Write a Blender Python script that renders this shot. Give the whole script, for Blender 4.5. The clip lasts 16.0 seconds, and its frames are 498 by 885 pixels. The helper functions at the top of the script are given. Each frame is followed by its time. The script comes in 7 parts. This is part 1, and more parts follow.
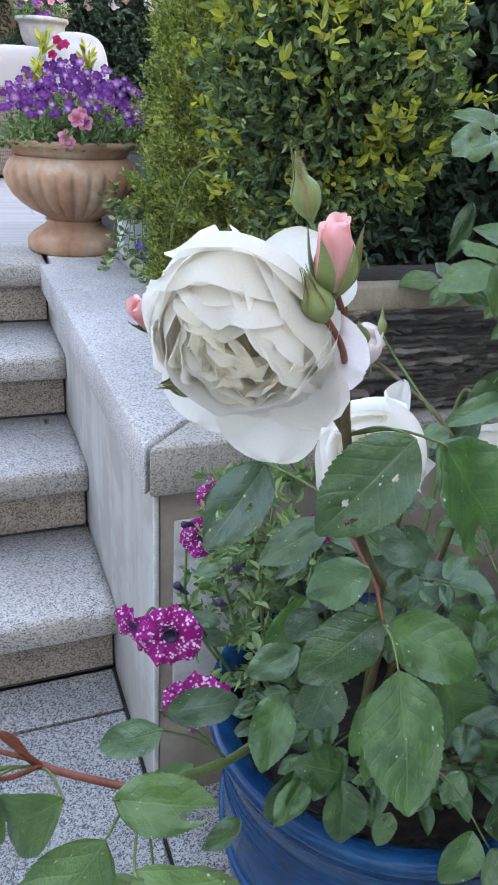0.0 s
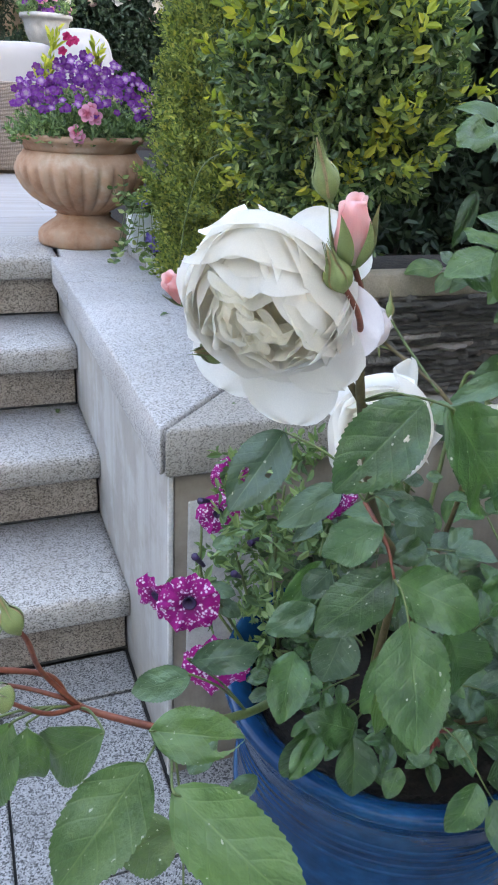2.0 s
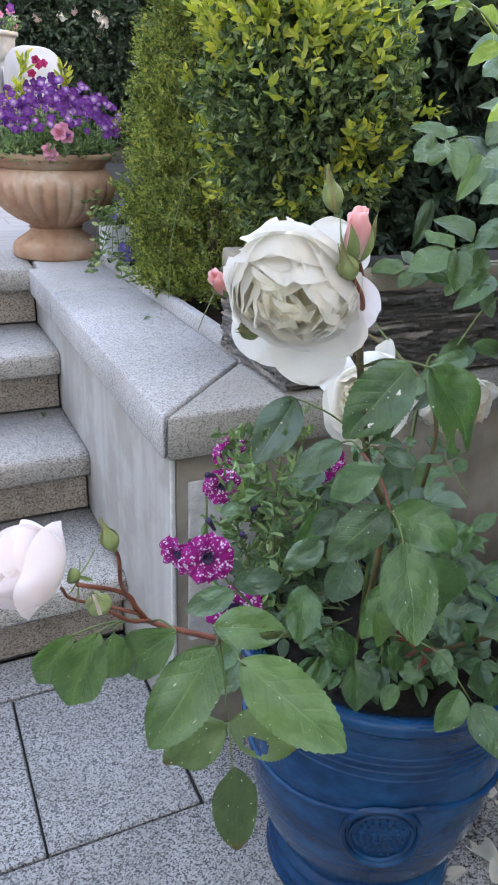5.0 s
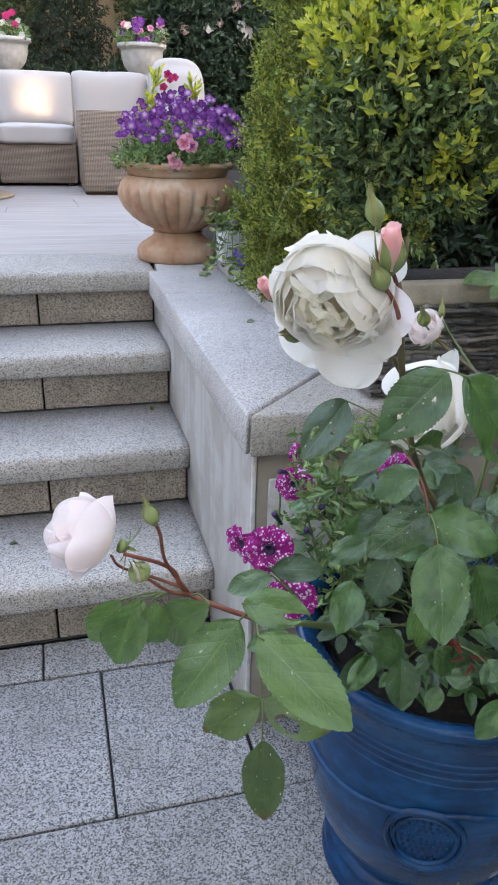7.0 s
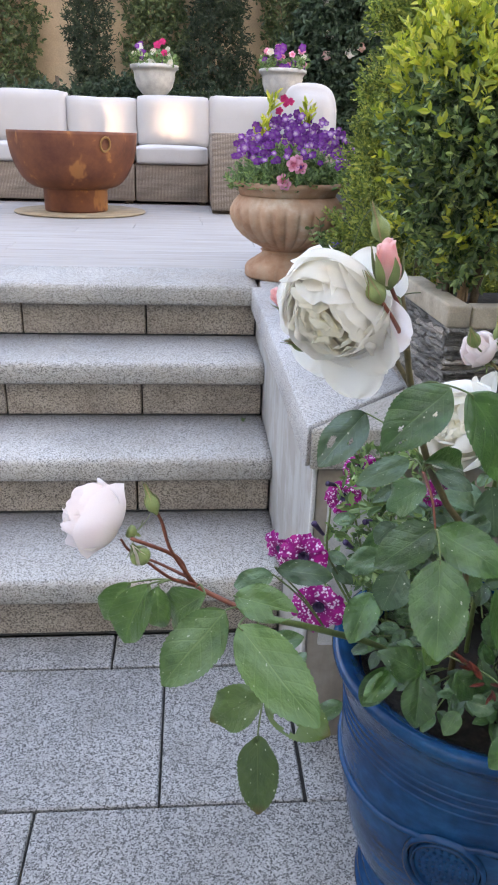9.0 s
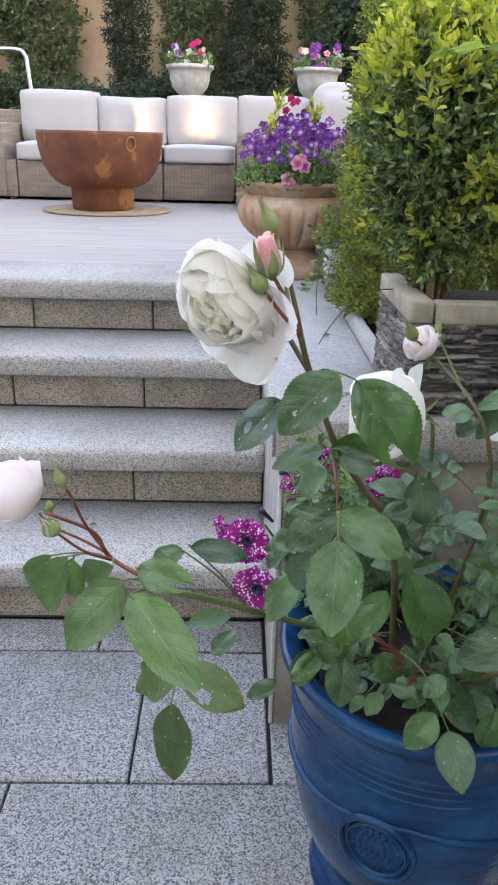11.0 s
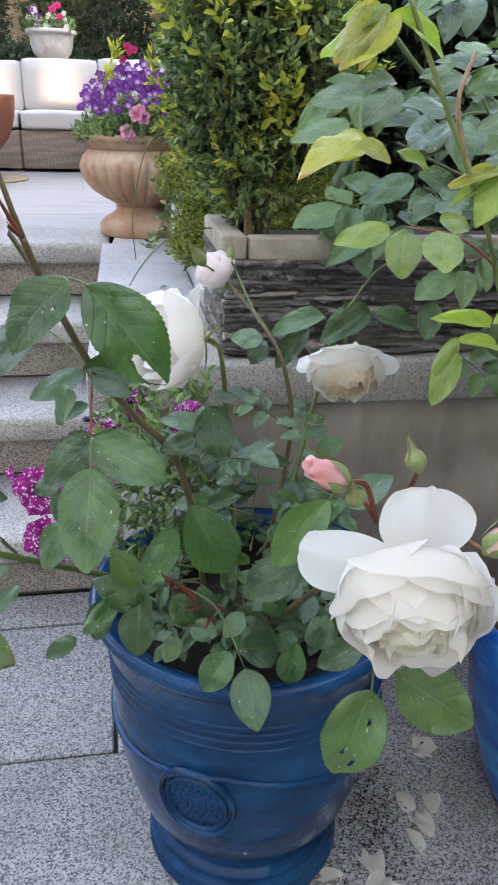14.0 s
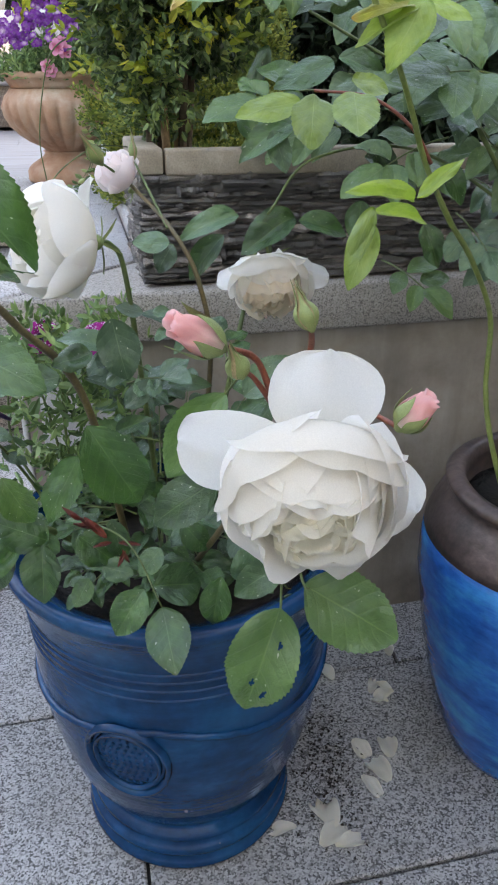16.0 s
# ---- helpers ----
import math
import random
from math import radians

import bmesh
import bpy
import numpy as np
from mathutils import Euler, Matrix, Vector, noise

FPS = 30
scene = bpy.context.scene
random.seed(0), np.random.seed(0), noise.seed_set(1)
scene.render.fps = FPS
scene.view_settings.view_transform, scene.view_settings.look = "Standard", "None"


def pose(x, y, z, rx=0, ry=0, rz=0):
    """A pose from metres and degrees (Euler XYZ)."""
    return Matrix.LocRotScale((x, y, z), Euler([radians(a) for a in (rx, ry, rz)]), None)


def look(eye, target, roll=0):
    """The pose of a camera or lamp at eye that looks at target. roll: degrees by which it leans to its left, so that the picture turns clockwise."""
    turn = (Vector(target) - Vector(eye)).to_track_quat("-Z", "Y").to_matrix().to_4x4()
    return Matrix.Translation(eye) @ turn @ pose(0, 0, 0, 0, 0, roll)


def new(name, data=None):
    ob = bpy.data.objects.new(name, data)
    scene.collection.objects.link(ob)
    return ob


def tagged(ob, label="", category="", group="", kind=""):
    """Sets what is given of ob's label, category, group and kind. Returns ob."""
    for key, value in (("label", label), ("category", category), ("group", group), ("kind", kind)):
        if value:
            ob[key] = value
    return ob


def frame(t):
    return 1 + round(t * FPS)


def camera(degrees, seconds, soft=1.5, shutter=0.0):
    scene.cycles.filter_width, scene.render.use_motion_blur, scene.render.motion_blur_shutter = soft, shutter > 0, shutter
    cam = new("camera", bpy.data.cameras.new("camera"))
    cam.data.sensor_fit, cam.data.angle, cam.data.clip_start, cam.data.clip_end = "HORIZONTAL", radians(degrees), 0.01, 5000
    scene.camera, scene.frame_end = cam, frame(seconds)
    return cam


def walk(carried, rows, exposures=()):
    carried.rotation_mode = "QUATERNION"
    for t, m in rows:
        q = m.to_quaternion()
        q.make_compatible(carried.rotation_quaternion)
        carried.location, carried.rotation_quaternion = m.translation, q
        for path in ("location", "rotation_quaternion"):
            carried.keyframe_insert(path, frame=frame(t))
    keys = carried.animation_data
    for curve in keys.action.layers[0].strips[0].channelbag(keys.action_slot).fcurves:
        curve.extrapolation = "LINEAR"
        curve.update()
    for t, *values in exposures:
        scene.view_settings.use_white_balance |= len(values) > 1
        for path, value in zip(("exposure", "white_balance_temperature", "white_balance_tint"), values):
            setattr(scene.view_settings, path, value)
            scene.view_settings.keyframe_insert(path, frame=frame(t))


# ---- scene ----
cam = camera(37.1, 16.0, soft=2.0)
PATH = [
    (0, (-0.198, -0.85, 1.065), (0.482, 0.842, 0.243), 3.2),
    (0.5, (-0.201, -0.855, 1.067), (0.448, 0.845, 0.237), 2.7),
    (1, (-0.21, -0.856, 1.06), (0.427, 0.849, 0.23), 2.8),
    (1.5, (-0.214, -0.868, 1.06), (0.423, 0.835, 0.226), 2.5),
    (2, (-0.224, -0.885, 1.062), (0.448, 0.806, 0.231), 3.0),
    (2.5, (-0.247, -0.897, 1.062), (0.452, 0.787, 0.239), 3.2),
    (3, (-0.275, -0.918, 1.067), (0.462, 0.753, 0.25), 3.1),
    (5.3, (-0.325, -0.996, 1.079), (0.457, 0.659, 0.273), 1.9),
    (5.5, (-0.326, -1.004, 1.08), (0.432, 0.662, 0.273), 1.7),
    (6, (-0.319, -1.021, 1.087), (0.35, 0.682, 0.279), 1.7),
    (6.5, (-0.299, -1.038, 1.088), (0.285, 0.696, 0.281), 1.7),
    (7, (-0.278, -1.051, 1.091), (0.197, 0.717, 0.287), 1.5),
    (7.5, (-0.265, -1.063, 1.095), (0.094, 0.736, 0.299), 1.1),
    (8, (-0.246, -1.077, 1.098), (0.046, 0.739, 0.313), 1.2),
    (8.2, (-0.238, -1.08, 1.094), (0.033, 0.743, 0.317), 1.4),
    (10.3, (-0.095, -1.14, 1.091), (-0.078, 0.71, 0.33), 1.3),
    (10.5, (-0.087, -1.142, 1.093), (-0.064, 0.706, 0.328), 1.4),
    (11, (-0.067, -1.147, 1.095), (-0.021, 0.7, 0.327), 1.5),
    (11.5, (-0.035, -1.139, 1.093), (0.043, 0.706, 0.325), 1.1),
    (12, (0.004, -1.129, 1.078), (0.1, 0.717, 0.314), 0.1),
    (12.5, (0.014, -1.117, 1.068), (0.146, 0.726, 0.304), 0.4),
    (13, (0.038, -1.118, 1.056), (0.223, 0.718, 0.284), 0.7),
    (13.5, (0.054, -1.121, 1.043), (0.292, 0.703, 0.257), 1.2),
    (14, (0.07, -1.124, 1.025), (0.376, 0.68, 0.216), 1.5),
    (14.5, (0.084, -1.12, 1.016), (0.415, 0.667, 0.182), 1.3),
    (15, (0.097, -1.111, 1.003), (0.442, 0.664, 0.149), 0.9),
    (15.5, (0.113, -1.095, 0.974), (0.478, 0.669, 0.105), 0.5),
    (16, (0.134, -1.08, 0.94), (0.52, 0.675, 0.061), 0.0),
]
walk(cam, [(t, look(eye, target, roll)) for t, eye, target, roll in PATH], [(0, 4.09, 7500, 26), (3, 4.11, 7600, 26), (5.5, 4.06, 7950, 28), (6.2, 4.04, 8000, 28), (7, 3.95, 8000, 28), (8, 4.0, 8050, 29), (11, 4.06, 8150, 29), (13.5, 4.16, 8050, 28), (15, 4.17, 8050, 28), (16, 4.09, 8100, 28)])

# ---------------------------------------------------------------- helpers
COURSE = {}


def part(name, me, material, parent=None, label="", m=None, smooth=True):
    """Links a bmesh or a mesh as one object under a thing or a part, at the world pose m."""
    if isinstance(me, bmesh.types.BMesh):
        data = bpy.data.meshes.new(name)
        me.to_mesh(data)
        me.free()
        if smooth:
            data.polygons.foreach_set("use_smooth", [True] * len(data.polygons))
        me = data
    if material and not me.materials:
        for one in (material if isinstance(material, (list, tuple)) else [material]):
            me.materials.append(one)
    ob = new(name, me)
    m = m or Matrix.Identity(4)
    COURSE[ob] = m
    if parent:
        ob.parent = parent
        ob.matrix_parent_inverse = COURSE[parent].inverted()
    ob.matrix_basis = m
    if label:
        ob["label"] = label
    return ob


def thing(name, at, label, category, group="", kind=""):
    ob = new(name)
    ob.empty_display_size = 0.05
    COURSE[ob] = Matrix.Translation(at)
    ob.matrix_basis = COURSE[ob]
    return tagged(ob, label, category, group, kind)


def mesh_of(name, verts, faces, smooth=True, uvs=None):
    me = bpy.data.meshes.new(name)
    me.from_pydata([tuple(v) for v in verts], [], [tuple(int(i) for i in q) for q in faces])
    if smooth:
        me.polygons.foreach_set("use_smooth", [True] * len(me.polygons))
    if uvs is not None:
        lay = me.uv_layers.new(name="UVMap")
        idx = np.zeros(len(me.loops), dtype=np.int32)
        me.loops.foreach_get("vertex_index", idx)
        lay.data.foreach_set("uv", np.asarray(uvs, dtype=np.float32)[idx].ravel())
    me.update()
    return me


def block(x0, x1, y0, y1, z0, z1, bevel=0.004, seg=2):
    """A bevelled box."""
    bm = bmesh.new()
    bmesh.ops.create_cube(bm, size=1)
    for v in bm.verts:
        v.co = Vector(((x0 + x1) / 2 + v.co.x * (x1 - x0), (y0 + y1) / 2 + v.co.y * (y1 - y0), (z0 + z1) / 2 + v.co.z * (z1 - z0)))
    if bevel:
        bmesh.ops.bevel(bm, geom=bm.edges[:], offset=bevel, segments=seg, affect="EDGES", profile=0.5)
    return bm


def slab(poly, z0, z1, bevel=0.006):
    """An upright prism over a polygon, with its edges bevelled."""
    bm = bmesh.new()
    f = bm.faces.new([bm.verts.new((x, y, z0)) for x, y in poly])
    up = bmesh.ops.extrude_face_region(bm, geom=[f])
    bmesh.ops.translate(bm, vec=(0, 0, z1 - z0), verts=[g for g in up["geom"] if isinstance(g, bmesh.types.BMVert)])
    bmesh.ops.recalc_face_normals(bm, faces=bm.faces[:])
    if bevel:
        bmesh.ops.bevel(bm, geom=bm.edges[:], offset=bevel, segments=2, affect="EDGES", profile=0.5)
    return bm


def lathe(profile, n=64, flute=None, name="lathe"):
    """A turned body: profile of (radius, height) from the bottom up, the last points may run down inside."""
    verts, faces = [], []
    k = len(profile)
    for i in range(n):
        a = 2 * math.pi * i / n
        for j, (rad, h) in enumerate(profile):
            q = rad * (1 + (flute(a, h) if flute else 0))
            verts.append((q * math.cos(a), q * math.sin(a), h))
    for i in range(n):
        for j in range(k - 1):
            a, b = i * k + j, ((i + 1) % n) * k + j
            faces.append((a, b, b + 1, a + 1))
    faces.append([i * k for i in range(n)][::-1])
    if profile[-1][0] > 1e-4:
        faces.append([i * k + k - 1 for i in range(n)])
    return mesh_of(name, verts, faces)


def curve_points(pts, n=10):
    """A smooth line through a few points."""
    pts = [Vector(p) for p in pts]
    ext = [2 * pts[0] - pts[1]] + pts + [2 * pts[-1] - pts[-2]]
    out = []
    for i in range(1, len(ext) - 2):
        a, b, c, d = ext[i - 1:i + 3]
        for s in range(n):
            t = s / n
            out.append(0.5 * (2 * b + (c - a) * t + (2 * a - 5 * b + 4 * c - d) * t * t + (3 * b - a - 3 * c + d) * t ** 3))
    return out + [pts[-1]]


def tube(pts, r0, r1, sides=8, n=8, knots=0.0, name="tube"):
    """A tapering stem along a smooth line."""
    line = curve_points(pts, n)
    verts, faces = [], []
    side = Vector((0.3, 0.9, 0.2))
    for i, p in enumerate(line):
        d = (line[min(i + 1, len(line) - 1)] - line[max(i - 1, 0)]).normalized()
        x = d.cross(side)
        if x.length < 1e-3:
            x = d.cross(Vector((1, 0, 0)))
        x.normalize()
        y = d.cross(x)
        q = r0 + (r1 - r0) * i / (len(line) - 1)
        q *= 1 + knots * noise.noise(p * 60)
        for s in range(sides):
            a = 2 * math.pi * s / sides
            verts.append(p + (x * math.cos(a) + y * math.sin(a)) * q)
    for i in range(len(line) - 1):
        for s in range(sides):
            a, b = i * sides + s, i * sides + (s + 1) % sides
            faces.append((a, b, b + sides, a + sides))
    faces += [list(range(sides))[::-1], [len(verts) - sides + s for s in range(sides)]]
    return mesh_of(name, verts, faces)


# ---------------------------------------------------------------- world and light
def node(nt, kind, **kw):
    n = nt.nodes.new(kind)
    for key, value in kw.items():
        n.inputs[key].default_value = value
    return n


world = bpy.data.worlds.new("evening sky")
scene.world = world
world.use_nodes = True
wt = world.node_tree
sky = wt.nodes.new("ShaderNodeTexSky")
sky.sky_type = "NISHITA"
sky.sun_disc = False
sky.sun_elevation = radians(9)
sky.sun_rotation = radians(160)
sky.air_density, sky.dust_density, sky.ozone_density = 1.0, 1.5, 1.0
wt.links.new(sky.outputs[0], wt.nodes["Background"].inputs[0])
wt.nodes["Background"].inputs[1].default_value = 0.15

sun = new("sun", bpy.data.lights.new("sun", "SUN"))
sun.data.energy, sun.data.angle, sun.data.color = 0.55, radians(0.8), (1.0, 0.78, 0.52)
SUN_FROM = Vector((0.36, -1.0, 0.15)).normalized()
sun.matrix_basis = look(SUN_FROM * 20, (0, 0, 0))


# ---------------------------------------------------------------- materials
def shader(name, rough=0.6, metal=0.0, spec=0.5):
    m = bpy.data.materials.new(name)
    m.use_nodes = True
    nt = m.node_tree
    b = nt.nodes["Principled BSDF"]
    b.inputs["Roughness"].default_value, b.inputs["Metallic"].default_value = rough, metal
    b.inputs["Specular IOR Level"].default_value = spec
    return m, nt, b


def coords(nt, stretch=(1, 1, 1), shuffle=False):
    """Object coordinates in metres; shuffle: another stretch of the pattern for every object."""
    tc = nt.nodes.new("ShaderNodeTexCoord")
    out = tc.outputs["Object"]
    if shuffle:
        oi = nt.nodes.new("ShaderNodeObjectInfo")
        mul = nt.nodes.new("ShaderNodeMath")
        mul.operation = "MULTIPLY"
        mul.inputs[1].default_value = 37.0
        nt.links.new(oi.outputs["Random"], mul.inputs[0])
        add = nt.nodes.new("ShaderNodeVectorMath")
        nt.links.new(out, add.inputs[0])
        nt.links.new(mul.outputs[0], add.inputs[1])
        out = add.outputs[0]
    mp = nt.nodes.new("ShaderNodeMapping")
    mp.inputs["Scale"].default_value = stretch
    nt.links.new(out, mp.inputs[0])
    return mp.outputs[0]


def noisy(nt, vec, scale, detail=4.0, rough=0.55):
    n = node(nt, "ShaderNodeTexNoise", Scale=scale, Detail=detail, Roughness=rough)
    nt.links.new(vec, n.inputs["Vector"])
    return n.outputs["Fac"]


def ramp(nt, fac, stops):
    r = nt.nodes.new("ShaderNodeValToRGB")
    while len(r.color_ramp.elements) < len(stops):
        r.color_ramp.elements.new(0.5)
    for e, (pos, col) in zip(r.color_ramp.elements, stops):
        e.position, e.color = pos, (*col, 1) if len(col) == 3 else col
    nt.links.new(fac, r.inputs[0])
    return r.outputs[0]


def mix(nt, fac, a, b, mode="MIX"):
    m = nt.nodes.new("ShaderNodeMix")
    m.data_type, m.blend_type = "RGBA", mode
    for sock, value in ((m.inputs[0], fac), (m.inputs[6], a), (m.inputs[7], b)):
        if isinstance(value, bpy.types.NodeSocket):
            nt.links.new(value, sock)
        elif isinstance(value, (int, float)):
            sock.default_value = value
        else:
            sock.default_value = (*value, 1)
    return m.outputs[2]


def maths(nt, op, a, b=0.0, clamp=False):
    m = nt.nodes.new("ShaderNodeMath")
    m.operation, m.use_clamp = op, clamp
    for sock, value in zip(m.inputs, (a, b)):
        if isinstance(value, bpy.types.NodeSocket):
            nt.links.new(value, sock)
        else:
            sock.default_value = value
    return m.outputs[0]


def bump(nt, b, height, strength, distance=0.002):
    n = node(nt, "ShaderNodeBump", Strength=strength, Distance=distance)
    nt.links.new(height, n.inputs["Height"])
    nt.links.new(n.outputs[0], b.inputs["Normal"])


def grey(v):
    return (v, v, v)


def granite(name, light, dark, speck=(0.05, 0.05, 0.055), speck_at=0.36, warm=(0.3, 0.25, 0.2), stain=0.3, rough=0.75, size=420):
    m, nt, b = shader(name, rough, spec=0.3)
    v = coords(nt, shuffle=True)
    cell = node(nt, "ShaderNodeTexVoronoi", Scale=size)
    nt.links.new(v, cell.inputs["Vector"])
    pickr = nt.nodes.new("ShaderNodeSeparateColor")
    nt.links.new(cell.outputs["Color"], pickr.inputs[0])
    grain = maths(nt, "ADD", maths(nt, "MULTIPLY", pickr.outputs[0], 0.70), maths(nt, "MULTIPLY", noisy(nt, v, size * 0.5, 3, 0.65), 0.30))
    mid = [(a + b) / 2 for a, b in zip(light, dark)]
    col = ramp(nt, grain, [(speck_at - 0.27, [(a + b) / 2 for a, b in zip(speck, dark)]), (speck_at - 0.19, dark), (speck_at - 0.05, mid), (0.76, light)])
    cloud = noisy(nt, v, 9, 5, 0.6)
    col = mix(nt, maths(nt, "MULTIPLY", ramp(nt, cloud, [(0.42, grey(0)), (0.72, grey(1))]), stain), col, warm)
    tone = ramp(nt, noisy(nt, v, 2.3, 3), [(0.3, grey(0.82)), (0.7, grey(1.1))])
    nt.links.new(mix(nt, 1.0, col, tone, "MULTIPLY"), b.inputs["Base Color"])
    bump(nt, b, maths(nt, "ADD", grain, maths(nt, "MULTIPLY", noisy(nt, v, 110, 3), 0.8)), 0.35, 0.0015)
    return m


GRANITE = granite("light granite", (0.52, 0.505, 0.495), (0.26, 0.255, 0.25), (0.03, 0.03, 0.03), 0.46, stain=0.22, size=520)
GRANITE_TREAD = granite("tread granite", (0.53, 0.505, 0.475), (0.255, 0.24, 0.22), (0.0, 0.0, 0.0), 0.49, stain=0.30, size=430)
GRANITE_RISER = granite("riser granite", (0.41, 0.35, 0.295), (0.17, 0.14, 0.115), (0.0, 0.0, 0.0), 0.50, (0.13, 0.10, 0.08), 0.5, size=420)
PAVER = granite("paver granite", (0.37, 0.365, 0.36), (0.13, 0.13, 0.13), (0.0, 0.0, 0.0), 0.52, (0.13, 0.125, 0.115), 0.36, 0.8, size=420)
CAP_FRONT = granite("coping granite", (0.42, 0.39, 0.355), (0.23, 0.21, 0.185), (0.06, 0.06, 0.06), 0.47, (0.3, 0.27, 0.23), 0.25, size=580)


def render_coat():
    m, nt, b = shader("weathered render", 0.85, spec=0.2)
    v = coords(nt)
    streak = noisy(nt, coords(nt, (14, 14, 0.9)), 1.6, 5, 0.6)
    col = ramp(nt, streak, [(0.3, (0.30, 0.29, 0.275)), (0.5, (0.36, 0.35, 0.335)), (0.7, (0.40, 0.395, 0.385))])
    patch = ramp(nt, noisy(nt, v, 5.5, 4, 0.65), [(0.45, grey(0)), (0.55, grey(1))])
    col = mix(nt, maths(nt, "MULTIPLY", patch, 0.55), col, (0.27, 0.245, 0.215))
    nt.links.new(col, b.inputs["Base Color"])
    bump(nt, b, maths(nt, "ADD", noisy(nt, v, 60, 5), noisy(nt, v, 9, 3)), 0.35, 0.004)
    return m


RENDER = render_coat()


def stained_coat():
    m, nt, b = shader("brown-stained render", 0.88, spec=0.2)
    v = coords(nt)
    a = noisy(nt, v, 4.5, 6, 0.65)
    col = ramp(nt, a, [(0.3, (0.17, 0.138, 0.110)), (0.5, (0.285, 0.245, 0.202)), (0.72, (0.40, 0.36, 0.31))])
    col = mix(nt, maths(nt, "MULTIPLY", ramp(nt, noisy(nt, coords(nt, (9, 9, 1.2)), 2, 5), [(0.45, grey(0)), (0.7, grey(1))]), 0.5), col, (0.15, 0.125, 0.10))
    nt.links.new(col, b.inputs["Base Color"])
    bump(nt, b, maths(nt, "ADD", noisy(nt, v, 60, 5), noisy(nt, v, 9, 3)), 0.35, 0.004)
    return m


STAINED = stained_coat()


def plain(name, col, rough=0.6, metal=0.0, var=0.15, scale=40, bumps=0.15, spec=0.5, stretch=(1, 1, 1), fine=400, shuffle=False):
    """A surface of one colour, mottled at two scales and slightly uneven."""
    m, nt, b = shader(name, rough, metal, spec)
    v = coords(nt, stretch, shuffle)
    a = noisy(nt, v, scale, 5, 0.6)
    f = noisy(nt, v, fine, 2)
    lo, hi = [c * (1 - var) for c in col], [min(1, c * (1 + var)) for c in col]
    c1 = ramp(nt, a, [(0.3, lo), (0.7, hi)])
    c2 = mix(nt, 1.0, c1, ramp(nt, f, [(0.3, grey(1 - var * 0.6)), (0.7, grey(1 + var * 0.4))]), "MULTIPLY")
    nt.links.new(c2, b.inputs["Base Color"])
    if bumps:
        bump(nt, b, maths(nt, "ADD", a, maths(nt, "MULTIPLY", f, 0.4)), bumps, 0.003)
    return m


def planks():
    m, nt, b = shader("pale weathered boards", 0.7, spec=0.3)
    v = coords(nt, (0.7, 12, 12), True)
    a = noisy(nt, v, 3, 6, 0.65)
    col = ramp(nt, a, [(0.3, (0.26, 0.235, 0.215)), (0.5, (0.32, 0.295, 0.277)), (0.7, (0.37, 0.345, 0.325))])
    nt.links.new(col, b.inputs["Base Color"])
    bump(nt, b, a, 0.15, 0.002)
    return m


BOARDS = planks()
JOINT = plain("dark joint", (0.028, 0.027, 0.025), 0.9, var=0.4)
SOIL = plain("dark soil", (0.020, 0.014, 0.010), 0.95, var=0.6, scale=60, bumps=1.0, fine=150)
STUCCO = plain("cream stucco", (0.56, 0.43, 0.29), 0.9, var=0.18, scale=3, bumps=0.3, fine=60)
# pale, so that the added unseen walls bounce light forward
BLOCKER_STUCCO = plain("pale stucco of unseen blockers", (0.74, 0.71, 0.67), 0.9, var=0.1, scale=2, bumps=0.2)
WHITE_TRIM = plain("pale corner bead", (0.47, 0.46, 0.44), 0.7, var=0.2)
FABRIC = plain("white cushion fabric", (0.42, 0.40, 0.392), 0.9, var=0.03, scale=6, bumps=0.25, spec=0.2, fine=700)


def wicker():
    m, nt, b = shader("grey-brown wicker", 0.6, spec=0.35)
    v = coords(nt)
    w = node(nt, "ShaderNodeTexWave", Scale=48, Distortion=0.8, Detail=1)
    w.wave_type, w.bands_direction = "BANDS", "Z"
    nt.links.new(v, w.inputs["Vector"])
    w2 = node(nt, "ShaderNodeTexWave", Scale=34, Distortion=0.5, Detail=1)
    w2.bands_direction = "X"
    nt.links.new(v, w2.inputs["Vector"])
    h = maths(nt, "MULTIPLY", w.outputs["Fac"], maths(nt, "ADD", maths(nt, "MULTIPLY", w2.outputs["Fac"], 0.6), 0.4))
    col = ramp(nt, h, [(0.0, (0.13, 0.09, 0.065)), (0.5, (0.33, 0.255, 0.20)), (1.0, (0.47, 0.39, 0.32))])
    col = mix(nt, 1.0, col, ramp(nt, noisy(nt, coords(nt, (1, 1, 14)), 4, 3), [(0.3, grey(0.75)), (0.7, grey(1.15))]), "MULTIPLY")
    nt.links.new(col, b.inputs["Base Color"])
    bump(nt, b, h, 0.7, 0.004)
    return m


WICKER = wicker()


def rust():
    m, nt, b = shader("rusted steel", 0.62, 0.35)
    v = coords(nt)
    a = noisy(nt, v, 7, 8, 0.65)
    col = ramp(nt, a, [(0.3, (0.10, 0.030, 0.018)), (0.5, (0.155, 0.050, 0.026)), (0.62, (0.20, 0.068, 0.03)), (0.70, (0.42, 0.17, 0.050))])
    streak = ramp(nt, noisy(nt, coords(nt, (1, 1, 0.4)), 9, 3, 0.6), [(0.60, grey(0)), (0.66, grey(1))])
    col = mix(nt, maths(nt, "MULTIPLY", streak, 0.55), col, (0.46, 0.20, 0.065))
    nt.links.new(col, b.inputs["Base Color"])
    bump(nt, b, noisy(nt, v, 90, 4), 0.25)
    return m


RUST = rust()
DISC = plain("ochre hearth disc", (0.27, 0.20, 0.125), 0.8, var=0.3, scale=12)


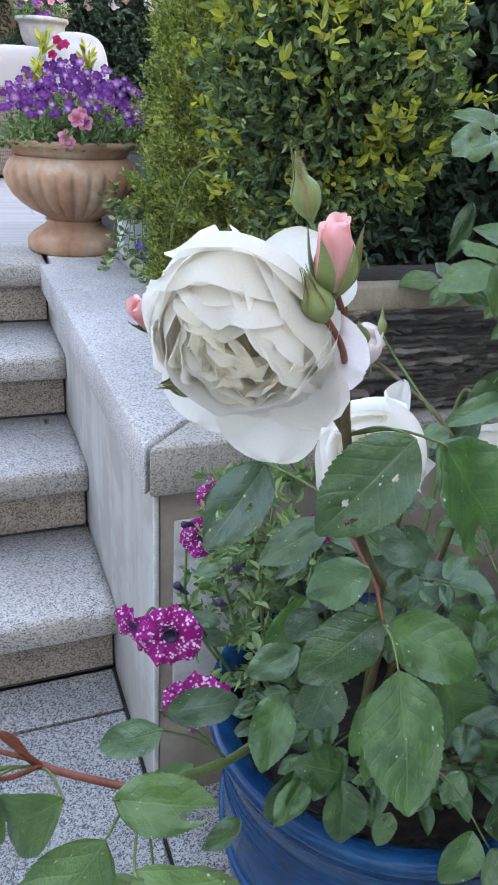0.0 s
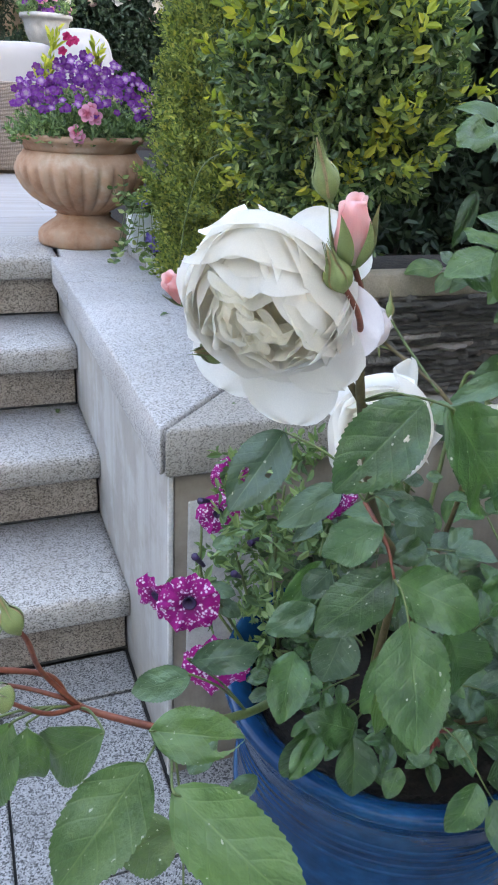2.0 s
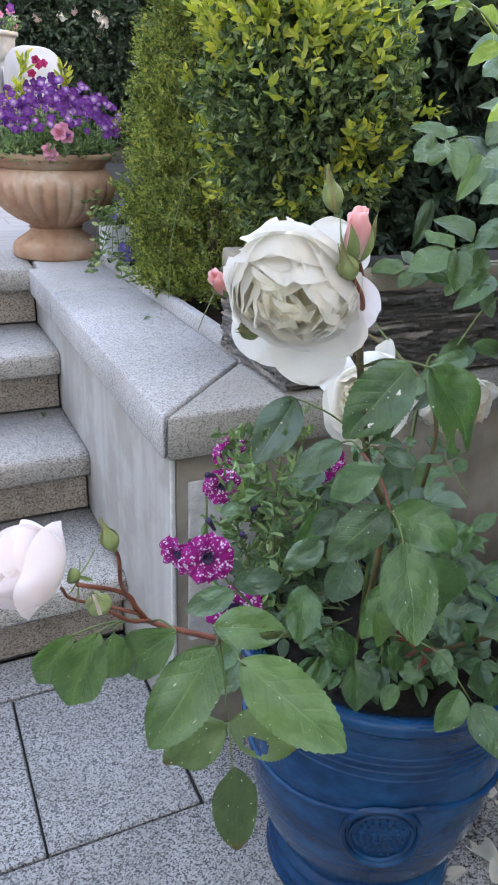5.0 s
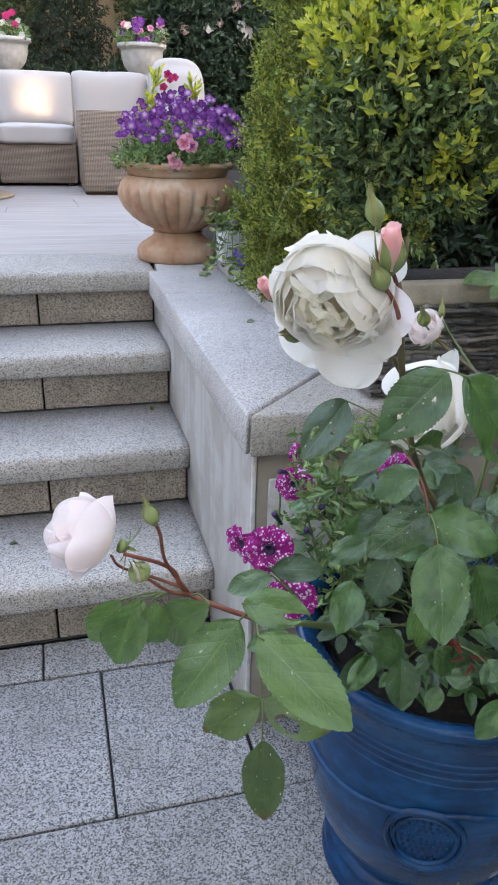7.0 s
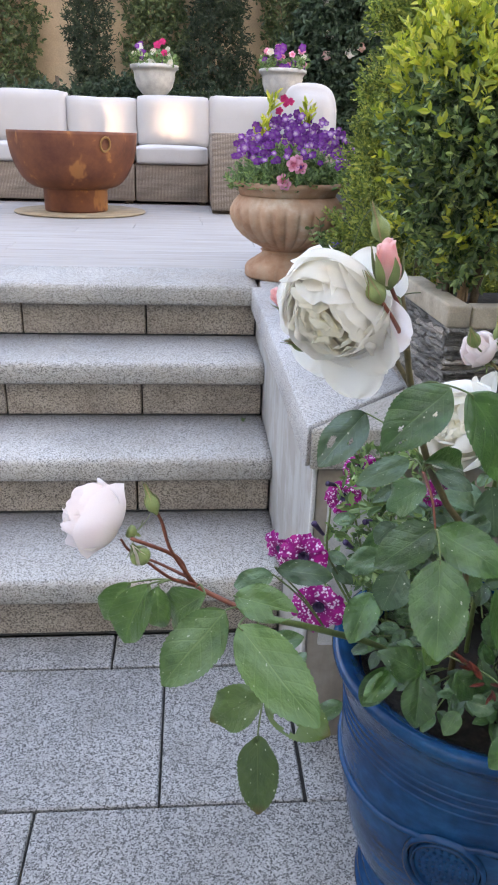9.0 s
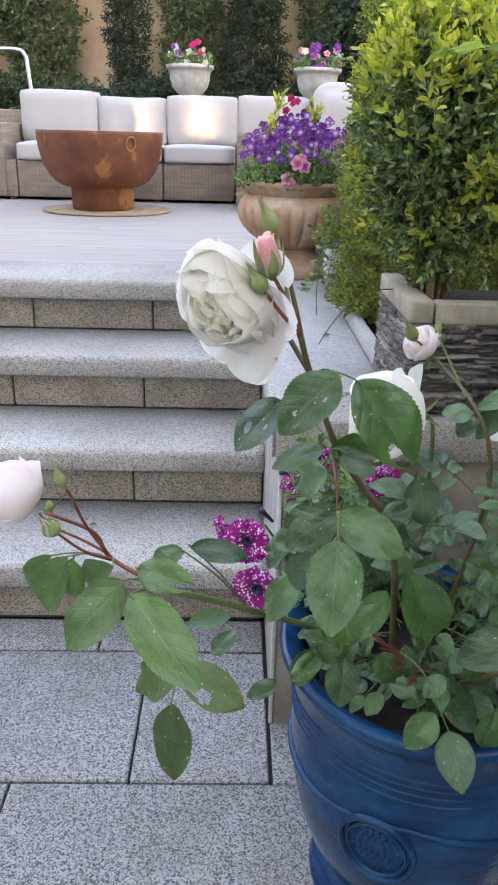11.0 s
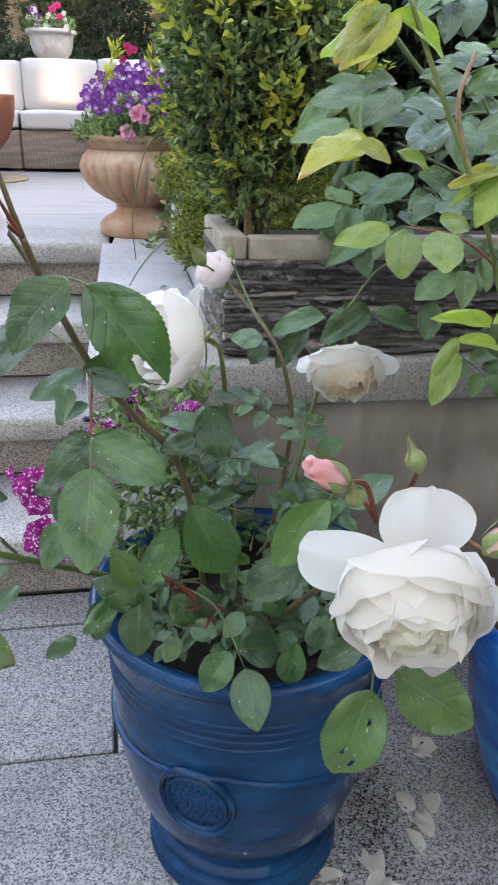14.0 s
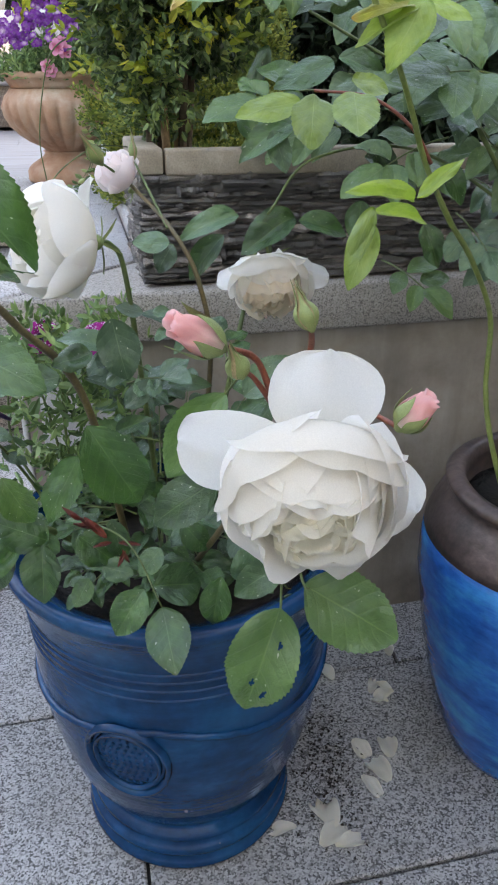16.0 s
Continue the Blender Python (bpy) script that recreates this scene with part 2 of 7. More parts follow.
def terracotta():
    m, nt, b = shader("weathered terracotta", 0.85, spec=0.2)
    v = coords(nt)
    a = noisy(nt, v, 8, 7, 0.65)
    col = ramp(nt, a, [(0.28, (0.21, 0.11, 0.068)), (0.42, (0.37, 0.205, 0.13)), (0.56, (0.45, 0.285, 0.195)), (0.70, (0.56, 0.45, 0.36))])
    col = mix(nt, maths(nt, "MULTIPLY", ramp(nt, noisy(nt, coords(nt, (10, 10, 1.5)), 3, 5), [(0.5, grey(0)), (0.75, grey(1))]), 0.5), col, (0.34, 0.27, 0.2))
    nt.links.new(col, b.inputs["Base Color"])
    bump(nt, b, maths(nt, "ADD", a, noisy(nt, v, 120, 4)), 0.3)
    return m


TERRACOTTA = terracotta()


def blue_glaze(name, deep, mid, light, rough=0.11):
    m, nt, b = shader(name, rough, spec=0.22)
    v = coords(nt)
    a = noisy(nt, coords(nt, (3, 3, 7)), 3.2, 6, 0.6)
    col = ramp(nt, a, [(0.25, deep), (0.5, mid), (0.72, light)])
    fine = noisy(nt, v, 70, 3)
    col = mix(nt, 1.0, col, ramp(nt, fine, [(0.3, grey(0.85)), (0.7, grey(1.1))]), "MULTIPLY")
    chips = ramp(nt, noisy(nt, v, 26, 3, 0.7), [(0.72, grey(0)), (0.74, grey(1))])
    col = mix(nt, maths(nt, "MULTIPLY", chips, 0.7), col, (0.32, 0.24, 0.22))
    nt.links.new(col, b.inputs["Base Color"])
    nt.links.new(maths(nt, "ADD", maths(nt, "MULTIPLY", noisy(nt, v, 14, 4), 0.12), rough - 0.07), b.inputs["Roughness"])
    b.inputs["Coat Weight"].default_value = 0.04
    b.inputs["Coat Roughness"].default_value = 0.05
    bump(nt, b, maths(nt, "ADD", noisy(nt, coords(nt, (2, 2, 26)), 4, 4), maths(nt, "MULTIPLY", fine, 0.25)), 0.2, 0.005)
    return m


BLUE = blue_glaze("deep blue glaze", (0.001, 0.014, 0.044), (0.001, 0.034, 0.098), (0.002, 0.066, 0.162))
BLUE_TWO = blue_glaze("bright blue glaze", (0.002, 0.030, 0.16), (0.003, 0.10, 0.34), (0.008, 0.22, 0.46), 0.12)
RIM_BROWN = plain("brown crackled glaze", (0.075, 0.052, 0.046), 0.42, var=0.6, scale=12, bumps=0.5, fine=90)


def slate():
    m, nt, b = shader("layered slate", 0.75, spec=0.3)
    v = coords(nt, (2.5, 2.5, 60), True)
    a = noisy(nt, v, 9, 6, 0.7)
    oi = nt.nodes.new("ShaderNodeObjectInfo")
    col = ramp(nt, a, [(0.3, (0.075, 0.068, 0.063)), (0.48, (0.21, 0.195, 0.18)), (0.66, (0.46, 0.43, 0.40))])
    col = mix(nt, 1.0, col, ramp(nt, oi.outputs["Random"], [(0.0, grey(0.55)), (0.7, grey(1.0)), (1.0, (1.9, 1.75, 1.65))]), "MULTIPLY")
    nt.links.new(col, b.inputs["Base Color"])
    bump(nt, b, a, 0.8, 0.004)
    return m


SLATE = slate()
FRAME_STONE = plain("pale stone frame", (0.33, 0.28, 0.22), 0.85, var=0.22, scale=25, bumps=0.4, spec=0.2)
URN_STONE = plain("grey cast stone", (0.42, 0.41, 0.39), 0.85, var=0.2, scale=12, bumps=0.4)
CHROME = plain("brushed steel rail", (0.65, 0.67, 0.7), 0.3, 1.0, var=0.05)
WHITE_POT = plain("white planter", (0.6, 0.63, 0.66), 0.6, var=0.12, scale=15)
BARK = plain("brown bark", (0.10, 0.07, 0.045), 0.9, var=0.4, scale=60, bumps=0.7)
BARK_TAN = plain("tan woody stem", (0.26, 0.16, 0.085), 0.8, var=0.3, scale=60, bumps=0.5)

# ---------------------------------------------------------------- setting
RISE, TOP = 0.165, 0.66
RISERS = (0.362, 0.660, 0.948, 1.237)

ground = part("ground", block(-60, 60, -60, 60, -0.3, -0.012, 0), JOINT, smooth=False)
tagged(ground, "dark jointing sand under grey granite paving", "ground", kind="structure")

# side wall and front wall of the raised terrace
wall_1 = part("wall_1", slab([(0.020, 0.021), (0.022, 0.019), (0.2, 0.2), (0.2, 1.25), (0.020, 1.25)], -0.05, 0.585, 0.002), RENDER)
tagged(wall_1, "grey rendered terrace wall, streaked and stained", "wall", kind="structure")
wall_2 = part("wall_2", slab([(0.024, 0.018), (6.0, 0.018), (6.0, 0.2), (0.204, 0.2)], -0.05, 0.5845, 0.002), STAINED)
tagged(wall_2, "brown-stained rendered wall below the coping", "wall", kind="structure")
patch = part("plaster_patch", slab([(0.045, 0.0145), (0.170, 0.0145), (0.170, 0.022), (0.045, 0.022)], 0.22, 0.535, 0.003), WHITE_TRIM)
tagged(patch, "pale plaster patch on the stained wall", "plaster patch", kind="structure")
bead = part("trim", block(0.015, 0.023, 0.014, 0.022, 0.0, 0.583, 0.002), WHITE_TRIM)
tagged(bead, "pale corner bead on the rendered wall", "trim", kind="structure")

bed = part("planting_bed", block(0.25, 6.0, 0.222, 6.0, 0.2, 0.64, 0), SOIL)
tagged(bed, "dark soil of the raised planting bed", "soil", kind="structure")
kerb = part("kerb", block(0.224, 0.248, 0.225, 1.26, 0.5, 0.688, 0.004), GRANITE)
tagged(kerb, "narrow raised granite kerb beside the coping", "kerb", kind="structure")

# ground behind the terrace and the garden wall
far_ground = part("terrace_base", block(-30, 0.24, 1.26, 9.2, 0.1, 0.63, 0), JOINT)
tagged(far_ground, "dark bed beneath the terrace boards", "floor", kind="structure")
far_bed = part("far_bed", block(-30, 30, 6.1, 9.1, 0.2, 0.70, 0), SOIL)
tagged(far_bed, "dark planting strip along the garden wall", "soil", kind="structure")
garden_wall = part("garden_wall", block(-30, 30, 8.8, 9.2, 0.3, 5.0, 0.01), STUCCO)
tagged(garden_wall, "cream stucco garden wall behind climbing plants", "wall", kind="structure")

# dark colour for the unseen wall that shades the right side
SHADE_BROWN = plain("brown of the shade wall", (0.10, 0.075, 0.055), 0.8, var=0.3, scale=8)
# added unseen wall: shades the place; high slots let low sun reach the terrace
def slotted_wall():
    y0, y1 = -6.3, -6.0
    bm = bmesh.new()
    def add(x0, x1, z0, z1):
        part_bm = block(x0, x1, y0, y1, z0, z1, 0)
        me = bpy.data.meshes.new("t")
        part_bm.to_mesh(me)
        part_bm.free()
        bm.from_mesh(me)
        bpy.data.meshes.remove(me)
    add(-26, 26, -0.1, 2.30)
    add(-26, 26, 2.86, 10.0)
    add(-26, 2.80, 2.30, 2.86)
    add(3.17, 3.34, 2.30, 2.86)
    add(3.62, 26, 2.30, 2.86)
    return bm


house_wall = part("house_wall", slotted_wall(), BLOCKER_STUCCO, smooth=False)
tagged(house_wall, "unseen pale wall with slots, added to shape the light", "wall", kind="structure")
# unseen wall added on the left to cut down the sky light
blocker = part("house_wing", block(-8.3, -8.0, -6.0, 9.0, 0.0, 4.5, 0), BLOCKER_STUCCO, smooth=False)
tagged(blocker, "unseen pale side wall added to block sky light", "wall", kind="structure")
# out-of-view wall added to darken the paving between pot and jar
blocker = part("boundary_wall", block(1.10, 1.22, -3.0, -0.12, 0.0, 1.62, 0), SHADE_BROWN, smooth=False)
tagged(blocker, "unseen brown wall added to shade the paving", "wall", kind="structure")


# ---------------------------------------------------------------- steps
stairs = thing("stairs", (-1.5, 0.9, 0), "four granite steps with rounded noses up to the terrace", "stairs", kind="structure")


def tread(y0, y1, z, x0=-4.0, x1=0.0185):
    """A slab whose front edge is rounded and overhangs the riser."""
    t = 0.062
    prof = [(y1, z - t), (y0 + 0.007, z - t), (y0 + 0.001, z - t + 0.006)]
    prof += [(y0 + 0.015 - 0.015 * math.cos(a), z - 0.016 + 0.016 * math.sin(a)) for a in [radians(d) for d in range(0, 91, 15)]]
    prof += [(y1, z)]
    n = 160
    verts, faces = [], []
    for i in range(n + 1):
        x = x0 + (x1 - x0) * i / n
        for j, (y, zz) in enumerate(prof):
            w = 0.0015 * noise.noise((x * 9, y * 5, zz * 9)) if j < len(prof) - 1 else 0
            verts.append((x, y + w, zz + w * 0.6))
    k = len(prof)
    for i in range(n):
        for j in range(k):
            faces.append((i * k + j, i * k + (j + 1) % k, (i + 1) * k + (j + 1) % k, (i + 1) * k + j))
    faces += [list(range(k))[::-1], [n * k + j for j in range(k)]]
    me = mesh_of("tread", verts, faces)
    bm = bmesh.new()
    bm.from_mesh(me)
    bpy.data.meshes.remove(me)
    bmesh.ops.recalc_face_normals(bm, faces=bm.faces[:])
    return bm


for i, y in enumerate(RISERS):
    back = RISERS[i + 1] + 0.01 if i < 3 else 1.53
    part("tread", tread(y - 0.034, back, RISE * (i + 1)), GRANITE_TREAD, stairs, "pale speckled granite tread with a rounded nose")
for i, y in enumerate(RISERS):
    line = tread(y - 0.003, y + 0.02, RISE * i + 0.0055, x1=0.0180)
    for v in line.verts:
        v.co.z = RISE * i + (0.0005 if v.co.z < RISE * i - 0.01 else max(0.001, 0.0040 + 0.0035 * noise.noise(Vector((v.co.x * 31, 1.0, i)))))
        v.co.y += 0.003 * noise.noise(Vector((v.co.x * 23, 5.0, i)))
    part("dirt_line", line, JOINT, stairs, "dark grit along the foot of a riser")
core = part("core", block(-4.0, 0.014, 1.262, 1.5, 0.0, TOP - 0.07, 0), JOINT, stairs)


# ---------------------------------------------------------------- furniture on the terrace
def cushion(x0, x1, y0, y1, z0, z1, puff=0.03, square=16):
    """A stuffed cushion with soft edges and a slightly uneven surface."""
    bm = bmesh.new()
    bmesh.ops.create_cube(bm, size=2)
    bmesh.ops.subdivide_edges(bm, edges=bm.edges[:], cuts=9, use_grid_fill=True)
    c, h = Vector(((x0 + x1) / 2, (y0 + y1) / 2, (z0 + z1) / 2)), Vector(((x1 - x0) / 2, (y1 - y0) / 2, (z1 - z0) / 2))
    for v in bm.verts:
        p = v.co.copy()
        n = (abs(p.x) ** square + abs(p.y) ** square + abs(p.z) ** square) ** (1 / square)
        w = Vector((p.x / n * h.x, p.y / n * h.y, p.z / n * h.z))
        bulge = (1 - min(1, abs(p.x)) ** 4) * (1 - min(1, abs(p.z)) ** 4)
        w.y += math.copysign(puff * bulge, p.y) if abs(p.y) > 0.9 and h.y < h.x and h.y <= h.z else 0
        if h.z < h.y and abs(p.z) > 0.9:
            w.z += puff * 0.6 * (1 - abs(p.x) ** 4) * (1 - abs(p.y) ** 4) * math.copysign(1, p.z)
        w += 0.006 * Vector((noise.noise(w * 6 + c), noise.noise(w * 6 + c * 2), noise.noise(w * 6 + c * 3)))
        v.co = c + w
    return bm


sofa = thing("corner_sofa", (-0.8, 4.4, TOP), "grey-brown wicker corner sofa standing on the terrace", "sofa")
SEAT = 0.905
for k in range(7):
    x1 = -0.075 - 0.475 * k
    part("base_panel", block(x1 - 0.468, x1, 4.02, 4.75, TOP + 0.018, SEAT, 0.008), WICKER, sofa)
    part("foot", block(x1 - 0.06, x1 - 0.02, 4.04, 4.08, TOP, TOP + 0.02, 0.002), BARK, sofa)
part("back_panel", block(-3.4, 0.7, 4.75, 4.85, TOP + 0.018, 1.22, 0.01), WICKER, sofa)
part("arm_unit", block(-0.066, 0.66, 3.46, 4.02, TOP + 0.018, 1.105, 0.012), WICKER, sofa, "woven wicker end unit")
part("arm_unit", block(-0.066, 0.70, 4.02, 4.75, TOP + 0.018, SEAT, 0.012), WICKER, sofa)
part("arm_unit", block(-1.80, -1.565, 4.0, 4.75, TOP + 0.018, 1.125, 0.012), WICKER, sofa)
part("foot", block(-0.06, 0.66, 3.50, 3.9, TOP, TOP + 0.02, 0.002), BARK, sofa)
for k in range(3):
    x1 = -0.078 - 0.475 * k
    c = part("seat_cushion", cushion(x1 - 0.466, x1, 3.995, 4.52, SEAT + 0.002, SEAT + 0.108, 0.012), FABRIC)
    tagged(c, "white fabric seat cushion on the wicker sofa", "cushion", "sofa cushions")
for k, (x0, x1, top) in enumerate(((-1.545, -1.020, 1.340), (-1.024, -0.548, 1.308), (-0.550, -0.064, 1.328), (-0.066, 0.43, 1.338))):
    c = part("back_cushion", cushion(x0, x1, 4.40 + 0.01 * (k % 2), 4.60, SEAT + 0.10 if k < 3 else SEAT + 0.002, top, 0.03), FABRIC)
    tagged(c, "plump white fabric back cushion on the wicker sofa", "cushion", "sofa cushions")
pillow = part("scatter_pillow", cushion(0.42, 0.80, 4.30, 4.44, SEAT + 0.0, 1.43, 0.06, 3.2), FABRIC)
tagged(pillow, "rounded white scatter pillow on the wicker sofa", "cushion")

# fire bowl
bowl = thing("fire_bowl", (-0.84, 3.4, TOP), "rusted steel fire bowl on a round foot", "fire bowl")
BOWL_AT = Matrix.Translation((-0.84, 3.4, TOP))
prof = [(0.172, 0.012), (0.176, 0.02), (0.178, 0.13), (0.182, 0.135)]
prof += [(0.19 + 0.162 * math.sin(a), 0.425 - 0.29 * math.cos(a)) for a in [radians(d) for d in range(4, 91, 6)]]
prof += [(0.352, 0.43), (0.346, 0.43)]
prof += [(0.19 + 0.152 * math.sin(a), 0.430 - 0.28 * math.cos(a)) for a in [radians(d) for d in range(86, 0, -10)]] + [(0.0, 0.145)]
part("bowl", lathe(prof, 72), RUST, bowl, m=BOWL_AT)
ring = bpy.data.meshes.new("ring")
rb = bmesh.new()
for i in range(28):
    a0 = 2 * math.pi * i / 28
    for s in range(8):
        b0 = 2 * math.pi * s / 8
        q = 0.028 + 0.005 * math.cos(b0)
        rb.verts.new((q * math.cos(a0), 0.005 * math.sin(b0), q * math.sin(a0) * 1.25))
rb.verts.ensure_lookup_table()
for i in range(28):
    for s in range(8):
        rb.faces.new([rb.verts[j] for j in (i * 8 + s, i * 8 + (s + 1) % 8, ((i + 1) % 28) * 8 + (s + 1) % 8, ((i + 1) % 28) * 8 + s)])
RUST_RING = plain("bright rusted ring", (0.30, 0.15, 0.05), 0.6, 0.3, var=0.3)
part("ring_handle", rb, RUST_RING, bowl, "rusted ring handle", BOWL_AT @ Matrix.Rotation(radians(36), 4, "Z") @ pose(0, -0.354, 0.37, 12, 0, 0) @ Matrix.Rotation(radians(0), 4, "Z"))
disc = part("hearth_disc", lathe([(0.365, 0.0), (0.37, 0.004), (0.366, 0.010), (0.0, 0.010)], 72), DISC, m=Matrix.Translation((-0.82, 3.42, TOP + 0.001)))
tagged(disc, "flat round ochre metal disc under the fire bowl", "hearth disc")

# terracotta urn
URN = Matrix.Translation((0.124, 1.402, TOP + 0.001)) @ Matrix.Diagonal((1.05, 1.05, 1.0, 1.0))
urn = thing("terracotta_urn", URN.translation, "weathered terracotta urn with a fluted belly", "urn")


def urn_flute(a, h):
    if 0.088 < h < 0.226:
        e = min((h - 0.088) / 0.025, (0.226 - h) / 0.022, 1)
        return 0.065 * e * (abs(math.sin(a * 13)) ** 0.6 - 0.6)
    return 0


foot = [(0.122, 0.0), (0.126, 0.006), (0.126, 0.03), (0.121, 0.04), (0.113, 0.048), (0.095, 0.06), (0.078, 0.072), (0.072, 0.08), (0.078, 0.086), (0.0, 0.088)]
belly = [(0.070, 0.086), (0.072, 0.092), (0.085, 0.100), (0.108, 0.112), (0.135, 0.132), (0.156, 0.155), (0.169, 0.18), (0.174, 0.205), (0.1735, 0.215), (0.171, 0.225), (0.167, 0.235), (0.160, 0.243), (0.150, 0.256), (0.0, 0.257)]
lip = [(0.146, 0.2565), (0.150, 0.266), (0.156, 0.276), (0.166, 0.281), (0.170, 0.288), (0.170, 0.294), (0.164, 0.299), (0.150, 0.298), (0.146, 0.285), (0.140, 0.266), (0.0, 0.266)]
part("foot", lathe(foot, 96), TERRACOTTA, urn, m=URN)
part("belly", lathe(belly, 208, urn_flute), TERRACOTTA, urn, m=URN)
part("rim", lathe(lip, 96), TERRACOTTA, urn, m=URN)

# blue glazed pot with the white rose
POT = Matrix.Translation((0.2145, -0.304, 0.0))
pot = thing("glazed_pot", POT.translation, "large deep blue glazed pot with a moulded medallion", "pot")
prof = [(0.134, 0.0), (0.142, 0.003), (0.1455, 0.010), (0.1440, 0.018), (0.1375, 0.023), (0.1415, 0.028), (0.1435, 0.035), (0.1410, 0.042), (0.1345, 0.046), (0.1375, 0.051), (0.1365, 0.058), (0.1300, 0.063), (0.1270, 0.067),
        (0.131, 0.074), (0.144, 0.095), (0.158, 0.125), (0.170, 0.165), (0.179, 0.210), (0.185, 0.255), (0.1875, 0.30), (0.1875, 0.33), (0.188, 0.36), (0.191, 0.390), (0.197, 0.414),
        (0.204, 0.431), (0.209, 0.439), (0.211, 0.446), (0.209, 0.452), (0.202, 0.454), (0.192, 0.449), (0.181, 0.442), (0.175, 0.436), (0.172, 0.425), (0.171, 0.42), (0.0, 0.415)]
part("body", lathe(prof, 96), BLUE, pot, m=POT)


def medallion():
    """An oval raised seal: a double rim and rows of relief."""
    bm = bmesh.new()
    def ringed(rx, rz, w, h, n=48):
        first = len(bm.verts)
        for i in range(n):
            a = 2 * math.pi * i / n
            for d, up in ((-w, 0.0), (-w * 0.5, h), (w * 0.5, h), (w, 0.0)):
                bm.verts.new(((rx + d) * math.cos(a), -up, (rz + d) * math.sin(a)))
        bm.verts.ensure_lookup_table()
        for i in range(n):
            for s in range(3):
                a, b = first + i * 4 + s, first + ((i + 1) % n) * 4 + s
                bm.faces.new([bm.verts[j] for j in (a, a + 1, b + 1, b)])
    ringed(0.048, 0.058, 0.0042, 0.0068)
    ringed(0.0385, 0.0475, 0.0024, 0.0050)
    for k in range(-4, 5):
        z = k * 0.0090
        half = 0.033 * math.sqrt(max(0, 1 - (z / 0.043) ** 2))
        n = max(2, int(half / 0.004))
        for s in range(n):
            x = -half + (s + 0.5) * 2 * half / n
            r = bmesh.ops.create_icosphere(bm, subdivisions=1, radius=0.0024)
            for v in r["verts"]:
                v.co = Vector((v.co.x * 1.0 + x, v.co.y * 1.0, v.co.z * 0.85 + z))
    # bend it on to the belly
    for v in bm.verts:
        a = v.co.x / 0.180
        rad = 0.1838 - v.co.y + 0.13 * v.co.z - 0.6 * v.co.z ** 2
        v.co = Vector((rad * math.sin(a), -rad * math.cos(a), v.co.z))
    return bm


part("medallion", medallion(), BLUE, pot, "moulded oval seal under the blue glaze", POT @ Matrix.Rotation(radians(-28.5), 4, "Z") @ Matrix.Translation((0, 0.0, 0.243)))


def garland():
    """A moulded cord that sags between three points of the belly."""
    verts, faces = [], []
    n, k = 144, 6
    for i in range(n):
        a = 2 * math.pi * i / n
        z = 0.300 - 0.030 * abs(math.sin(1.5 * (a + math.pi / 2 + radians(17)))) ** 1.3
        rad = 0.1880 - 0.07 * (0.30 - z)
        for s in range(k):
            b = 2 * math.pi * s / k
            q = rad + 0.0052 * math.cos(b)
            verts.append((q * math.cos(a), q * math.sin(a), z + 0.005 * math.sin(b) + 0.0008 * math.sin(a * 40)))
    for i in range(n):
        for s in range(k):
            faces.append((i * k + s, ((i + 1) % n) * k + s, ((i + 1) % n) * k + (s + 1) % k, i * k + (s + 1) % k))
    return mesh_of("garland", verts, faces)


part("garland", garland(), BLUE, pot, "moulded cord under the blue glaze", POT)
for zz, q in ((0.345, 0.1876), (0.358, 0.1880), (0.371, 0.1891), (0.383, 0.1903)):
    part("groove_ring", lathe([(q - 0.001, zz - 0.0035), (q + 0.0014, zz - 0.001), (q + 0.0016, zz + 0.001), (q - 0.001, zz + 0.0035)], 72), BLUE, pot, m=POT)
part("soil", lathe([(0.169, 0.0), (0.0, 0.006)], 40), SOIL, pot, "dark potting soil", POT @ Matrix.Translation((0, 0, 0.424)))

# taller bright blue jar
JAR = Matrix.Translation((0.737, -0.33, 0.0)) @ Matrix.Diagonal((1, 1, 0.85, 1))
jar = thing("glazed_jar", JAR.translation, "tall bright blue glazed jar with a brown rim", "pot")
prof = [(0.105, 0.0), (0.110, 0.008), (0.128, 0.06), (0.150, 0.14), (0.168, 0.23), (0.179, 0.32), (0.186, 0.37), (0.186, 0.42), (0.183, 0.45)]
part("body", lathe(prof, 80), BLUE_TWO, jar, m=JAR)
prof = [(0.1835, 0.448), (0.179, 0.468), (0.171, 0.490), (0.160, 0.508), (0.154, 0.517), (0.154, 0.524), (0.160, 0.531), (0.162, 0.539), (0.157, 0.546), (0.147, 0.549), (0.137, 0.544), (0.134, 0.525), (0.134, 0.49), (0.0, 0.485)]
part("rim", lathe(prof, 80), RIM_BROWN, jar, "brown crackled glaze rim", JAR)
part("soil", lathe([(0.133, 0.0), (0.0, 0.006)], 40), SOIL, jar, "dark potting soil", JAR @ Matrix.Translation((0, 0, 0.495)))

# slate planter on the coping
PX0, PX1, PY0, PY1, PZ = 0.222, 1.9, 0.036, 0.30, 0.852
planter = thing("slate_planter", (1.0, 0.3, TOP), "planter clad in dark layered slate with a pale frame", "planter")
part("core", block(PX0 + 0.012, PX1, PY0 + 0.012, PY1, TOP + 0.001, PZ - 0.05, 0.002), JOINT, planter)
part("soil", block(PX0 + 0.03, PX1 - 0.03, PY0 + 0.03, PY1 - 0.03, PZ - 0.05, PZ - 0.022, 0.004), SOIL, planter)
part("frame_rail", block(PX0 + 0.036, PX1, PY0 - 0.004, PY0 + 0.030, PZ - 0.036, PZ, 0.004), FRAME_STONE, planter, "pale weathered frame rail")
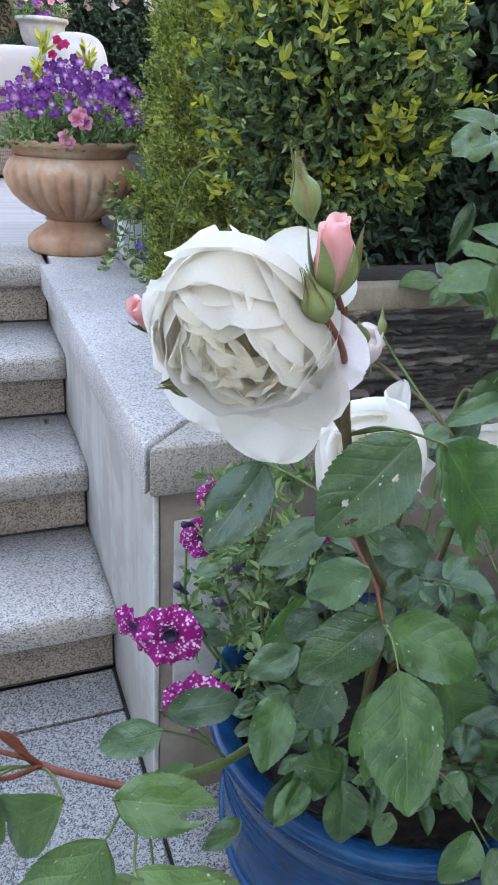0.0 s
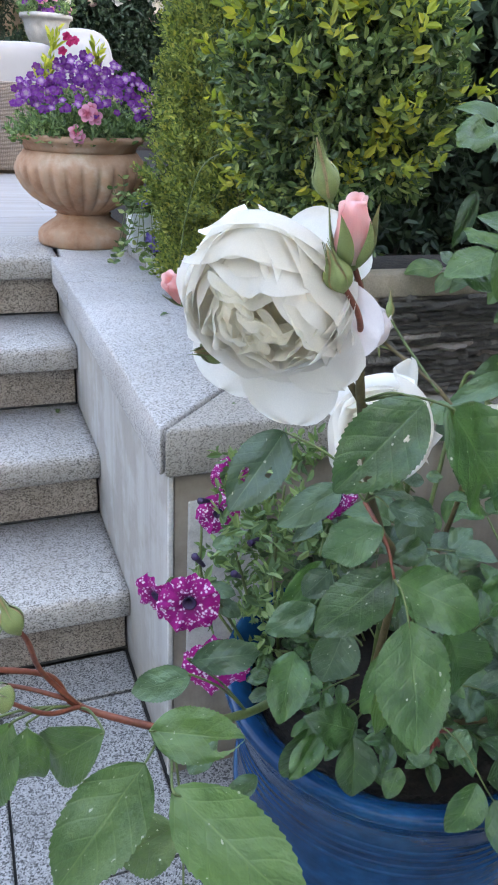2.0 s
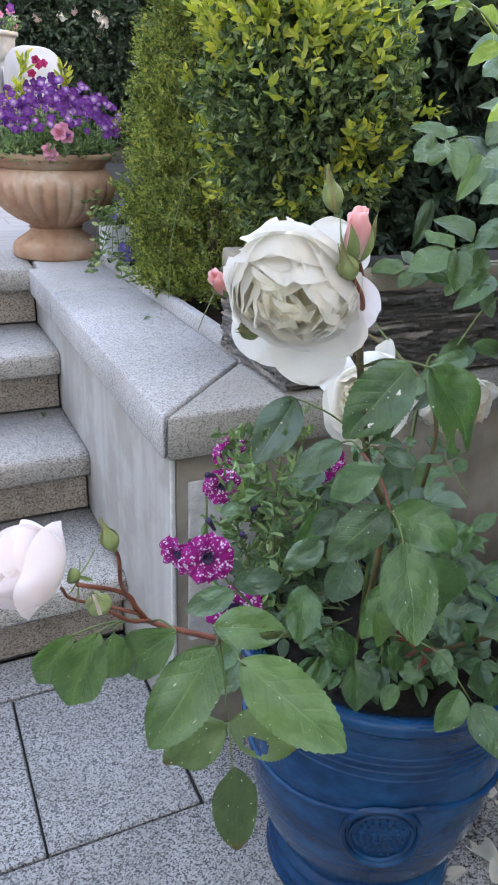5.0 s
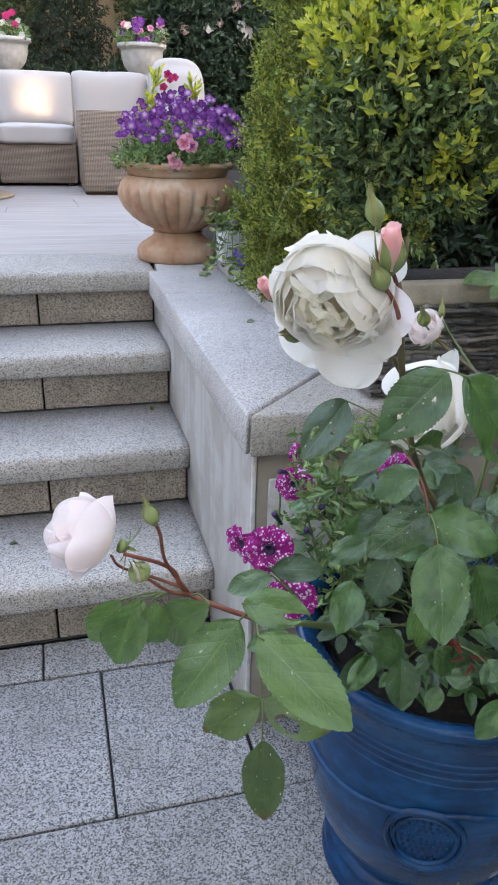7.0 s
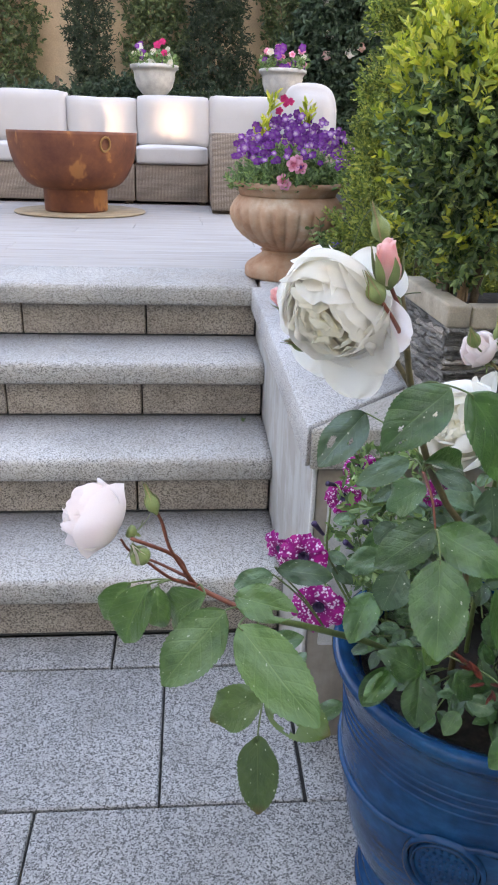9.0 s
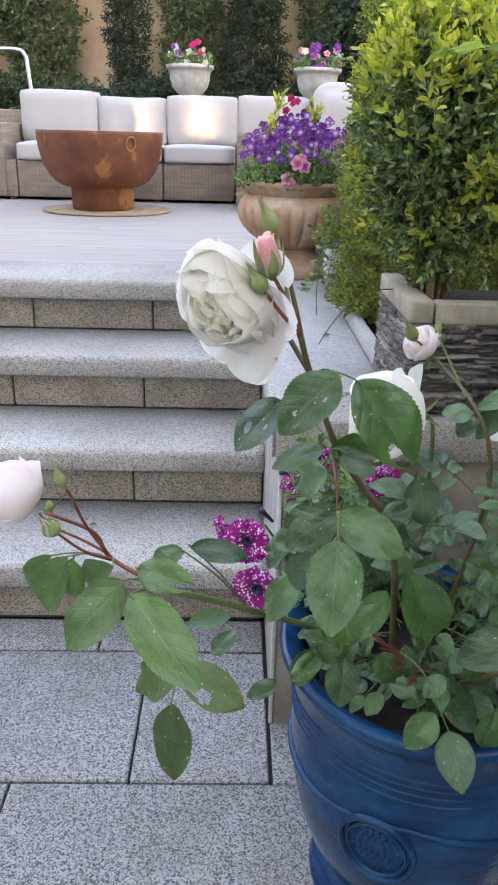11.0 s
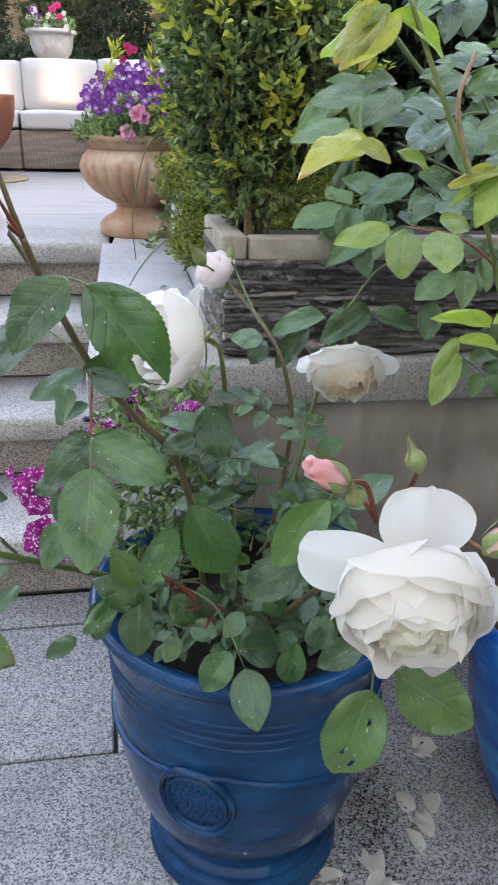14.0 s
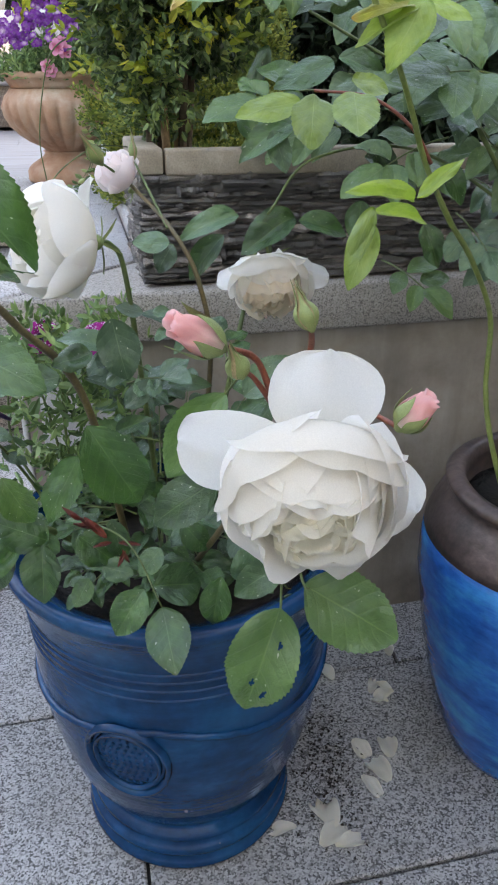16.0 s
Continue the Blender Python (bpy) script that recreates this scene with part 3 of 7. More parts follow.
part("frame_rail", block(PX0 - 0.006, PX0 + 0.033, PY0 - 0.006, PY1, PZ - 0.034, PZ + 0.002, 0.004), FRAME_STONE, planter, "pale weathered frame rail")

# white cube pot behind the urn
cube = thing("cube_pot", (0.28, 1.2, TOP), "small white cube pot holding trailing periwinkle", "pot")
part("body", block(0.210, 0.290, 1.135, 1.215, 0.6885, 0.780, 0.006), WHITE_POT, cube)
part("soil", block(0.216, 0.284, 1.141, 1.209, 0.7805, 0.783, 0.0), SOIL, cube)

# far stone urns on plinths
FAR_URN = lathe([(0.16, 0.0), (0.165, 0.03), (0.10, 0.06), (0.09, 0.09), (0.13, 0.12), (0.17, 0.17), (0.19, 0.24), (0.20, 0.30), (0.215, 0.325), (0.235, 0.335), (0.235, 0.365), (0.215, 0.37), (0.19, 0.34), (0.0, 0.33)], 96, lambda a, h: 0.05 * abs(math.sin(6 * a)) ** 0.7 * max(0.0, 1 - abs(h - 0.22) / 0.09))
for x in (-0.54, 0.716):
    u = thing("stone_urn", (x, 7.0, 1.335), "grey cast stone urn with bedding flowers", "urn", "stone urns")
    part("body", FAR_URN, URN_STONE, u, m=Matrix.Translation((x, 7.0, 1.335)))
    p = part("plinth", block(x - 0.22, x + 0.22, 6.8, 7.2, 0.70, 1.334, 0.01), URN_STONE)
    tagged(p, "grey stone plinth under a flower urn", "plinth", "plinths")

# pool ladder rail
rail = thing("handrail", (-2.25, 6.95, 0.7), "curved brushed steel handrail", "handrail")
part("tube", tube([(-2.49, 6.95, 0.70), (-2.455, 6.95, 1.62), (-2.44, 6.95, 1.74), (-2.39, 6.95, 1.79), (-2.19, 6.95, 1.79), (-2.13, 6.95, 1.74), (-2.11, 6.95, 1.62), (-2.05, 6.95, 0.70)], 0.02, 0.02, 10, 10), CHROME, rail)

# ---------------------------------------------------------------- plant materials
def leaf_shader(name, dark, light, vein, rough=0.42, spots=0.0, tip=None, random_tone=0.42, glow=0.22):
    """A leaf blade: midrib and side veins along its own length, mottled, a little light passing through."""
    m, nt, b = shader(name, rough, spec=0.60)
    b.inputs["Coat Weight"].default_value, b.inputs["Coat Roughness"].default_value = 0.35, 0.38
    uv = nt.nodes.new("ShaderNodeTexCoord").outputs["UV"]
    sep = nt.nodes.new("ShaderNodeSeparateXYZ")
    nt.links.new(uv, sep.inputs[0])
    u = maths(nt, "MULTIPLY", maths(nt, "ABSOLUTE", maths(nt, "SUBTRACT", sep.outputs[0], 0.5)), 2.0)
    s = maths(nt, "FRACT", maths(nt, "SUBTRACT", maths(nt, "MULTIPLY", sep.outputs[1], 6.5), maths(nt, "MULTIPLY", u, 1.7)))
    side = maths(nt, "ABSOLUTE", maths(nt, "SUBTRACT", s, 0.5))
    side = ramp(nt, side, [(0.0, grey(1)), (0.09, grey(0))])
    mid = ramp(nt, u, [(0.01, grey(1)), (0.04, grey(0))])
    lines = maths(nt, "MAXIMUM", maths(nt, "MULTIPLY", side, 0.3), maths(nt, "MULTIPLY", mid, 0.85))
    v = coords(nt, shuffle=True)
    blotch = noisy(nt, v, 3.0, 4, 0.6)
    col = ramp(nt, blotch, [(0.3, dark), (0.7, light)])
    oi = nt.nodes.new("ShaderNodeObjectInfo")
    tone = ramp(nt, oi.outputs["Random"], [(0.0, grey(1 - random_tone)), (1.0, (1 + random_tone * 0.7, 1 + random_tone * 0.6, 1.0))])
    col = mix(nt, 1.0, col, tone, "MULTIPLY")
    if tip:
        col = mix(nt, maths(nt, "MULTIPLY", ramp(nt, sep.outputs[1], [(0.86, grey(0)), (1.0, grey(1))]), 0.7), col, tip)
    col = mix(nt, maths(nt, "MULTIPLY", lines, 0.44), col, vein)
    if spots:
        sp = ramp(nt, noisy(nt, v, 17, 1, 0.4), [(0.752, grey(0)), (0.768, grey(1))])
        col = mix(nt, maths(nt, "MULTIPLY", sp, spots), col, (0.55, 0.58, 0.5))
    nt.links.new(col, b.inputs["Base Color"])
    quilt = maths(nt, "POWER", maths(nt, "MULTIPLY", maths(nt, "ABSOLUTE", maths(nt, "SUBTRACT", s, 0.5)), 2.0), 0.7)
    h = maths(nt, "ADD", maths(nt, "MULTIPLY", lines, -0.14), maths(nt, "MULTIPLY", noisy(nt, v, 34, 3), 0.16))
    h = maths(nt, "ADD", h, maths(nt, "ADD", maths(nt, "MULTIPLY", quilt, 0.06), maths(nt, "MULTIPLY", noisy(nt, v, 3.5, 2), 0.9)))
    bump(nt, b, h, 0.30, 0.035)
    tr = nt.nodes.new("ShaderNodeBsdfTranslucent")
    nt.links.new(mix(nt, 1.0, col, (1.25, 1.35, 0.6), "MULTIPLY"), tr.inputs[0])
    ms = nt.nodes.new("ShaderNodeMixShader")
    ms.inputs[0].default_value = glow
    nt.links.new(b.outputs[0], ms.inputs[1])
    nt.links.new(tr.outputs[0], ms.inputs[2])
    nt.links.new(ms.outputs[0], nt.nodes["Material Output"].inputs[0])
    return m


LEAF = leaf_shader("rose leaf", (0.024, 0.080, 0.026), (0.060, 0.158, 0.046), (0.13, 0.23, 0.09), 0.28, 0.7, glow=0.20)
LEAF_BLUE = leaf_shader("rose leaf bluish", (0.048, 0.118, 0.066), (0.094, 0.185, 0.100), (0.18, 0.27, 0.16), 0.30, 0.6, glow=0.16)
LEAF_PALE = leaf_shader("rose leaf pale", (0.070, 0.150, 0.066), (0.135, 0.240, 0.110), (0.24, 0.33, 0.19), 0.40, 0.3, glow=0.2)
LEAF_FRESH = leaf_shader("rose leaf fresh", (0.048, 0.120, 0.032), (0.090, 0.185, 0.050), (0.18, 0.28, 0.10), 0.38, 0.5, random_tone=0.18)
LEAF_LIME = leaf_shader("young lime leaf", (0.16, 0.27, 0.055), (0.27, 0.39, 0.085), (0.34, 0.43, 0.15), 0.42, 0.0, glow=0.32)
LEAF_GOLD = leaf_shader("young golden leaf", (0.30, 0.33, 0.06), (0.46, 0.46, 0.10), (0.55, 0.54, 0.2), 0.42, 0.0, (0.5, 0.24, 0.10), glow=0.32)
LEAF_RED = leaf_shader("young red leaf", (0.13, 0.018, 0.014), (0.21, 0.035, 0.022), (0.24, 0.06, 0.04), 0.45, 0.0)
LEAF_OLD = leaf_shader("spotted old leaf", (0.042, 0.090, 0.030), (0.072, 0.130, 0.040), (0.09, 0.12, 0.04), 0.45, 1.0, (0.12, 0.05, 0.015))

LEAF_YELLOW = leaf_shader("yellowed old leaf", (0.42, 0.30, 0.03), (0.60, 0.44, 0.05), (0.5, 0.4, 0.08), 0.5, 0.0, (0.25, 0.12, 0.03))


def mass_shader(name, stops, rough=0.5, glow=0.2, spec=0.4):
    """Small foliage: every leaf of a mass takes its own tone."""
    m, nt, b = shader(name, rough, spec=spec)
    gi = nt.nodes.new("ShaderNodeNewGeometry")
    col = ramp(nt, gi.outputs["Random Per Island"], stops)
    cloud = ramp(nt, noisy(nt, coords(nt), 9, 3), [(0.3, grey(0.72)), (0.7, grey(1.18))])
    col = mix(nt, 1.0, col, cloud, "MULTIPLY")
    nt.links.new(col, b.inputs["Base Color"])
    tr = nt.nodes.new("ShaderNodeBsdfTranslucent")
    nt.links.new(mix(nt, 1.0, col, (1.3, 1.35, 0.6), "MULTIPLY"), tr.inputs[0])
    ms = nt.nodes.new("ShaderNodeMixShader")
    ms.inputs[0].default_value = glow
    nt.links.new(b.outputs[0], ms.inputs[1])
    nt.links.new(tr.outputs[0], ms.inputs[2])
    nt.links.new(ms.outputs[0], nt.nodes["Material Output"].inputs[0])
    return m


BOX_DARK = mass_shader("boxwood foliage", [(0.0, (0.034, 0.074, 0.030)), (0.5, (0.118, 0.195, 0.078)), (0.8, (0.21, 0.295, 0.108)), (1.0, (0.34, 0.41, 0.14))], 0.30)
# boxwood leaf again, darkened to paint the shade inside the shrub
BOX_PAINTED_SHADE = mass_shader("inner foliage with painted shade", [(0.0, (0.018, 0.040, 0.018)), (0.6, (0.045, 0.085, 0.035)), (1.0, (0.10, 0.15, 0.055))], 0.4)
BOX_GOLD = mass_shader("boxwood young growth", [(0.0, (0.20, 0.27, 0.045)), (0.6, (0.38, 0.41, 0.07)), (1.0, (0.60, 0.55, 0.10))], 0.4, 0.35)
THUJA = mass_shader("thuja sprays", [(0.0, (0.075, 0.125, 0.040)), (0.5, (0.20, 0.265, 0.065)), (0.9, (0.36, 0.39, 0.095)), (1.0, (0.45, 0.43, 0.10))], 0.6)
IVY = mass_shader("climber foliage", [(0.0, (0.04, 0.07, 0.035)), (0.6, (0.10, 0.155, 0.07)), (1.0, (0.18, 0.235, 0.11))], 0.5)
CYPRESS = mass_shader("cypress foliage", [(0.0, (0.018, 0.035, 0.024)), (0.7, (0.045, 0.075, 0.046)), (1.0, (0.08, 0.11, 0.065))], 0.6)
HEDGE = mass_shader("rose hedge foliage", [(0.0, (0.016, 0.036, 0.022)), (0.6, (0.042, 0.080, 0.048)), (1.0, (0.08, 0.13, 0.08))], 0.5)
HERB = mass_shader("bedding foliage", [(0.0, (0.06, 0.12, 0.05)), (0.6, (0.15, 0.255, 0.10)), (1.0, (0.27, 0.38, 0.16))], 0.5)
PERI = mass_shader("periwinkle foliage", [(0.0, (0.07, 0.13, 0.05)), (0.7, (0.16, 0.25, 0.09)), (1.0, (0.42, 0.48, 0.22))], 0.5)


def petal_shader(name, base, tip, vein, rough=0.55, glow=0.62, spot=None):
    """A petal: another tint at its foot, faint lengthwise streaks, light passing through."""
    m, nt, b = shader(name, rough, spec=0.25)
    uv = nt.nodes.new("ShaderNodeTexCoord").outputs["UV"]
    sep = nt.nodes.new("ShaderNodeSeparateXYZ")
    nt.links.new(uv, sep.inputs[0])
    col = mix(nt, ramp(nt, sep.outputs[1], [(0.05, grey(0)), (0.65, grey(1))]), base, tip)
    mp = nt.nodes.new("ShaderNodeMapping")
    mp.inputs["Scale"].default_value = (26, 2.2, 1)
    nt.links.new(uv, mp.inputs[0])
    streak = noisy(nt, mp.outputs[0], 1.0, 4, 0.6)
    col = mix(nt, maths(nt, "MULTIPLY", ramp(nt, streak, [(0.45, grey(0)), (0.75, grey(1))]), 0.25), col, vein)
    blot = noisy(nt, coords(nt, shuffle=True), 60, 3)
    col = mix(nt, 1.0, col, ramp(nt, blot, [(0.3, grey(0.95)), (0.7, grey(1.03))]), "MULTIPLY")
    if spot:
        vo = node(nt, "ShaderNodeTexVoronoi", Scale=spot[1])
        nt.links.new(coords(nt, shuffle=True), vo.inputs["Vector"])
        rnd = noisy(nt, coords(nt, shuffle=True), spot[1] * 0.5, 2)
        size = ramp(nt, rnd, [(0.35, grey(0.12)), (0.62, grey(0.60))])
        fac = ramp(nt, maths(nt, "SUBTRACT", size, vo.outputs["Distance"]), [(0.0, grey(0)), (0.22, grey(1))])
        col = mix(nt, maths(nt, "MULTIPLY", fac, 0.95), col, spot[0])
    nt.links.new(col, b.inputs["Base Color"])
    bump(nt, b, maths(nt, "ADD", streak, maths(nt, "MULTIPLY", blot, 0.5)), 0.12, 0.004)
    tr = nt.nodes.new("ShaderNodeBsdfTranslucent")
    nt.links.new(col, tr.inputs[0])
    ms = nt.nodes.new("ShaderNodeMixShader")
    ms.inputs[0].default_value = glow
    nt.links.new(b.outputs[0], ms.inputs[1])
    nt.links.new(tr.outputs[0], ms.inputs[2])
    nt.links.new(ms.outputs[0], nt.nodes["Material Output"].inputs[0])
    return m


PETAL_WHITE = petal_shader("white rose petal", (0.93, 0.88, 0.77), (0.895, 0.865, 0.805), (0.90, 0.865, 0.79), glow=0.66)
PETAL_CREAM = petal_shader("cream rose petal", (0.97, 0.925, 0.79), (0.95, 0.92, 0.83), (0.96, 0.92, 0.82), glow=0.72)
PETAL_BLUSH = petal_shader("blush rose petal", (0.93, 0.89, 0.82), (0.93, 0.85, 0.83), (0.92, 0.79, 0.77))
PETAL_PEACH = petal_shader("peach rose petal", (0.99, 0.83, 0.62), (0.98, 0.90, 0.78), (0.98, 0.86, 0.71), glow=0.70)
PETAL_PINK = petal_shader("pink bud petal", (0.95, 0.86, 0.76), (0.93, 0.60, 0.57), (0.84, 0.34, 0.38))
PETUNIA = petal_shader("speckled purple petunia petal", (0.08, 0.005, 0.05), (0.35, 0.009, 0.19), (0.24, 0.004, 0.13), 0.55, 0.15, ((0.80, 0.62, 0.80), 9.0))
PETUNIA_DARK = plain("dark petunia throat", (0.030, 0.012, 0.06), 0.6, var=0.3)
VIOLA = petal_shader("purple viola petal", (0.24, 0.10, 0.27), (0.17, 0.022, 0.24), (0.10, 0.010, 0.16), 0.6, 0.2)
VIOLA_PALE = petal_shader("lilac viola petal", (0.62, 0.46, 0.55), (0.29, 0.09, 0.37), (0.2, 0.05, 0.30), 0.6, 0.2)
PANSY_PINK = petal_shader("pink pansy petal", (0.55, 0.10, 0.16), (0.72, 0.30, 0.42), (0.6, 0.2, 0.32), 0.6, 0.2)
CERISE = petal_shader("cerise bedding petal", (0.5, 0.02, 0.12), (0.55, 0.03, 0.14), (0.45, 0.02, 0.1), 0.6, 0.2)
PERI_FLOWER = petal_shader("violet periwinkle petal", (0.3, 0.25, 0.6), (0.13, 0.085, 0.42), (0.1, 0.06, 0.35), 0.6, 0.2)
STEM_GREEN = plain("green stem", (0.095, 0.135, 0.04), 0.5, var=0.3, scale=30, bumps=0.2)
STEM_LIME = plain("pale green cane", (0.17, 0.22, 0.06), 0.45, var=0.25, scale=30, bumps=0.2)
STEM_BROWN = plain("brown-green rose stem", (0.115, 0.085, 0.035), 0.5, var=0.35, scale=30, bumps=0.3)
STEM_RED = plain("reddish young stem", (0.20, 0.055, 0.03), 0.5, var=0.35, scale=30, bumps=0.2)
SEPAL = plain("green sepal", (0.20, 0.25, 0.085), 0.55, var=0.35, scale=90, bumps=0.3)
BUD_GREEN = plain("green bud with a pink flush", (0.36, 0.26, 0.13), 0.55, var=0.4, scale=40, bumps=0.2)


# ---------------------------------------------------------------- leaves
def make_leaf(seed, teeth=19, fold=0.16, curl=0.16, wave=0.02, holes=(), slim=1.0, nu=8):
    """A toothed rose leaflet, 1 long and 1 wide: folded along the midrib, puckered between the veins."""
    nv = teeth * 3
    verts, uvs, faces = [], [], []
    for i in range(nv + 1):
        v = i / nv
        w = 2.92 * (max(v, 0.0) ** 0.68) * (max(1 - v, 0.0) ** 0.85)
        w = min(w, 1.0) * 0.5 * (1 + 0.05 * noise.noise((v * 3, seed * 2.7, 0)))
        saw = (v * teeth) % 1.0
        for j in range(nu + 1):
            q = 2 * j / nu - 1
            x = q * w
            if abs(q) > 0.99:
                x *= 1 + 0.075 * (saw - 0.4)
            y = v + (0.012 * saw if abs(q) > 0.99 else 0)
            z = fold * abs(x) * (1 - 0.4 * v) - curl * v * v + 0.5 * curl * v
            z += 0.0016 * math.sin(2 * math.pi * (6.5 * v - 1.7 * abs(q))) * min(1, 3 * abs(q)) * (1 - abs(q) ** 4)
            z += wave * 2.2 * noise.noise((x * 3.1 + seed, y * 2.6, seed * 1.3)) + wave * q * q * math.sin(v * 9 + seed)
            verts.append((x, y, z))
            uvs.append((0.5 + 0.5 * q, v))
    for i in range(nv):
        for j in range(nu):
            c = (2 * (j + 0.5) / nu - 1, (i + 0.5) / nv)
            if any(((c[0] - hx) / hr) ** 2 + ((c[1] - hy) / (hr * 0.6)) ** 2 < 1 + 0.5 * noise.noise((c[0] * 9, c[1] * 9, seed)) for hx, hy, hr in holes):
                continue
            a = i * (nu + 1) + j
            faces.append((a, a + 1, a + nu + 2, a + nu + 1))
    return mesh_of("leaf", verts, faces, True, uvs)


LEAF_SHAPES = [make_leaf(k, 17 + k % 4, (0.05, 0.16, 0.26, 0.34)[k % 4], (0.08, 0.3, 0.18, 0.5)[(k // 2) % 4], (0.02, 0.035, 0.05)[k % 3]) for k in range(8)]
LEAF_HOLED = [make_leaf(20, 20, 0.14, 0.2, 0.03, ((0.35, 0.62, 0.16), (-0.4, 0.45, 0.10)), nu=32), make_leaf(21, 20, 0.10, 0.15, 0.02, ((0.55, 0.4, 0.30),), nu=16),
              make_leaf(22, 20, 0.12, 0.25, 0.03, ((-0.45, 0.75, 0.09), (0.1, 0.68, 0.07), (-0.35, 0.3, 0.06)), nu=32),
              make_leaf(23, 20, 0.12, 0.2, 0.03, ((0.36, 0.78, 0.26), (0.46, 0.95, 0.40)), nu=32)]
LEAF_WITH = {}


def leaf_mesh(shape, material):
    key = (shape.name, material.name)
    if key not in LEAF_WITH:
        me = shape.copy()
        me.materials.clear()
        me.materials.append(material)
        LEAF_WITH[key] = me
    return LEAF_WITH[key]


pick = random.Random(11)


def leaf_pose(base, tip, width, up):
    width *= 0.92
    base, tip = Vector(base), Vector(tip)
    y = (tip - base)
    long = y.length
    y.normalize()
    x = y.cross(Vector(up))
    if x.length < 0.05:
        x = y.cross(Vector((0.3, -0.8, 0.6)))
    x.normalize()
    z = x.cross(y)
    m = Matrix.Identity(4)
    for i in range(3):
        m[i][0], m[i][1], m[i][2], m[i][3] = x[i] * width, y[i] * long, z[i] * long, base[i]
    return m


def leaf(plant, base, tip, width=0.62, up=(-0.15, -0.7, 0.6), material=None, shape=None, stalk=None, grow=1.0):
    """One leaflet from its foot to its tip; width: as a share of its length; stalk: where its stalk joins the stem."""
    base, tip = Vector(base), Vector(tip)
    tip = base + (tip - base) * grow
    shape = shape or LEAF_SHAPES[pick.randrange(len(LEAF_SHAPES))]
    ob = part("leaf", leaf_mesh(shape, material or LEAF), None, plant, m=leaf_pose(base, tip, width * (tip - base).length, up))
    if stalk is not None:
        stalk = Vector(stalk)
        mid = (stalk + base) / 2 + Vector((0, 0, 0.006))
        part("leaf_stalk", tube([stalk, mid, base, base + (tip - base) * 0.06], 0.0011, 0.0007, 5, 4), STEM_GREEN, plant)
    return ob


def spray(plant, start, end, size, leaflets=5, material=None, up=(0, -0.3, 0.9), droop=0.2, stem=None):
    """A compound leaf: a thin rachis with a leaflet at its end and pairs along it."""
    start, end = Vector(start), Vector(end)
    d = end - start
    side = d.cross(Vector(up)).normalized()
    down = Vector((0, 0, -droop * d.length))
    at = lambda t: start + d * t + down * t * t
    part("leaf_stalk", tube([start, at(0.35), at(0.7), at(1.0)], 0.0014, 0.0007, 5, 4), stem or STEM_GREEN, plant)
    dirn = (at(1.0) - at(0.85)).normalized()
    leaf(plant, at(1.0), at(1.0) + dirn * size, pick.uniform(0.6, 0.72), up, material)
    for k in range((leaflets - 1) // 2):
        t = 0.86 - 0.34 * k
        for s in (-1, 1):
            v = (dirn * 0.45 + side * s * 0.9 + Vector((0, 0, pick.uniform(-0.25, 0.1)))).normalized()
            b = at(t + pick.uniform(-0.03, 0.03)) + v * 0.003
            leaf(plant, b, b + v * size * pick.uniform(0.7, 0.92), pick.uniform(0.58, 0.7), up, material)


# ---------------------------------------------------------------- rose blooms and buds
def make_petal(seed, long, wide, a0, a1, cup, ruffle, r0=0.1, notch=0.015, nu=14, nv=14, power=1.0):
    """A petal round the flower's axis z: it leaves the middle at the angle a0 from the axis and ends at a1."""
    verts, uvs, faces = [], [], []
    steps = [1 - (1 - i / nv) ** 1.7 for i in range(nv + 1)]
    rr, zz, line = r0, 0.0, []
    for i, v in enumerate(steps):
        if i:
            a = radians(a0 + (a1 - a0) * ((v + steps[i - 1]) / 2) ** power)
            rr += math.sin(a) * long * (v - steps[i - 1])
            zz += math.cos(a) * long * (v - steps[i - 1])
        line.append((rr, zz))
    vc = 0.58
    for i, v in enumerate(steps):
        if v <= vc:
            w = 0.22 + 0.78 * math.sin(0.5 * math.pi * v / vc) ** 0.9
        else:
            w = (1 - ((v - vc) / (1 - vc)) ** 3.0) ** 0.5 if v < 1 else 0.0
        w = max(w, 0.16) * wide * 0.5
        a = radians(a0 + (a1 - a0) * v ** power)
        nr, nz = math.cos(a), -math.sin(a)
        for j in range(nu + 1):
            q = 2 * j / nu - 1
            x = q * w
            lift = -cup * (x / (0.5 * wide)) ** 2 * wide * 0.55
            ruf = ruffle * v * (noise.noise((q * 1.3 + seed * 3.3, v * 1.4, seed)) + 0.8 * abs(q) ** 2 * noise.noise((x * 7 / wide, v * 3.2 + 9, seed * 1.9)))
            edge = -0.06 * wide * max(0, v - 0.8) / 0.2 * (0.6 + noise.noise((q * 2 + seed, 3, 1)))
            back = -notch * long * max(0.0, 1 - abs(x) / (0.16 * wide)) * max(0, v - 0.8) / 0.2
            px = line[i][0] + nr * (lift + ruf - edge) + math.sin(a) * back
            pz = line[i][1] + nz * (lift + ruf - edge) + math.cos(a) * back
            verts.append((px, x * (1 - 0.18 * cup * q * q), pz))
            uvs.append((0.5 + 0.5 * q, v))
    for i in range(nv):
        for j in range(nu):
            a = i * (nu + 1) + j
            faces.append((a, a + 1, a + nu + 2, a + nu + 1))
    return mesh_of("petal", verts, faces, True, uvs)


PETALS = {}


def petal_mesh(material, *args):
    key = (material.name,) + args
    if key not in PETALS:
        me = make_petal(*args)
        me.materials.append(material)
        PETALS[key] = me
    return PETALS[key]


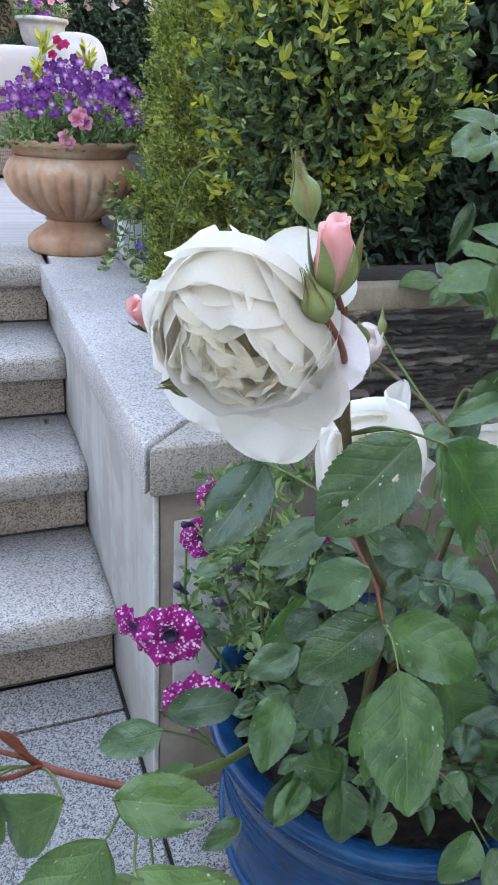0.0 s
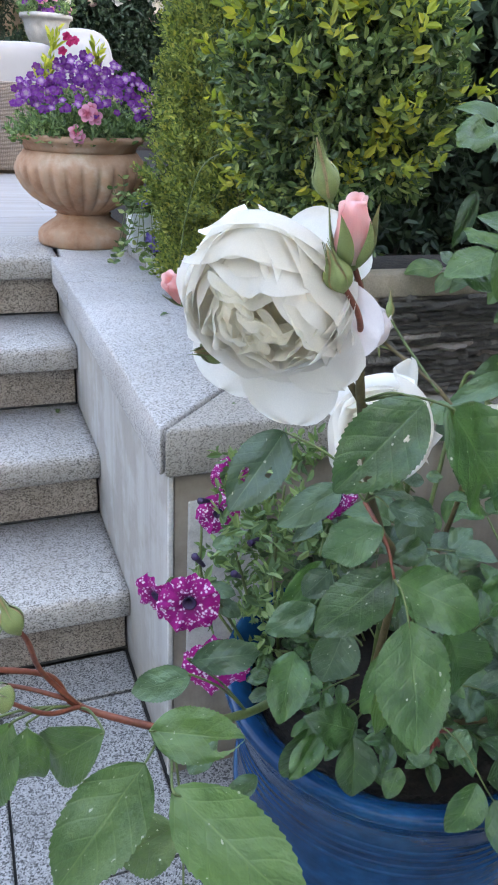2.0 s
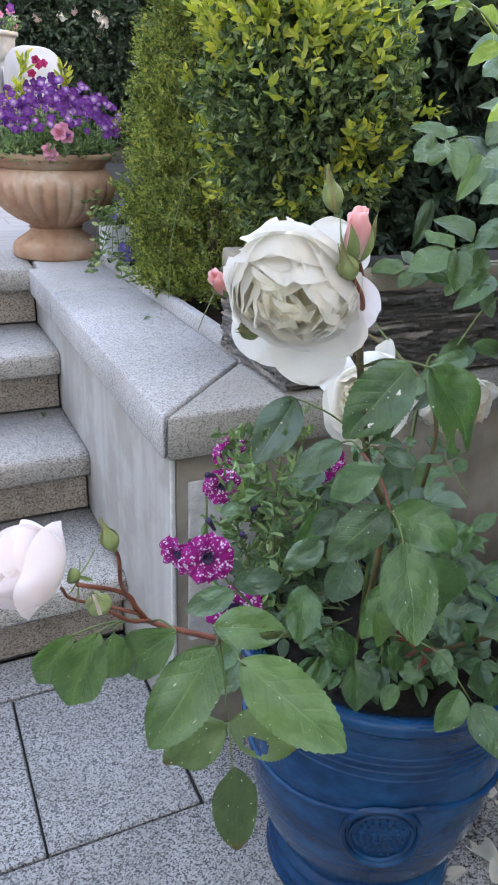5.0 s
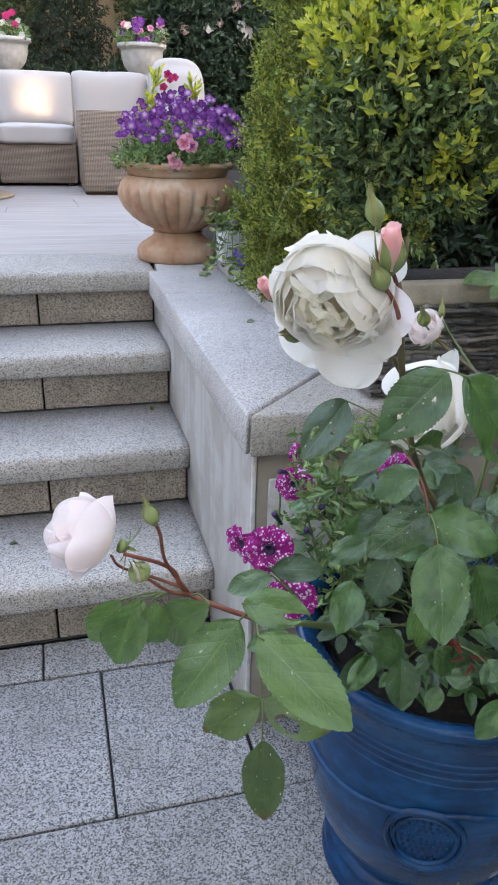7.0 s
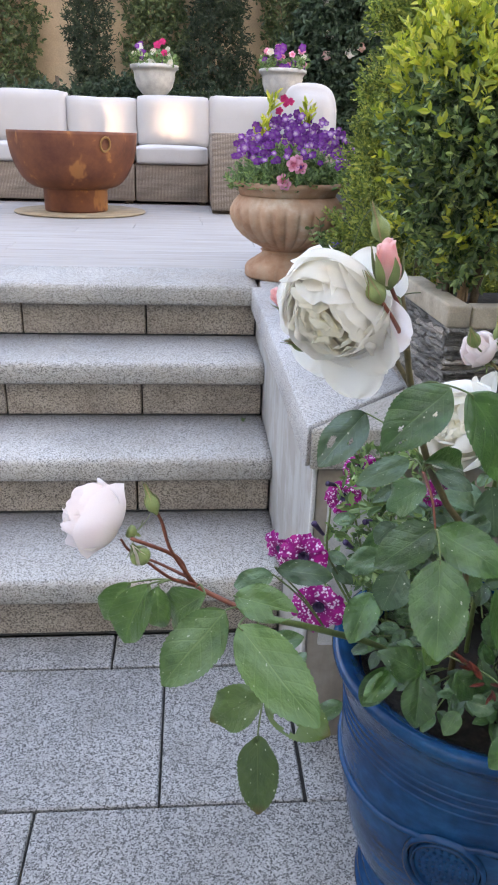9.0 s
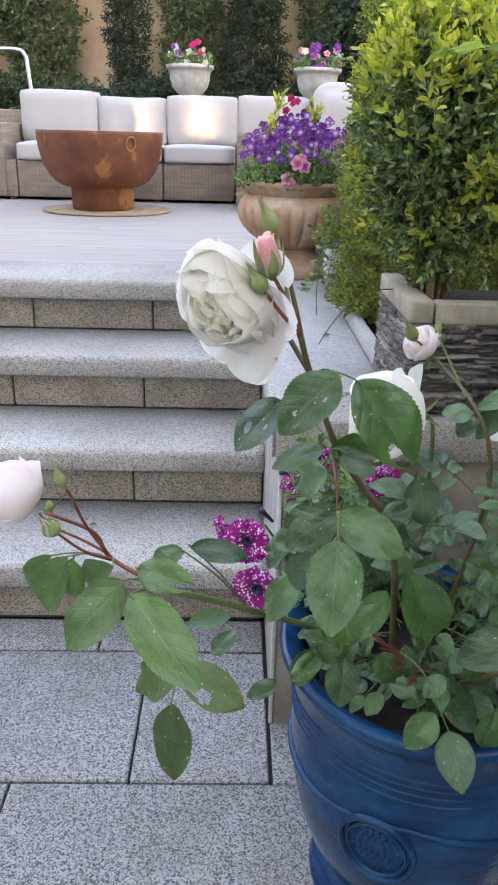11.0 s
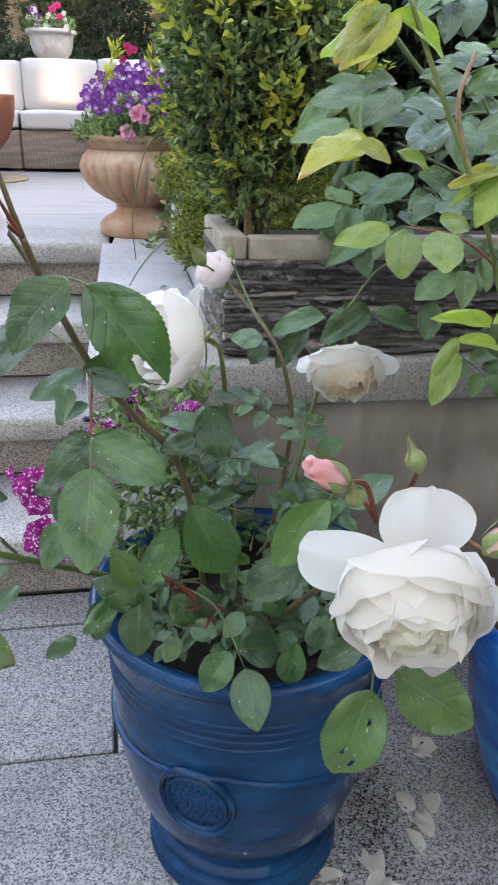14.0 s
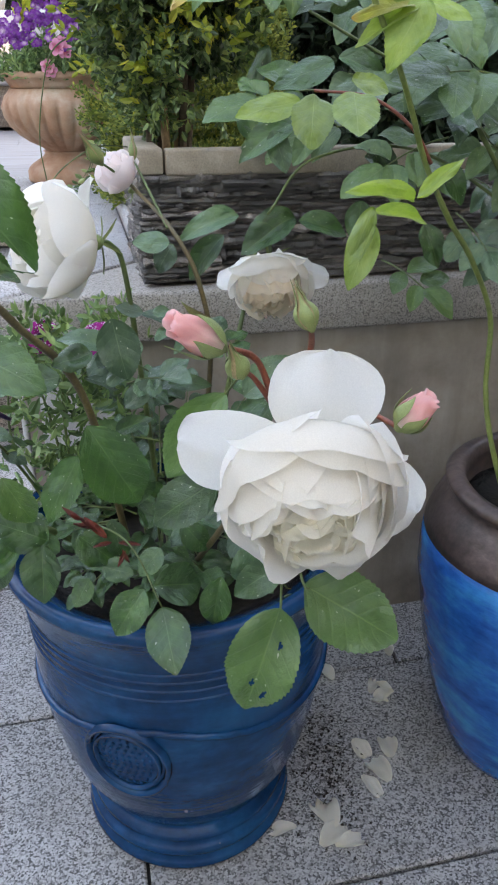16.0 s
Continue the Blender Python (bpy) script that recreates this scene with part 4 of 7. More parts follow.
def frame_of(at, axis, spin=0.0, size=1.0):
    q = Vector(axis).normalized().to_track_quat("Z", "Y").to_matrix().to_4x4()
    return Matrix.Translation(at) @ q @ Matrix.Rotation(radians(spin), 4, "Z") @ Matrix.Scale(size, 4)


def calyx(long=0.5):
    return lathe([(0.03, -0.42 * long), (0.09, -0.34 * long), (0.15, -0.2 * long), (0.17, -0.08 * long), (0.15, 0.02), (0.0, 0.05)], 14)


def sepal_mesh():
    verts, faces = [], []
    n = 8
    for i in range(n + 1):
        v = i / n
        w = 0.11 * (1 - v) ** 0.8 * (0.5 + v) + 0.004
        for q in (-1, 0, 1):
            verts.append((q * w, 0.14 + 0.05 * math.sin(v * 3) - 0.03 * abs(q), v * 0.95))
    for i in range(n):
        for j in range(2):
            a = i * 3 + j
            faces.append((a, a + 1, a + 4, a + 3))
    me = mesh_of("sepal", verts, faces)
    me.materials.append(SEPAL)
    return me


SEPAL_MESH = sepal_mesh()


def make_shell(seed, radius, high, over, half, ruffle, roll, nu=20, nv=18):
    """A cupped petal: it leaves the calyx sideways, rises as part of a bowl and leans in over the middle, with a rounded rolled edge."""
    verts, uvs, faces = [], [], []
    lift = 0.80 * max(0.0, 0.95 - radius)
    p = [(0.04, lift), (radius * 0.95, lift - 0.03), (radius * 1.18, lift + (high - lift) * 0.60), (radius * over, high)]
    for i in range(nv + 1):
        t = i / nv
        for j in range(nu + 1):
            q = 2 * j / nu - 1
            top = 1 - 0.40 * abs(q) ** 3.4 - 0.025 * math.exp(-(q / 0.16) ** 2) + 0.05 * noise.noise((q * 1.1, seed * 2.3, 4.0))
            v = t * top
            k = [(1 - v) ** 3, 3 * v * (1 - v) ** 2, 3 * v * v * (1 - v), v ** 3]
            d = [3 * (1 - v) ** 2, 6 * v * (1 - v), 3 * v * v]
            r0, z0 = sum(a * b[0] for a, b in zip(k, p)), sum(a * b[1] for a, b in zip(k, p))
            dr = sum(d[n] * (p[n + 1][0] - p[n][0]) for n in range(3))
            dz = sum(d[n] * (p[n + 1][1] - p[n][1]) for n in range(3))
            size = math.hypot(dr, dz) + 1e-6
            out = roll * t ** 6 * (1 + 0.8 * noise.noise((q * 2.1, seed * 1.7, 8.0))) + 0.05 * t * t * abs(q) ** 4 + 0.03 * q * t
            out += ruffle * t * (noise.noise((q * 1.5 + seed * 3.1, t * 1.6, seed)) + 0.35 * t * noise.noise((q * 3.0, t * 2.4, seed * 2.9)))
            a = 1.12 * radians(half) * q * (0.5 + 0.5 * math.sin(0.5 * math.pi * min(1.0, t / 0.62)))
            rad, z = r0 + out * dz / size, z0 - out * dr / size
            verts.append((rad * math.cos(a), rad * math.sin(a), z))
            uvs.append((0.5 + 0.5 * q, t))
    for i in range(nv):
        for j in range(nu):
            a = i * (nu + 1) + j
            faces.append((a, a + 1, a + nu + 2, a + nu + 1))
    return mesh_of("petal", verts, faces, True, uvs)


def shell_mesh(material, *args):
    key = ("shell", material.name) + args
    if key not in PETALS:
        me = make_shell(*args)
        me.materials.append(material)
        PETALS[key] = me
    return PETALS[key]


def bloom(plant, at, axis, size, rings, spin=0, seed=0, label="", guards=(), loose=1.0, tall=1.0, skirt=None):
    """A rose: rings of cupped petals round a green calyx, with a few spread guard petals: material, turn, length, width, first and last angle."""
    m = frame_of(at, axis, 0, size) @ Matrix.Diagonal((1, tall, 1, 1)) @ Matrix.Rotation(radians(spin), 4, "Z")
    mg = frame_of(*skirt) if skirt else m @ Matrix.Rotation(radians(-spin), 4, "Z")
    base = part("bloom", calyx(), SEPAL, plant, label, m @ Matrix.Translation((0, 0, -0.10)))
    rnd = random.Random(seed)
    for mat_, turn, long, wide, a0, a1 in guards:
        me = petal_mesh(mat_, int(turn) % 7, long, wide, a0, a1, 0.12, 0.09, 0.06)
        part("petal", me, None, base, m=mg @ Matrix.Rotation(radians(turn), 4, "Z") @ Matrix.Translation((0, 0, -0.04)))
    for k in range(5):
        part("sepal", SEPAL_MESH, None, base, m=m @ Matrix.Translation((0, 0, -0.2)) @ Matrix.Rotation(k * 1.257, 4, "Z") @ pose(0, 0.06, 0, -105 + rnd.uniform(-15, 15)) @ Matrix.Scale(0.62, 4))
    for n, (mat_, count, radius, high, over, half, ruf, roll) in enumerate(rings):
        for k in range(count):
            turn = 360.0 * k / count + n * 73 + rnd.uniform(-14, 14)
            me = shell_mesh(mat_, rnd.randrange(3) + 5 * n, radius, high, over, half, ruf, roll)
            wob = (2.5 + 0.9 * n) * loose
            stretch = Matrix.Diagonal((rnd.uniform(0.92, 1.07), rnd.uniform(0.88, 1.12), rnd.uniform(0.90, 1.07), 1))
            part("petal", me, None, base, m=m @ Matrix.Rotation(radians(turn), 4, "Z") @ pose(0, 0, 0, rnd.uniform(-wob, wob), rnd.uniform(-wob, wob), rnd.uniform(-4, 4) * loose) @ stretch)
    # folded petals crowd the heart
    for k in range(14):
        a, q = 2.4 * k + rnd.uniform(-0.3, 0.3), 0.06 + 0.38 * (k / 14) ** 0.6
        me = shell_mesh(rings[-1][0], 40 + k % 4, 0.30, 0.62, 0.55, 62, 0.10, 0.05)
        part("petal", me, None, base, m=m @ Matrix.Translation((q * math.cos(a) - 0.05, q * math.sin(a), 0.50 + rnd.uniform(0, 0.12))) @ Matrix.Rotation(a + rnd.uniform(-1.0, 1.0), 4, "Z") @ pose(0, 0, 0, rnd.uniform(-10, 10), rnd.uniform(-22, 4)) @ Matrix.Translation((-0.16, 0, 0)))
    return base


W, C, B, P_ = PETAL_WHITE, PETAL_CREAM, PETAL_BLUSH, PETAL_PEACH
# rings of a bloom from the outside in: material, count, radius, height, how far the tip leans over, half angle, ruffle, roll of the tip
FULL = [(W, 5, 1.02, 0.80, 0.98, 54, 0.06, 0.05), (W, 5, 1.00, 1.00, 0.84, 54, 0.07, 0.05), (W, 5, 0.94, 1.14, 0.72, 54, 0.08, 0.06), (W, 5, 0.84, 1.20, 0.65, 53, 0.10, 0.08),
        (W, 5, 0.72, 1.22, 0.62, 50, 0.14, 0.12), (C, 5, 0.59, 1.20, 0.60, 50, 0.15, 0.12), (C, 5, 0.46, 1.16, 0.60, 52, 0.15, 0.10)]
PEACH = [(W, 5, 1.02, 0.80, 0.98, 50, 0.08, 0.08), (W, 5, 0.97, 0.98, 0.84, 50, 0.09, 0.08), (W, 5, 0.90, 1.08, 0.74, 48, 0.10, 0.09), (P_, 6, 0.80, 1.15, 0.70, 44, 0.12, 0.10),
         (P_, 6, 0.69, 1.19, 0.68, 42, 0.13, 0.10), (P_, 6, 0.57, 1.20, 0.66, 42, 0.13, 0.10), (P_, 5, 0.45, 1.17, 0.66, 46, 0.12, 0.09)]
CUPPED = [(W, 4, 0.96, 1.22, 0.98, 54, 0.06, 0.10), (W, 4, 0.88, 1.32, 0.82, 52, 0.06, 0.08), (W, 5, 0.74, 1.30, 0.72, 50, 0.07, 0.07), (C, 5, 0.56, 1.24, 0.68, 48, 0.08, 0.08), (C, 4, 0.36, 1.18, 0.66, 54, 0.08, 0.07)]
HALF = [(B, 3, 0.78, 1.10, 0.92, 66, 0.06, 0.14), (B, 3, 0.72, 1.34, 0.66, 66, 0.05, 0.09), (B, 3, 0.60, 1.42, 0.56, 64, 0.05, 0.07), (B, 3, 0.46, 1.44, 0.52, 62, 0.05, 0.05), (B, 3, 0.28, 1.42, 0.52, 64, 0.04, 0.03)]


def wrap_radius(v):
    return float(np.interp(v, (0, 0.1, 0.2, 0.32, 0.45, 0.6, 0.75, 0.9, 1.05), (0.08, 0.155, 0.195, 0.212, 0.205, 0.178, 0.14, 0.10, 0.07)))


def make_wrap(seed, span, scale, top):
    """A petal wound round a closed bud, its upper edge rolled slightly outwards."""
    verts, uvs, faces = [], [], []
    nu, nv = 14, 14
    for i in range(nv + 1):
        t = i / nv
        for j in range(nu + 1):
            q = 2 * j / nu - 1
            v = 0.04 + (top - 0.04) * t * (1 - 0.34 * abs(q) ** 2.5 - 0.03 * q)
            rad = wrap_radius(v) * scale
            rad += 0.075 * t ** 7 * (1 - abs(q)) + 0.035 * t * noise.noise((q * 2, t * 3, seed * 2.1)) + 0.022 * (q + 1)
            a = radians(span / 2) * q
            verts.append((rad * math.cos(a), rad * math.sin(a), v))
            uvs.append((0.5 + 0.5 * q, t))
    for i in range(nv):
        for j in range(nu):
            a = i * (nu + 1) + j
            faces.append((a, a + 1, a + nu + 2, a + nu + 1))
    return mesh_of("petal", verts, faces, True, uvs)


WRAPS = [[make_wrap(k, 190, 1.0, 0.88 + 0.04 * k) for k in range(3)], [make_wrap(k + 4, 220, 0.76, 0.95 + 0.02 * k) for k in range(3)], [make_wrap(k + 8, 260, 0.45, 0.99 + 0.02 * k) for k in range(2)]]


def bud_radius(v):
    """The outline of a closed bud along its length."""
    if v < 0.58:
        return 0.235 * math.sin(math.pi * (v + 0.09) / 0.74) ** 0.85 + 0.004
    return 0.088 * (1 - (v - 0.58) / 0.44) ** 1.3 + 0.008


def make_bud_sepal(seed, reach, half_angle, flare, wider=0.0):
    """A sepal that lies on the bud and lifts off towards its long tip."""
    verts, faces = [], []
    n = 14
    for i in range(n + 1):
        v = reach * i / n
        t = i / n
        rad = (wrap_radius(v) + wider if wider else bud_radius(min(v, 1.0))) + 0.012 + flare * t ** 2.2
        ang = half_angle * (1 - t) ** 0.75 * (0.75 + 0.5 * math.sin(t * 3.0))
        for q in (-1, -0.5, 0, 0.5, 1):
            a = q * ang + 0.10 * math.sin(t * 5 + seed)
            rr = rad + 0.012 * (1 - abs(q))
            verts.append((rr * math.sin(a), rr * math.cos(a), v + 0.01 * math.sin(seed + 7 * t)))
    for i in range(n):
        for j in range(4):
            a = i * 5 + j
            faces.append((a, a + 1, a + 6, a + 5))
    me = mesh_of("sepal", verts, faces)
    me.materials.append(SEPAL)
    return me


GREEN_SEPALS = [make_bud_sepal(k, 0.94 + 0.05 * k, 0.66, 0.012 + 0.012 * k) for k in range(3)]
OPEN_SEPALS = [make_bud_sepal(k, 0.62 + 0.12 * k, 0.50, 0.03 + 0.06 * k, 0.045) for k in range(3)]
GREEN_BODY = lathe([(max(0.0, bud_radius(i / 16)), i / 16) for i in range(17)], 24)
HIP = lathe([(0.045, -0.10), (0.075, -0.05), (0.125, 0.02), (0.135, 0.07), (0.11, 0.11), (0.0, 0.13)], 14)
HIP.materials.append(SEPAL)
BUD_BODY = {}


def bud(plant, base, tip, fat=1.0, material=None, flare=0.0, green=False, label=""):
    """A rosebud with its hip and five sepals, from the stem to its point."""
    material = material or PETAL_PINK
    base, tip = Vector(base), Vector(tip)
    long = (tip - base).length
    m = frame_of(base, tip - base, pick.uniform(0, 360), long)
    f = Matrix.Diagonal((fat, fat, 1, 1))
    b = part("bud", HIP, None, plant, label, m @ f)
    if green:
        if material.name not in BUD_BODY:
            me = GREEN_BODY.copy()
            me.materials.append(material)
            BUD_BODY[material.name] = me
        part("petal_cone", BUD_BODY[material.name], None, b, m=m @ f @ Matrix.Diagonal((0.97, 0.97, 0.93, 1)))
    else:
        for n, shapes in enumerate(WRAPS):
            for k, me in enumerate(shapes):
                if not me.materials:
                    me.materials.append(material)
                part("petal", me, None, b, m=m @ f @ Matrix.Rotation(k * 2.094 + n * 1.1, 4, "Z"))
    for k in range(5):
        part("sepal", pick.choice(GREEN_SEPALS if green else OPEN_SEPALS), None, b, m=m @ f @ Matrix.Rotation(k * 1.257 + pick.uniform(-0.15, 0.15), 4, "Z"))
    return b


def stem(plant, pts, r0, r1, material=None, thorns=0):
    ob = part("stem", tube(pts, r0, r1, 9, 10, 0.12), material or STEM_BROWN, plant)
    return ob


# ---------------------------------------------------------------- masses of small leaves
def leaf_cloud(name, places, dirs, sizes, slim, seed, fold=0.25):
    """One mesh of many small folded leaves: places, directions and lengths; slim: width over length."""
    r = np.random.default_rng(seed)
    n = len(places)
    P, D = np.asarray(places, float), np.asarray(dirs, float)
    D /= np.linalg.norm(D, axis=1, keepdims=True) + 1e-9
    R = r.normal(size=(n, 3))
    X = np.cross(D, R)
    X /= np.linalg.norm(X, axis=1, keepdims=True) + 1e-9
    Z = np.cross(X, D)
    L = np.asarray(sizes, float)[:, None]
    half = L * slim * 0.5
    pts = [P, P + D * L * 0.3 + X * half * 0.85 + Z * half * fold, P + D * L * 0.68 + X * half * 0.8 + Z * half * fold, P + D * L - Z * L * 0.08,
           P + D * L * 0.68 - X * half * 0.8 + Z * half * fold, P + D * L * 0.3 - X * half * 0.85 + Z * half * fold]
    V = np.stack(pts, axis=1).reshape(-1, 3)
    base = np.arange(n)[:, None] * 6
    F = np.concatenate([base + np.array([0, 1, 2, 3]), base + np.array([0, 3, 4, 5])], axis=0)
    me = bpy.data.meshes.new(name)
    me.from_pydata(V.tolist(), [], F.tolist())
    me.update()
    return me


def sprigs(origins, dirs, per, length, size, seed, spread=0.8, jitter=0.25):
    """Places and directions of leaves set in pairs along short shoots."""
    r = np.random.default_rng(seed)
    P, D, S = [], [], []
    O, A = np.asarray(origins, float), np.asarray(dirs, float)
    A /= np.linalg.norm(A, axis=1, keepdims=True) + 1e-9
    for k in range(per):
        t = (k // 2 + 0.5) / (per / 2)
        R = r.normal(size=A.shape)
        X = np.cross(A, R)
        X /= np.linalg.norm(X, axis=1, keepdims=True) + 1e-9
        P.append(O + A * length * t + r.normal(size=A.shape) * length * 0.03)
        D.append(A * (0.5 + 0.5 * t) + X * spread + r.normal(size=A.shape) * jitter)
        S.append(size * r.uniform(0.65, 1.15, len(O)) * (1 - 0.35 * t))
    return np.concatenate(P), np.concatenate(D), np.concatenate(S)


def shell(n, centre, half, seed, power=4.0, depth=0.25, low=-1.0):
    """Points and outward normals in the outer layer of a rounded block."""
    r = np.random.default_rng(seed)
    U = r.normal(size=(n * 2, 3))
    U /= np.linalg.norm(U, axis=1, keepdims=True)
    U = U[U[:, 2] > low][:n]
    k = (np.abs(U) ** power).sum(axis=1) ** (-1 / power)
    Q = U * k[:, None] * (1 - depth * r.random(len(U)) ** 2)[:, None]
    N = np.sign(Q) * np.abs(Q) ** (power - 1)
    N /= np.linalg.norm(N, axis=1, keepdims=True) + 1e-9
    lump = 1 + 0.07 * np.sin(Q[:, :1] * 9 + seed) * np.cos(Q[:, 2:3] * 8) + 0.05 * np.sin(Q[:, 1:2] * 11)
    return np.asarray(centre) + Q * np.asarray(half) * lump, N

# ---------------------------------------------------------------- the white rose in the blue pot
rose = thing("rose_bush", (0.17, -0.31, 0.40), "white rose bush with open blooms and pink buds", "rose")
A = [(0.160, -0.320, 0.395), (0.122, -0.400, 0.660), (0.071, -0.440, 0.753), (0.038, -0.470, 0.808), (0.004, -0.500, 0.893), (-0.009, -0.515, 0.934)]
stem(rose, A, 0.0042, 0.0028)
stem(rose, [A[5], (-0.015, -0.522, 0.960), (-0.023, -0.522, 0.990)], 0.0030, 0.0016, STEM_BROWN)
stem(rose, [A[4], (-0.012, -0.494, 0.918), (-0.032, -0.488, 0.948), (-0.054, -0.498, 0.972)], 0.0026, 0.0020, STEM_BROWN)
stem(rose, [A[5], (-0.022, -0.535, 0.965), (-0.036, -0.544, 0.990)], 0.0022, 0.0016, STEM_RED)
stem(rose, [A[5], (-0.030, -0.545, 0.962), (-0.044, -0.551, 0.980)], 0.0020, 0.0015, STEM_RED)
stem(rose, [(-0.022, -0.535, 0.965), (-0.026, -0.520, 0.990), (-0.032, -0.502, 1.016)], 0.0017, 0.0013, STEM_GREEN)
stem(rose, [(-0.030, -0.492, 0.940), (-0.060, -0.470, 0.945), (-0.095, -0.465, 0.955)], 0.0016, 0.0012, STEM_GREEN)
stem(rose, [(-0.030, -0.492, 0.940), (-0.055, -0.480, 0.930), (-0.085, -0.485, 0.930)], 0.0016, 0.0012, STEM_GREEN)
bloom(rose, (-0.061, -0.504, 0.972), (-0.60, -0.68, -0.38), 0.0375, FULL, 20, 21, "fully open white rose with a cream centre",
      ((B, -20, 1.52, 1.15, 86, 66), (W, 40, 1.25, 1.1, 92, 104), (W, 276, 1.88, 1.55, 76, 40), (W, 306, 1.55, 1.30, 78, 42), (W, 246, 1.75, 1.40, 78, 44)), 1.5, 1.28)
bud(rose, (-0.037, -0.545, 0.990), (-0.044, -0.553, 1.024), 1.12, PETAL_PINK, 14, label="pink rosebud about to open")
bud(rose, (-0.034, -0.506, 1.018), (-0.049, -0.514, 1.050), 0.80, BUD_GREEN, 2, True, label="closed green rosebud")
bud(rose, (-0.043, -0.548, 0.978), (-0.060, -0.557, 1.004), 0.92, BUD_GREEN, 10, True, label="closed green rosebud")
bud(rose, (-0.098, -0.467, 0.955), (-0.118, -0.480, 0.971), 1.1, PETAL_PINK, 8, label="small pink rosebud")
bud(rose, (-0.086, -0.488, 0.930), (-0.112, -0.512, 0.937), 0.9, BUD_GREEN, 12, True, label="closed green rosebud")

# the branch that leans over the paving
B_LINE = [(0.140, -0.300, 0.400), (0.055, -0.345, 0.494), (-0.045, -0.463, 0.611), (-0.126, -0.525, 0.677), (-0.183, -0.510, 0.702), (-0.201, -0.512, 0.734), (-0.240, -0.526, 0.762)]
stem(rose, B_LINE[:4], 0.0044, 0.0032, STEM_GREEN)
stem(rose, B_LINE[3:], 0.0027, 0.0017, STEM_RED)
stem(rose, [B_LINE[4], (-0.205, -0.520, 0.745), (-0.212, -0.540, 0.785), (-0.217, -0.546, 0.800)], 0.0018, 0.0013, STEM_RED)
stem(rose, [B_LINE[4], (-0.205, -0.535, 0.726), (-0.228, -0.545, 0.752)], 0.0018, 0.0013, STEM_RED)
stem(rose, [(-0.190, -0.512, 0.712), (-0.215, -0.505, 0.722), (-0.242, -0.508, 0.738), (-0.250, -0.515, 0.755)], 0.0016, 0.0011, STEM_RED)
bloom(rose, (-0.246, -0.516, 0.766), (-0.90, 0.05, 0.42), 0.037, HALF, 10, 5, "half-open blush white rose", (), 0.7)
bud(rose, (-0.217, -0.546, 0.799), (-0.226, -0.548, 0.828), 0.85, BUD_GREEN, 6, True, label="closed green rosebud")
bud(rose, (-0.228, -0.546, 0.752), (-0.237, -0.560, 0.776), 1.2, PETAL_PINK, 4, True, label="reddish green rosebud")

# the large bloom and its buds
stem(rose, [(0.215, -0.34, 0.395), (0.235, -0.52, 0.58), (0.243, -0.655, 0.715), (0.246, -0.700, 0.760), (0.245, -0.732, 0.760)], 0.0034, 0.0024, STEM_BROWN)
bloom(rose, (0.243, -0.742, 0.758), (-0.23, -0.90, -0.36), 0.0445, FULL, 0, 8, "large open white rose with a creamy centre",
      ((W, 82, 1.24, 1.30, 92, 98), (W, 176, 1.52, 1.15, 90, 94), (W, -26, 1.34, 1.1, 80, 60), (W, -48, 1.20, 1.1, 78, 56), (W, 215, 1.10, 1.1, 80, 60)), 1.2, 1.0,
      ((0.244, -0.739, 0.757), (-0.20, -0.96, -0.12), 0, 0.047))
stem(rose, [(0.236, -0.69, 0.765), (0.222, -0.70, 0.800), (0.195, -0.737, 0.822)], 0.0022, 0.0016, STEM_RED)
stem(rose, [(0.243, -0.700, 0.775), (0.248, -0.715, 0.808), (0.240, -0.741, 0.832)], 0.0020, 0.0015, STEM_RED)
stem(rose, [(0.240, -0.69, 0.765), (0.262, -0.72, 0.782), (0.285, -0.756, 0.778)], 0.0020, 0.0014, STEM_RED)
stem(rose, [(0.236, -0.69, 0.765), (0.220, -0.70, 0.79), (0.206, -0.728, 0.805)], 0.0018, 0.0013, STEM_RED)
bud(rose, (0.195, -0.738, 0.822), (0.169, -0.745, 0.840), 1.12, PETAL_PINK, 6, label="pink rosebud about to open")
bud(rose, (0.207, -0.729, 0.803), (0.198, -0.742, 0.826), 0.9, BUD_GREEN, 4, True, label="closed green rosebud")
bud(rose, (0.240, -0.741, 0.830), (0.231, -0.738, 0.853), 1.0, BUD_GREEN, 6, True, label="closed green rosebud")
bud(rose, (0.285, -0.756, 0.778), (0.301, -0.759, 0.796), 1.45, PETAL_PINK, 5, label="opening pink and green rosebud")

# blooms at the back of the pot
stem(rose, [(0.20, -0.27, 0.395), (0.185, -0.30, 0.62), (0.172, -0.332, 0.765), (0.160, -0.342, 0.797), (0.143, -0.350, 0.801)], 0.0034, 0.0022, STEM_GREEN)
bloom(rose, (0.140, -0.352, 0.802), (-0.82, -0.38, 0.10), 0.047, CUPPED, 40, 11, "loose cupped white rose",
      ((W, 100, 1.25, 0.60, 70, 118), (W, 250, 1.2, 1.0, 84, 60)), 1.6)
stem(rose, [(0.235, -0.25, 0.395), (0.262, -0.29, 0.64), (0.250, -0.310, 0.745), (0.225, -0.285, 0.80), (0.192, -0.215, 0.835)], 0.0034, 0.0020, STEM_BROWN)
bloom(rose, (0.190, -0.204, 0.832), (-0.55, -0.25, 0.72), 0.027, HALF, 0, 14, "small half-open blush rose")
bud(rose, (0.160, -0.240, 0.862), (0.141, -0.260, 0.892), 0.8, BUD_GREEN, 3, True, label="orange-tinted green rosebud")
bud(rose, (0.196, -0.215, 0.862), (0.196, -0.210, 0.892), 0.6, BUD_GREEN, 3, True, label="closed green rosebud")
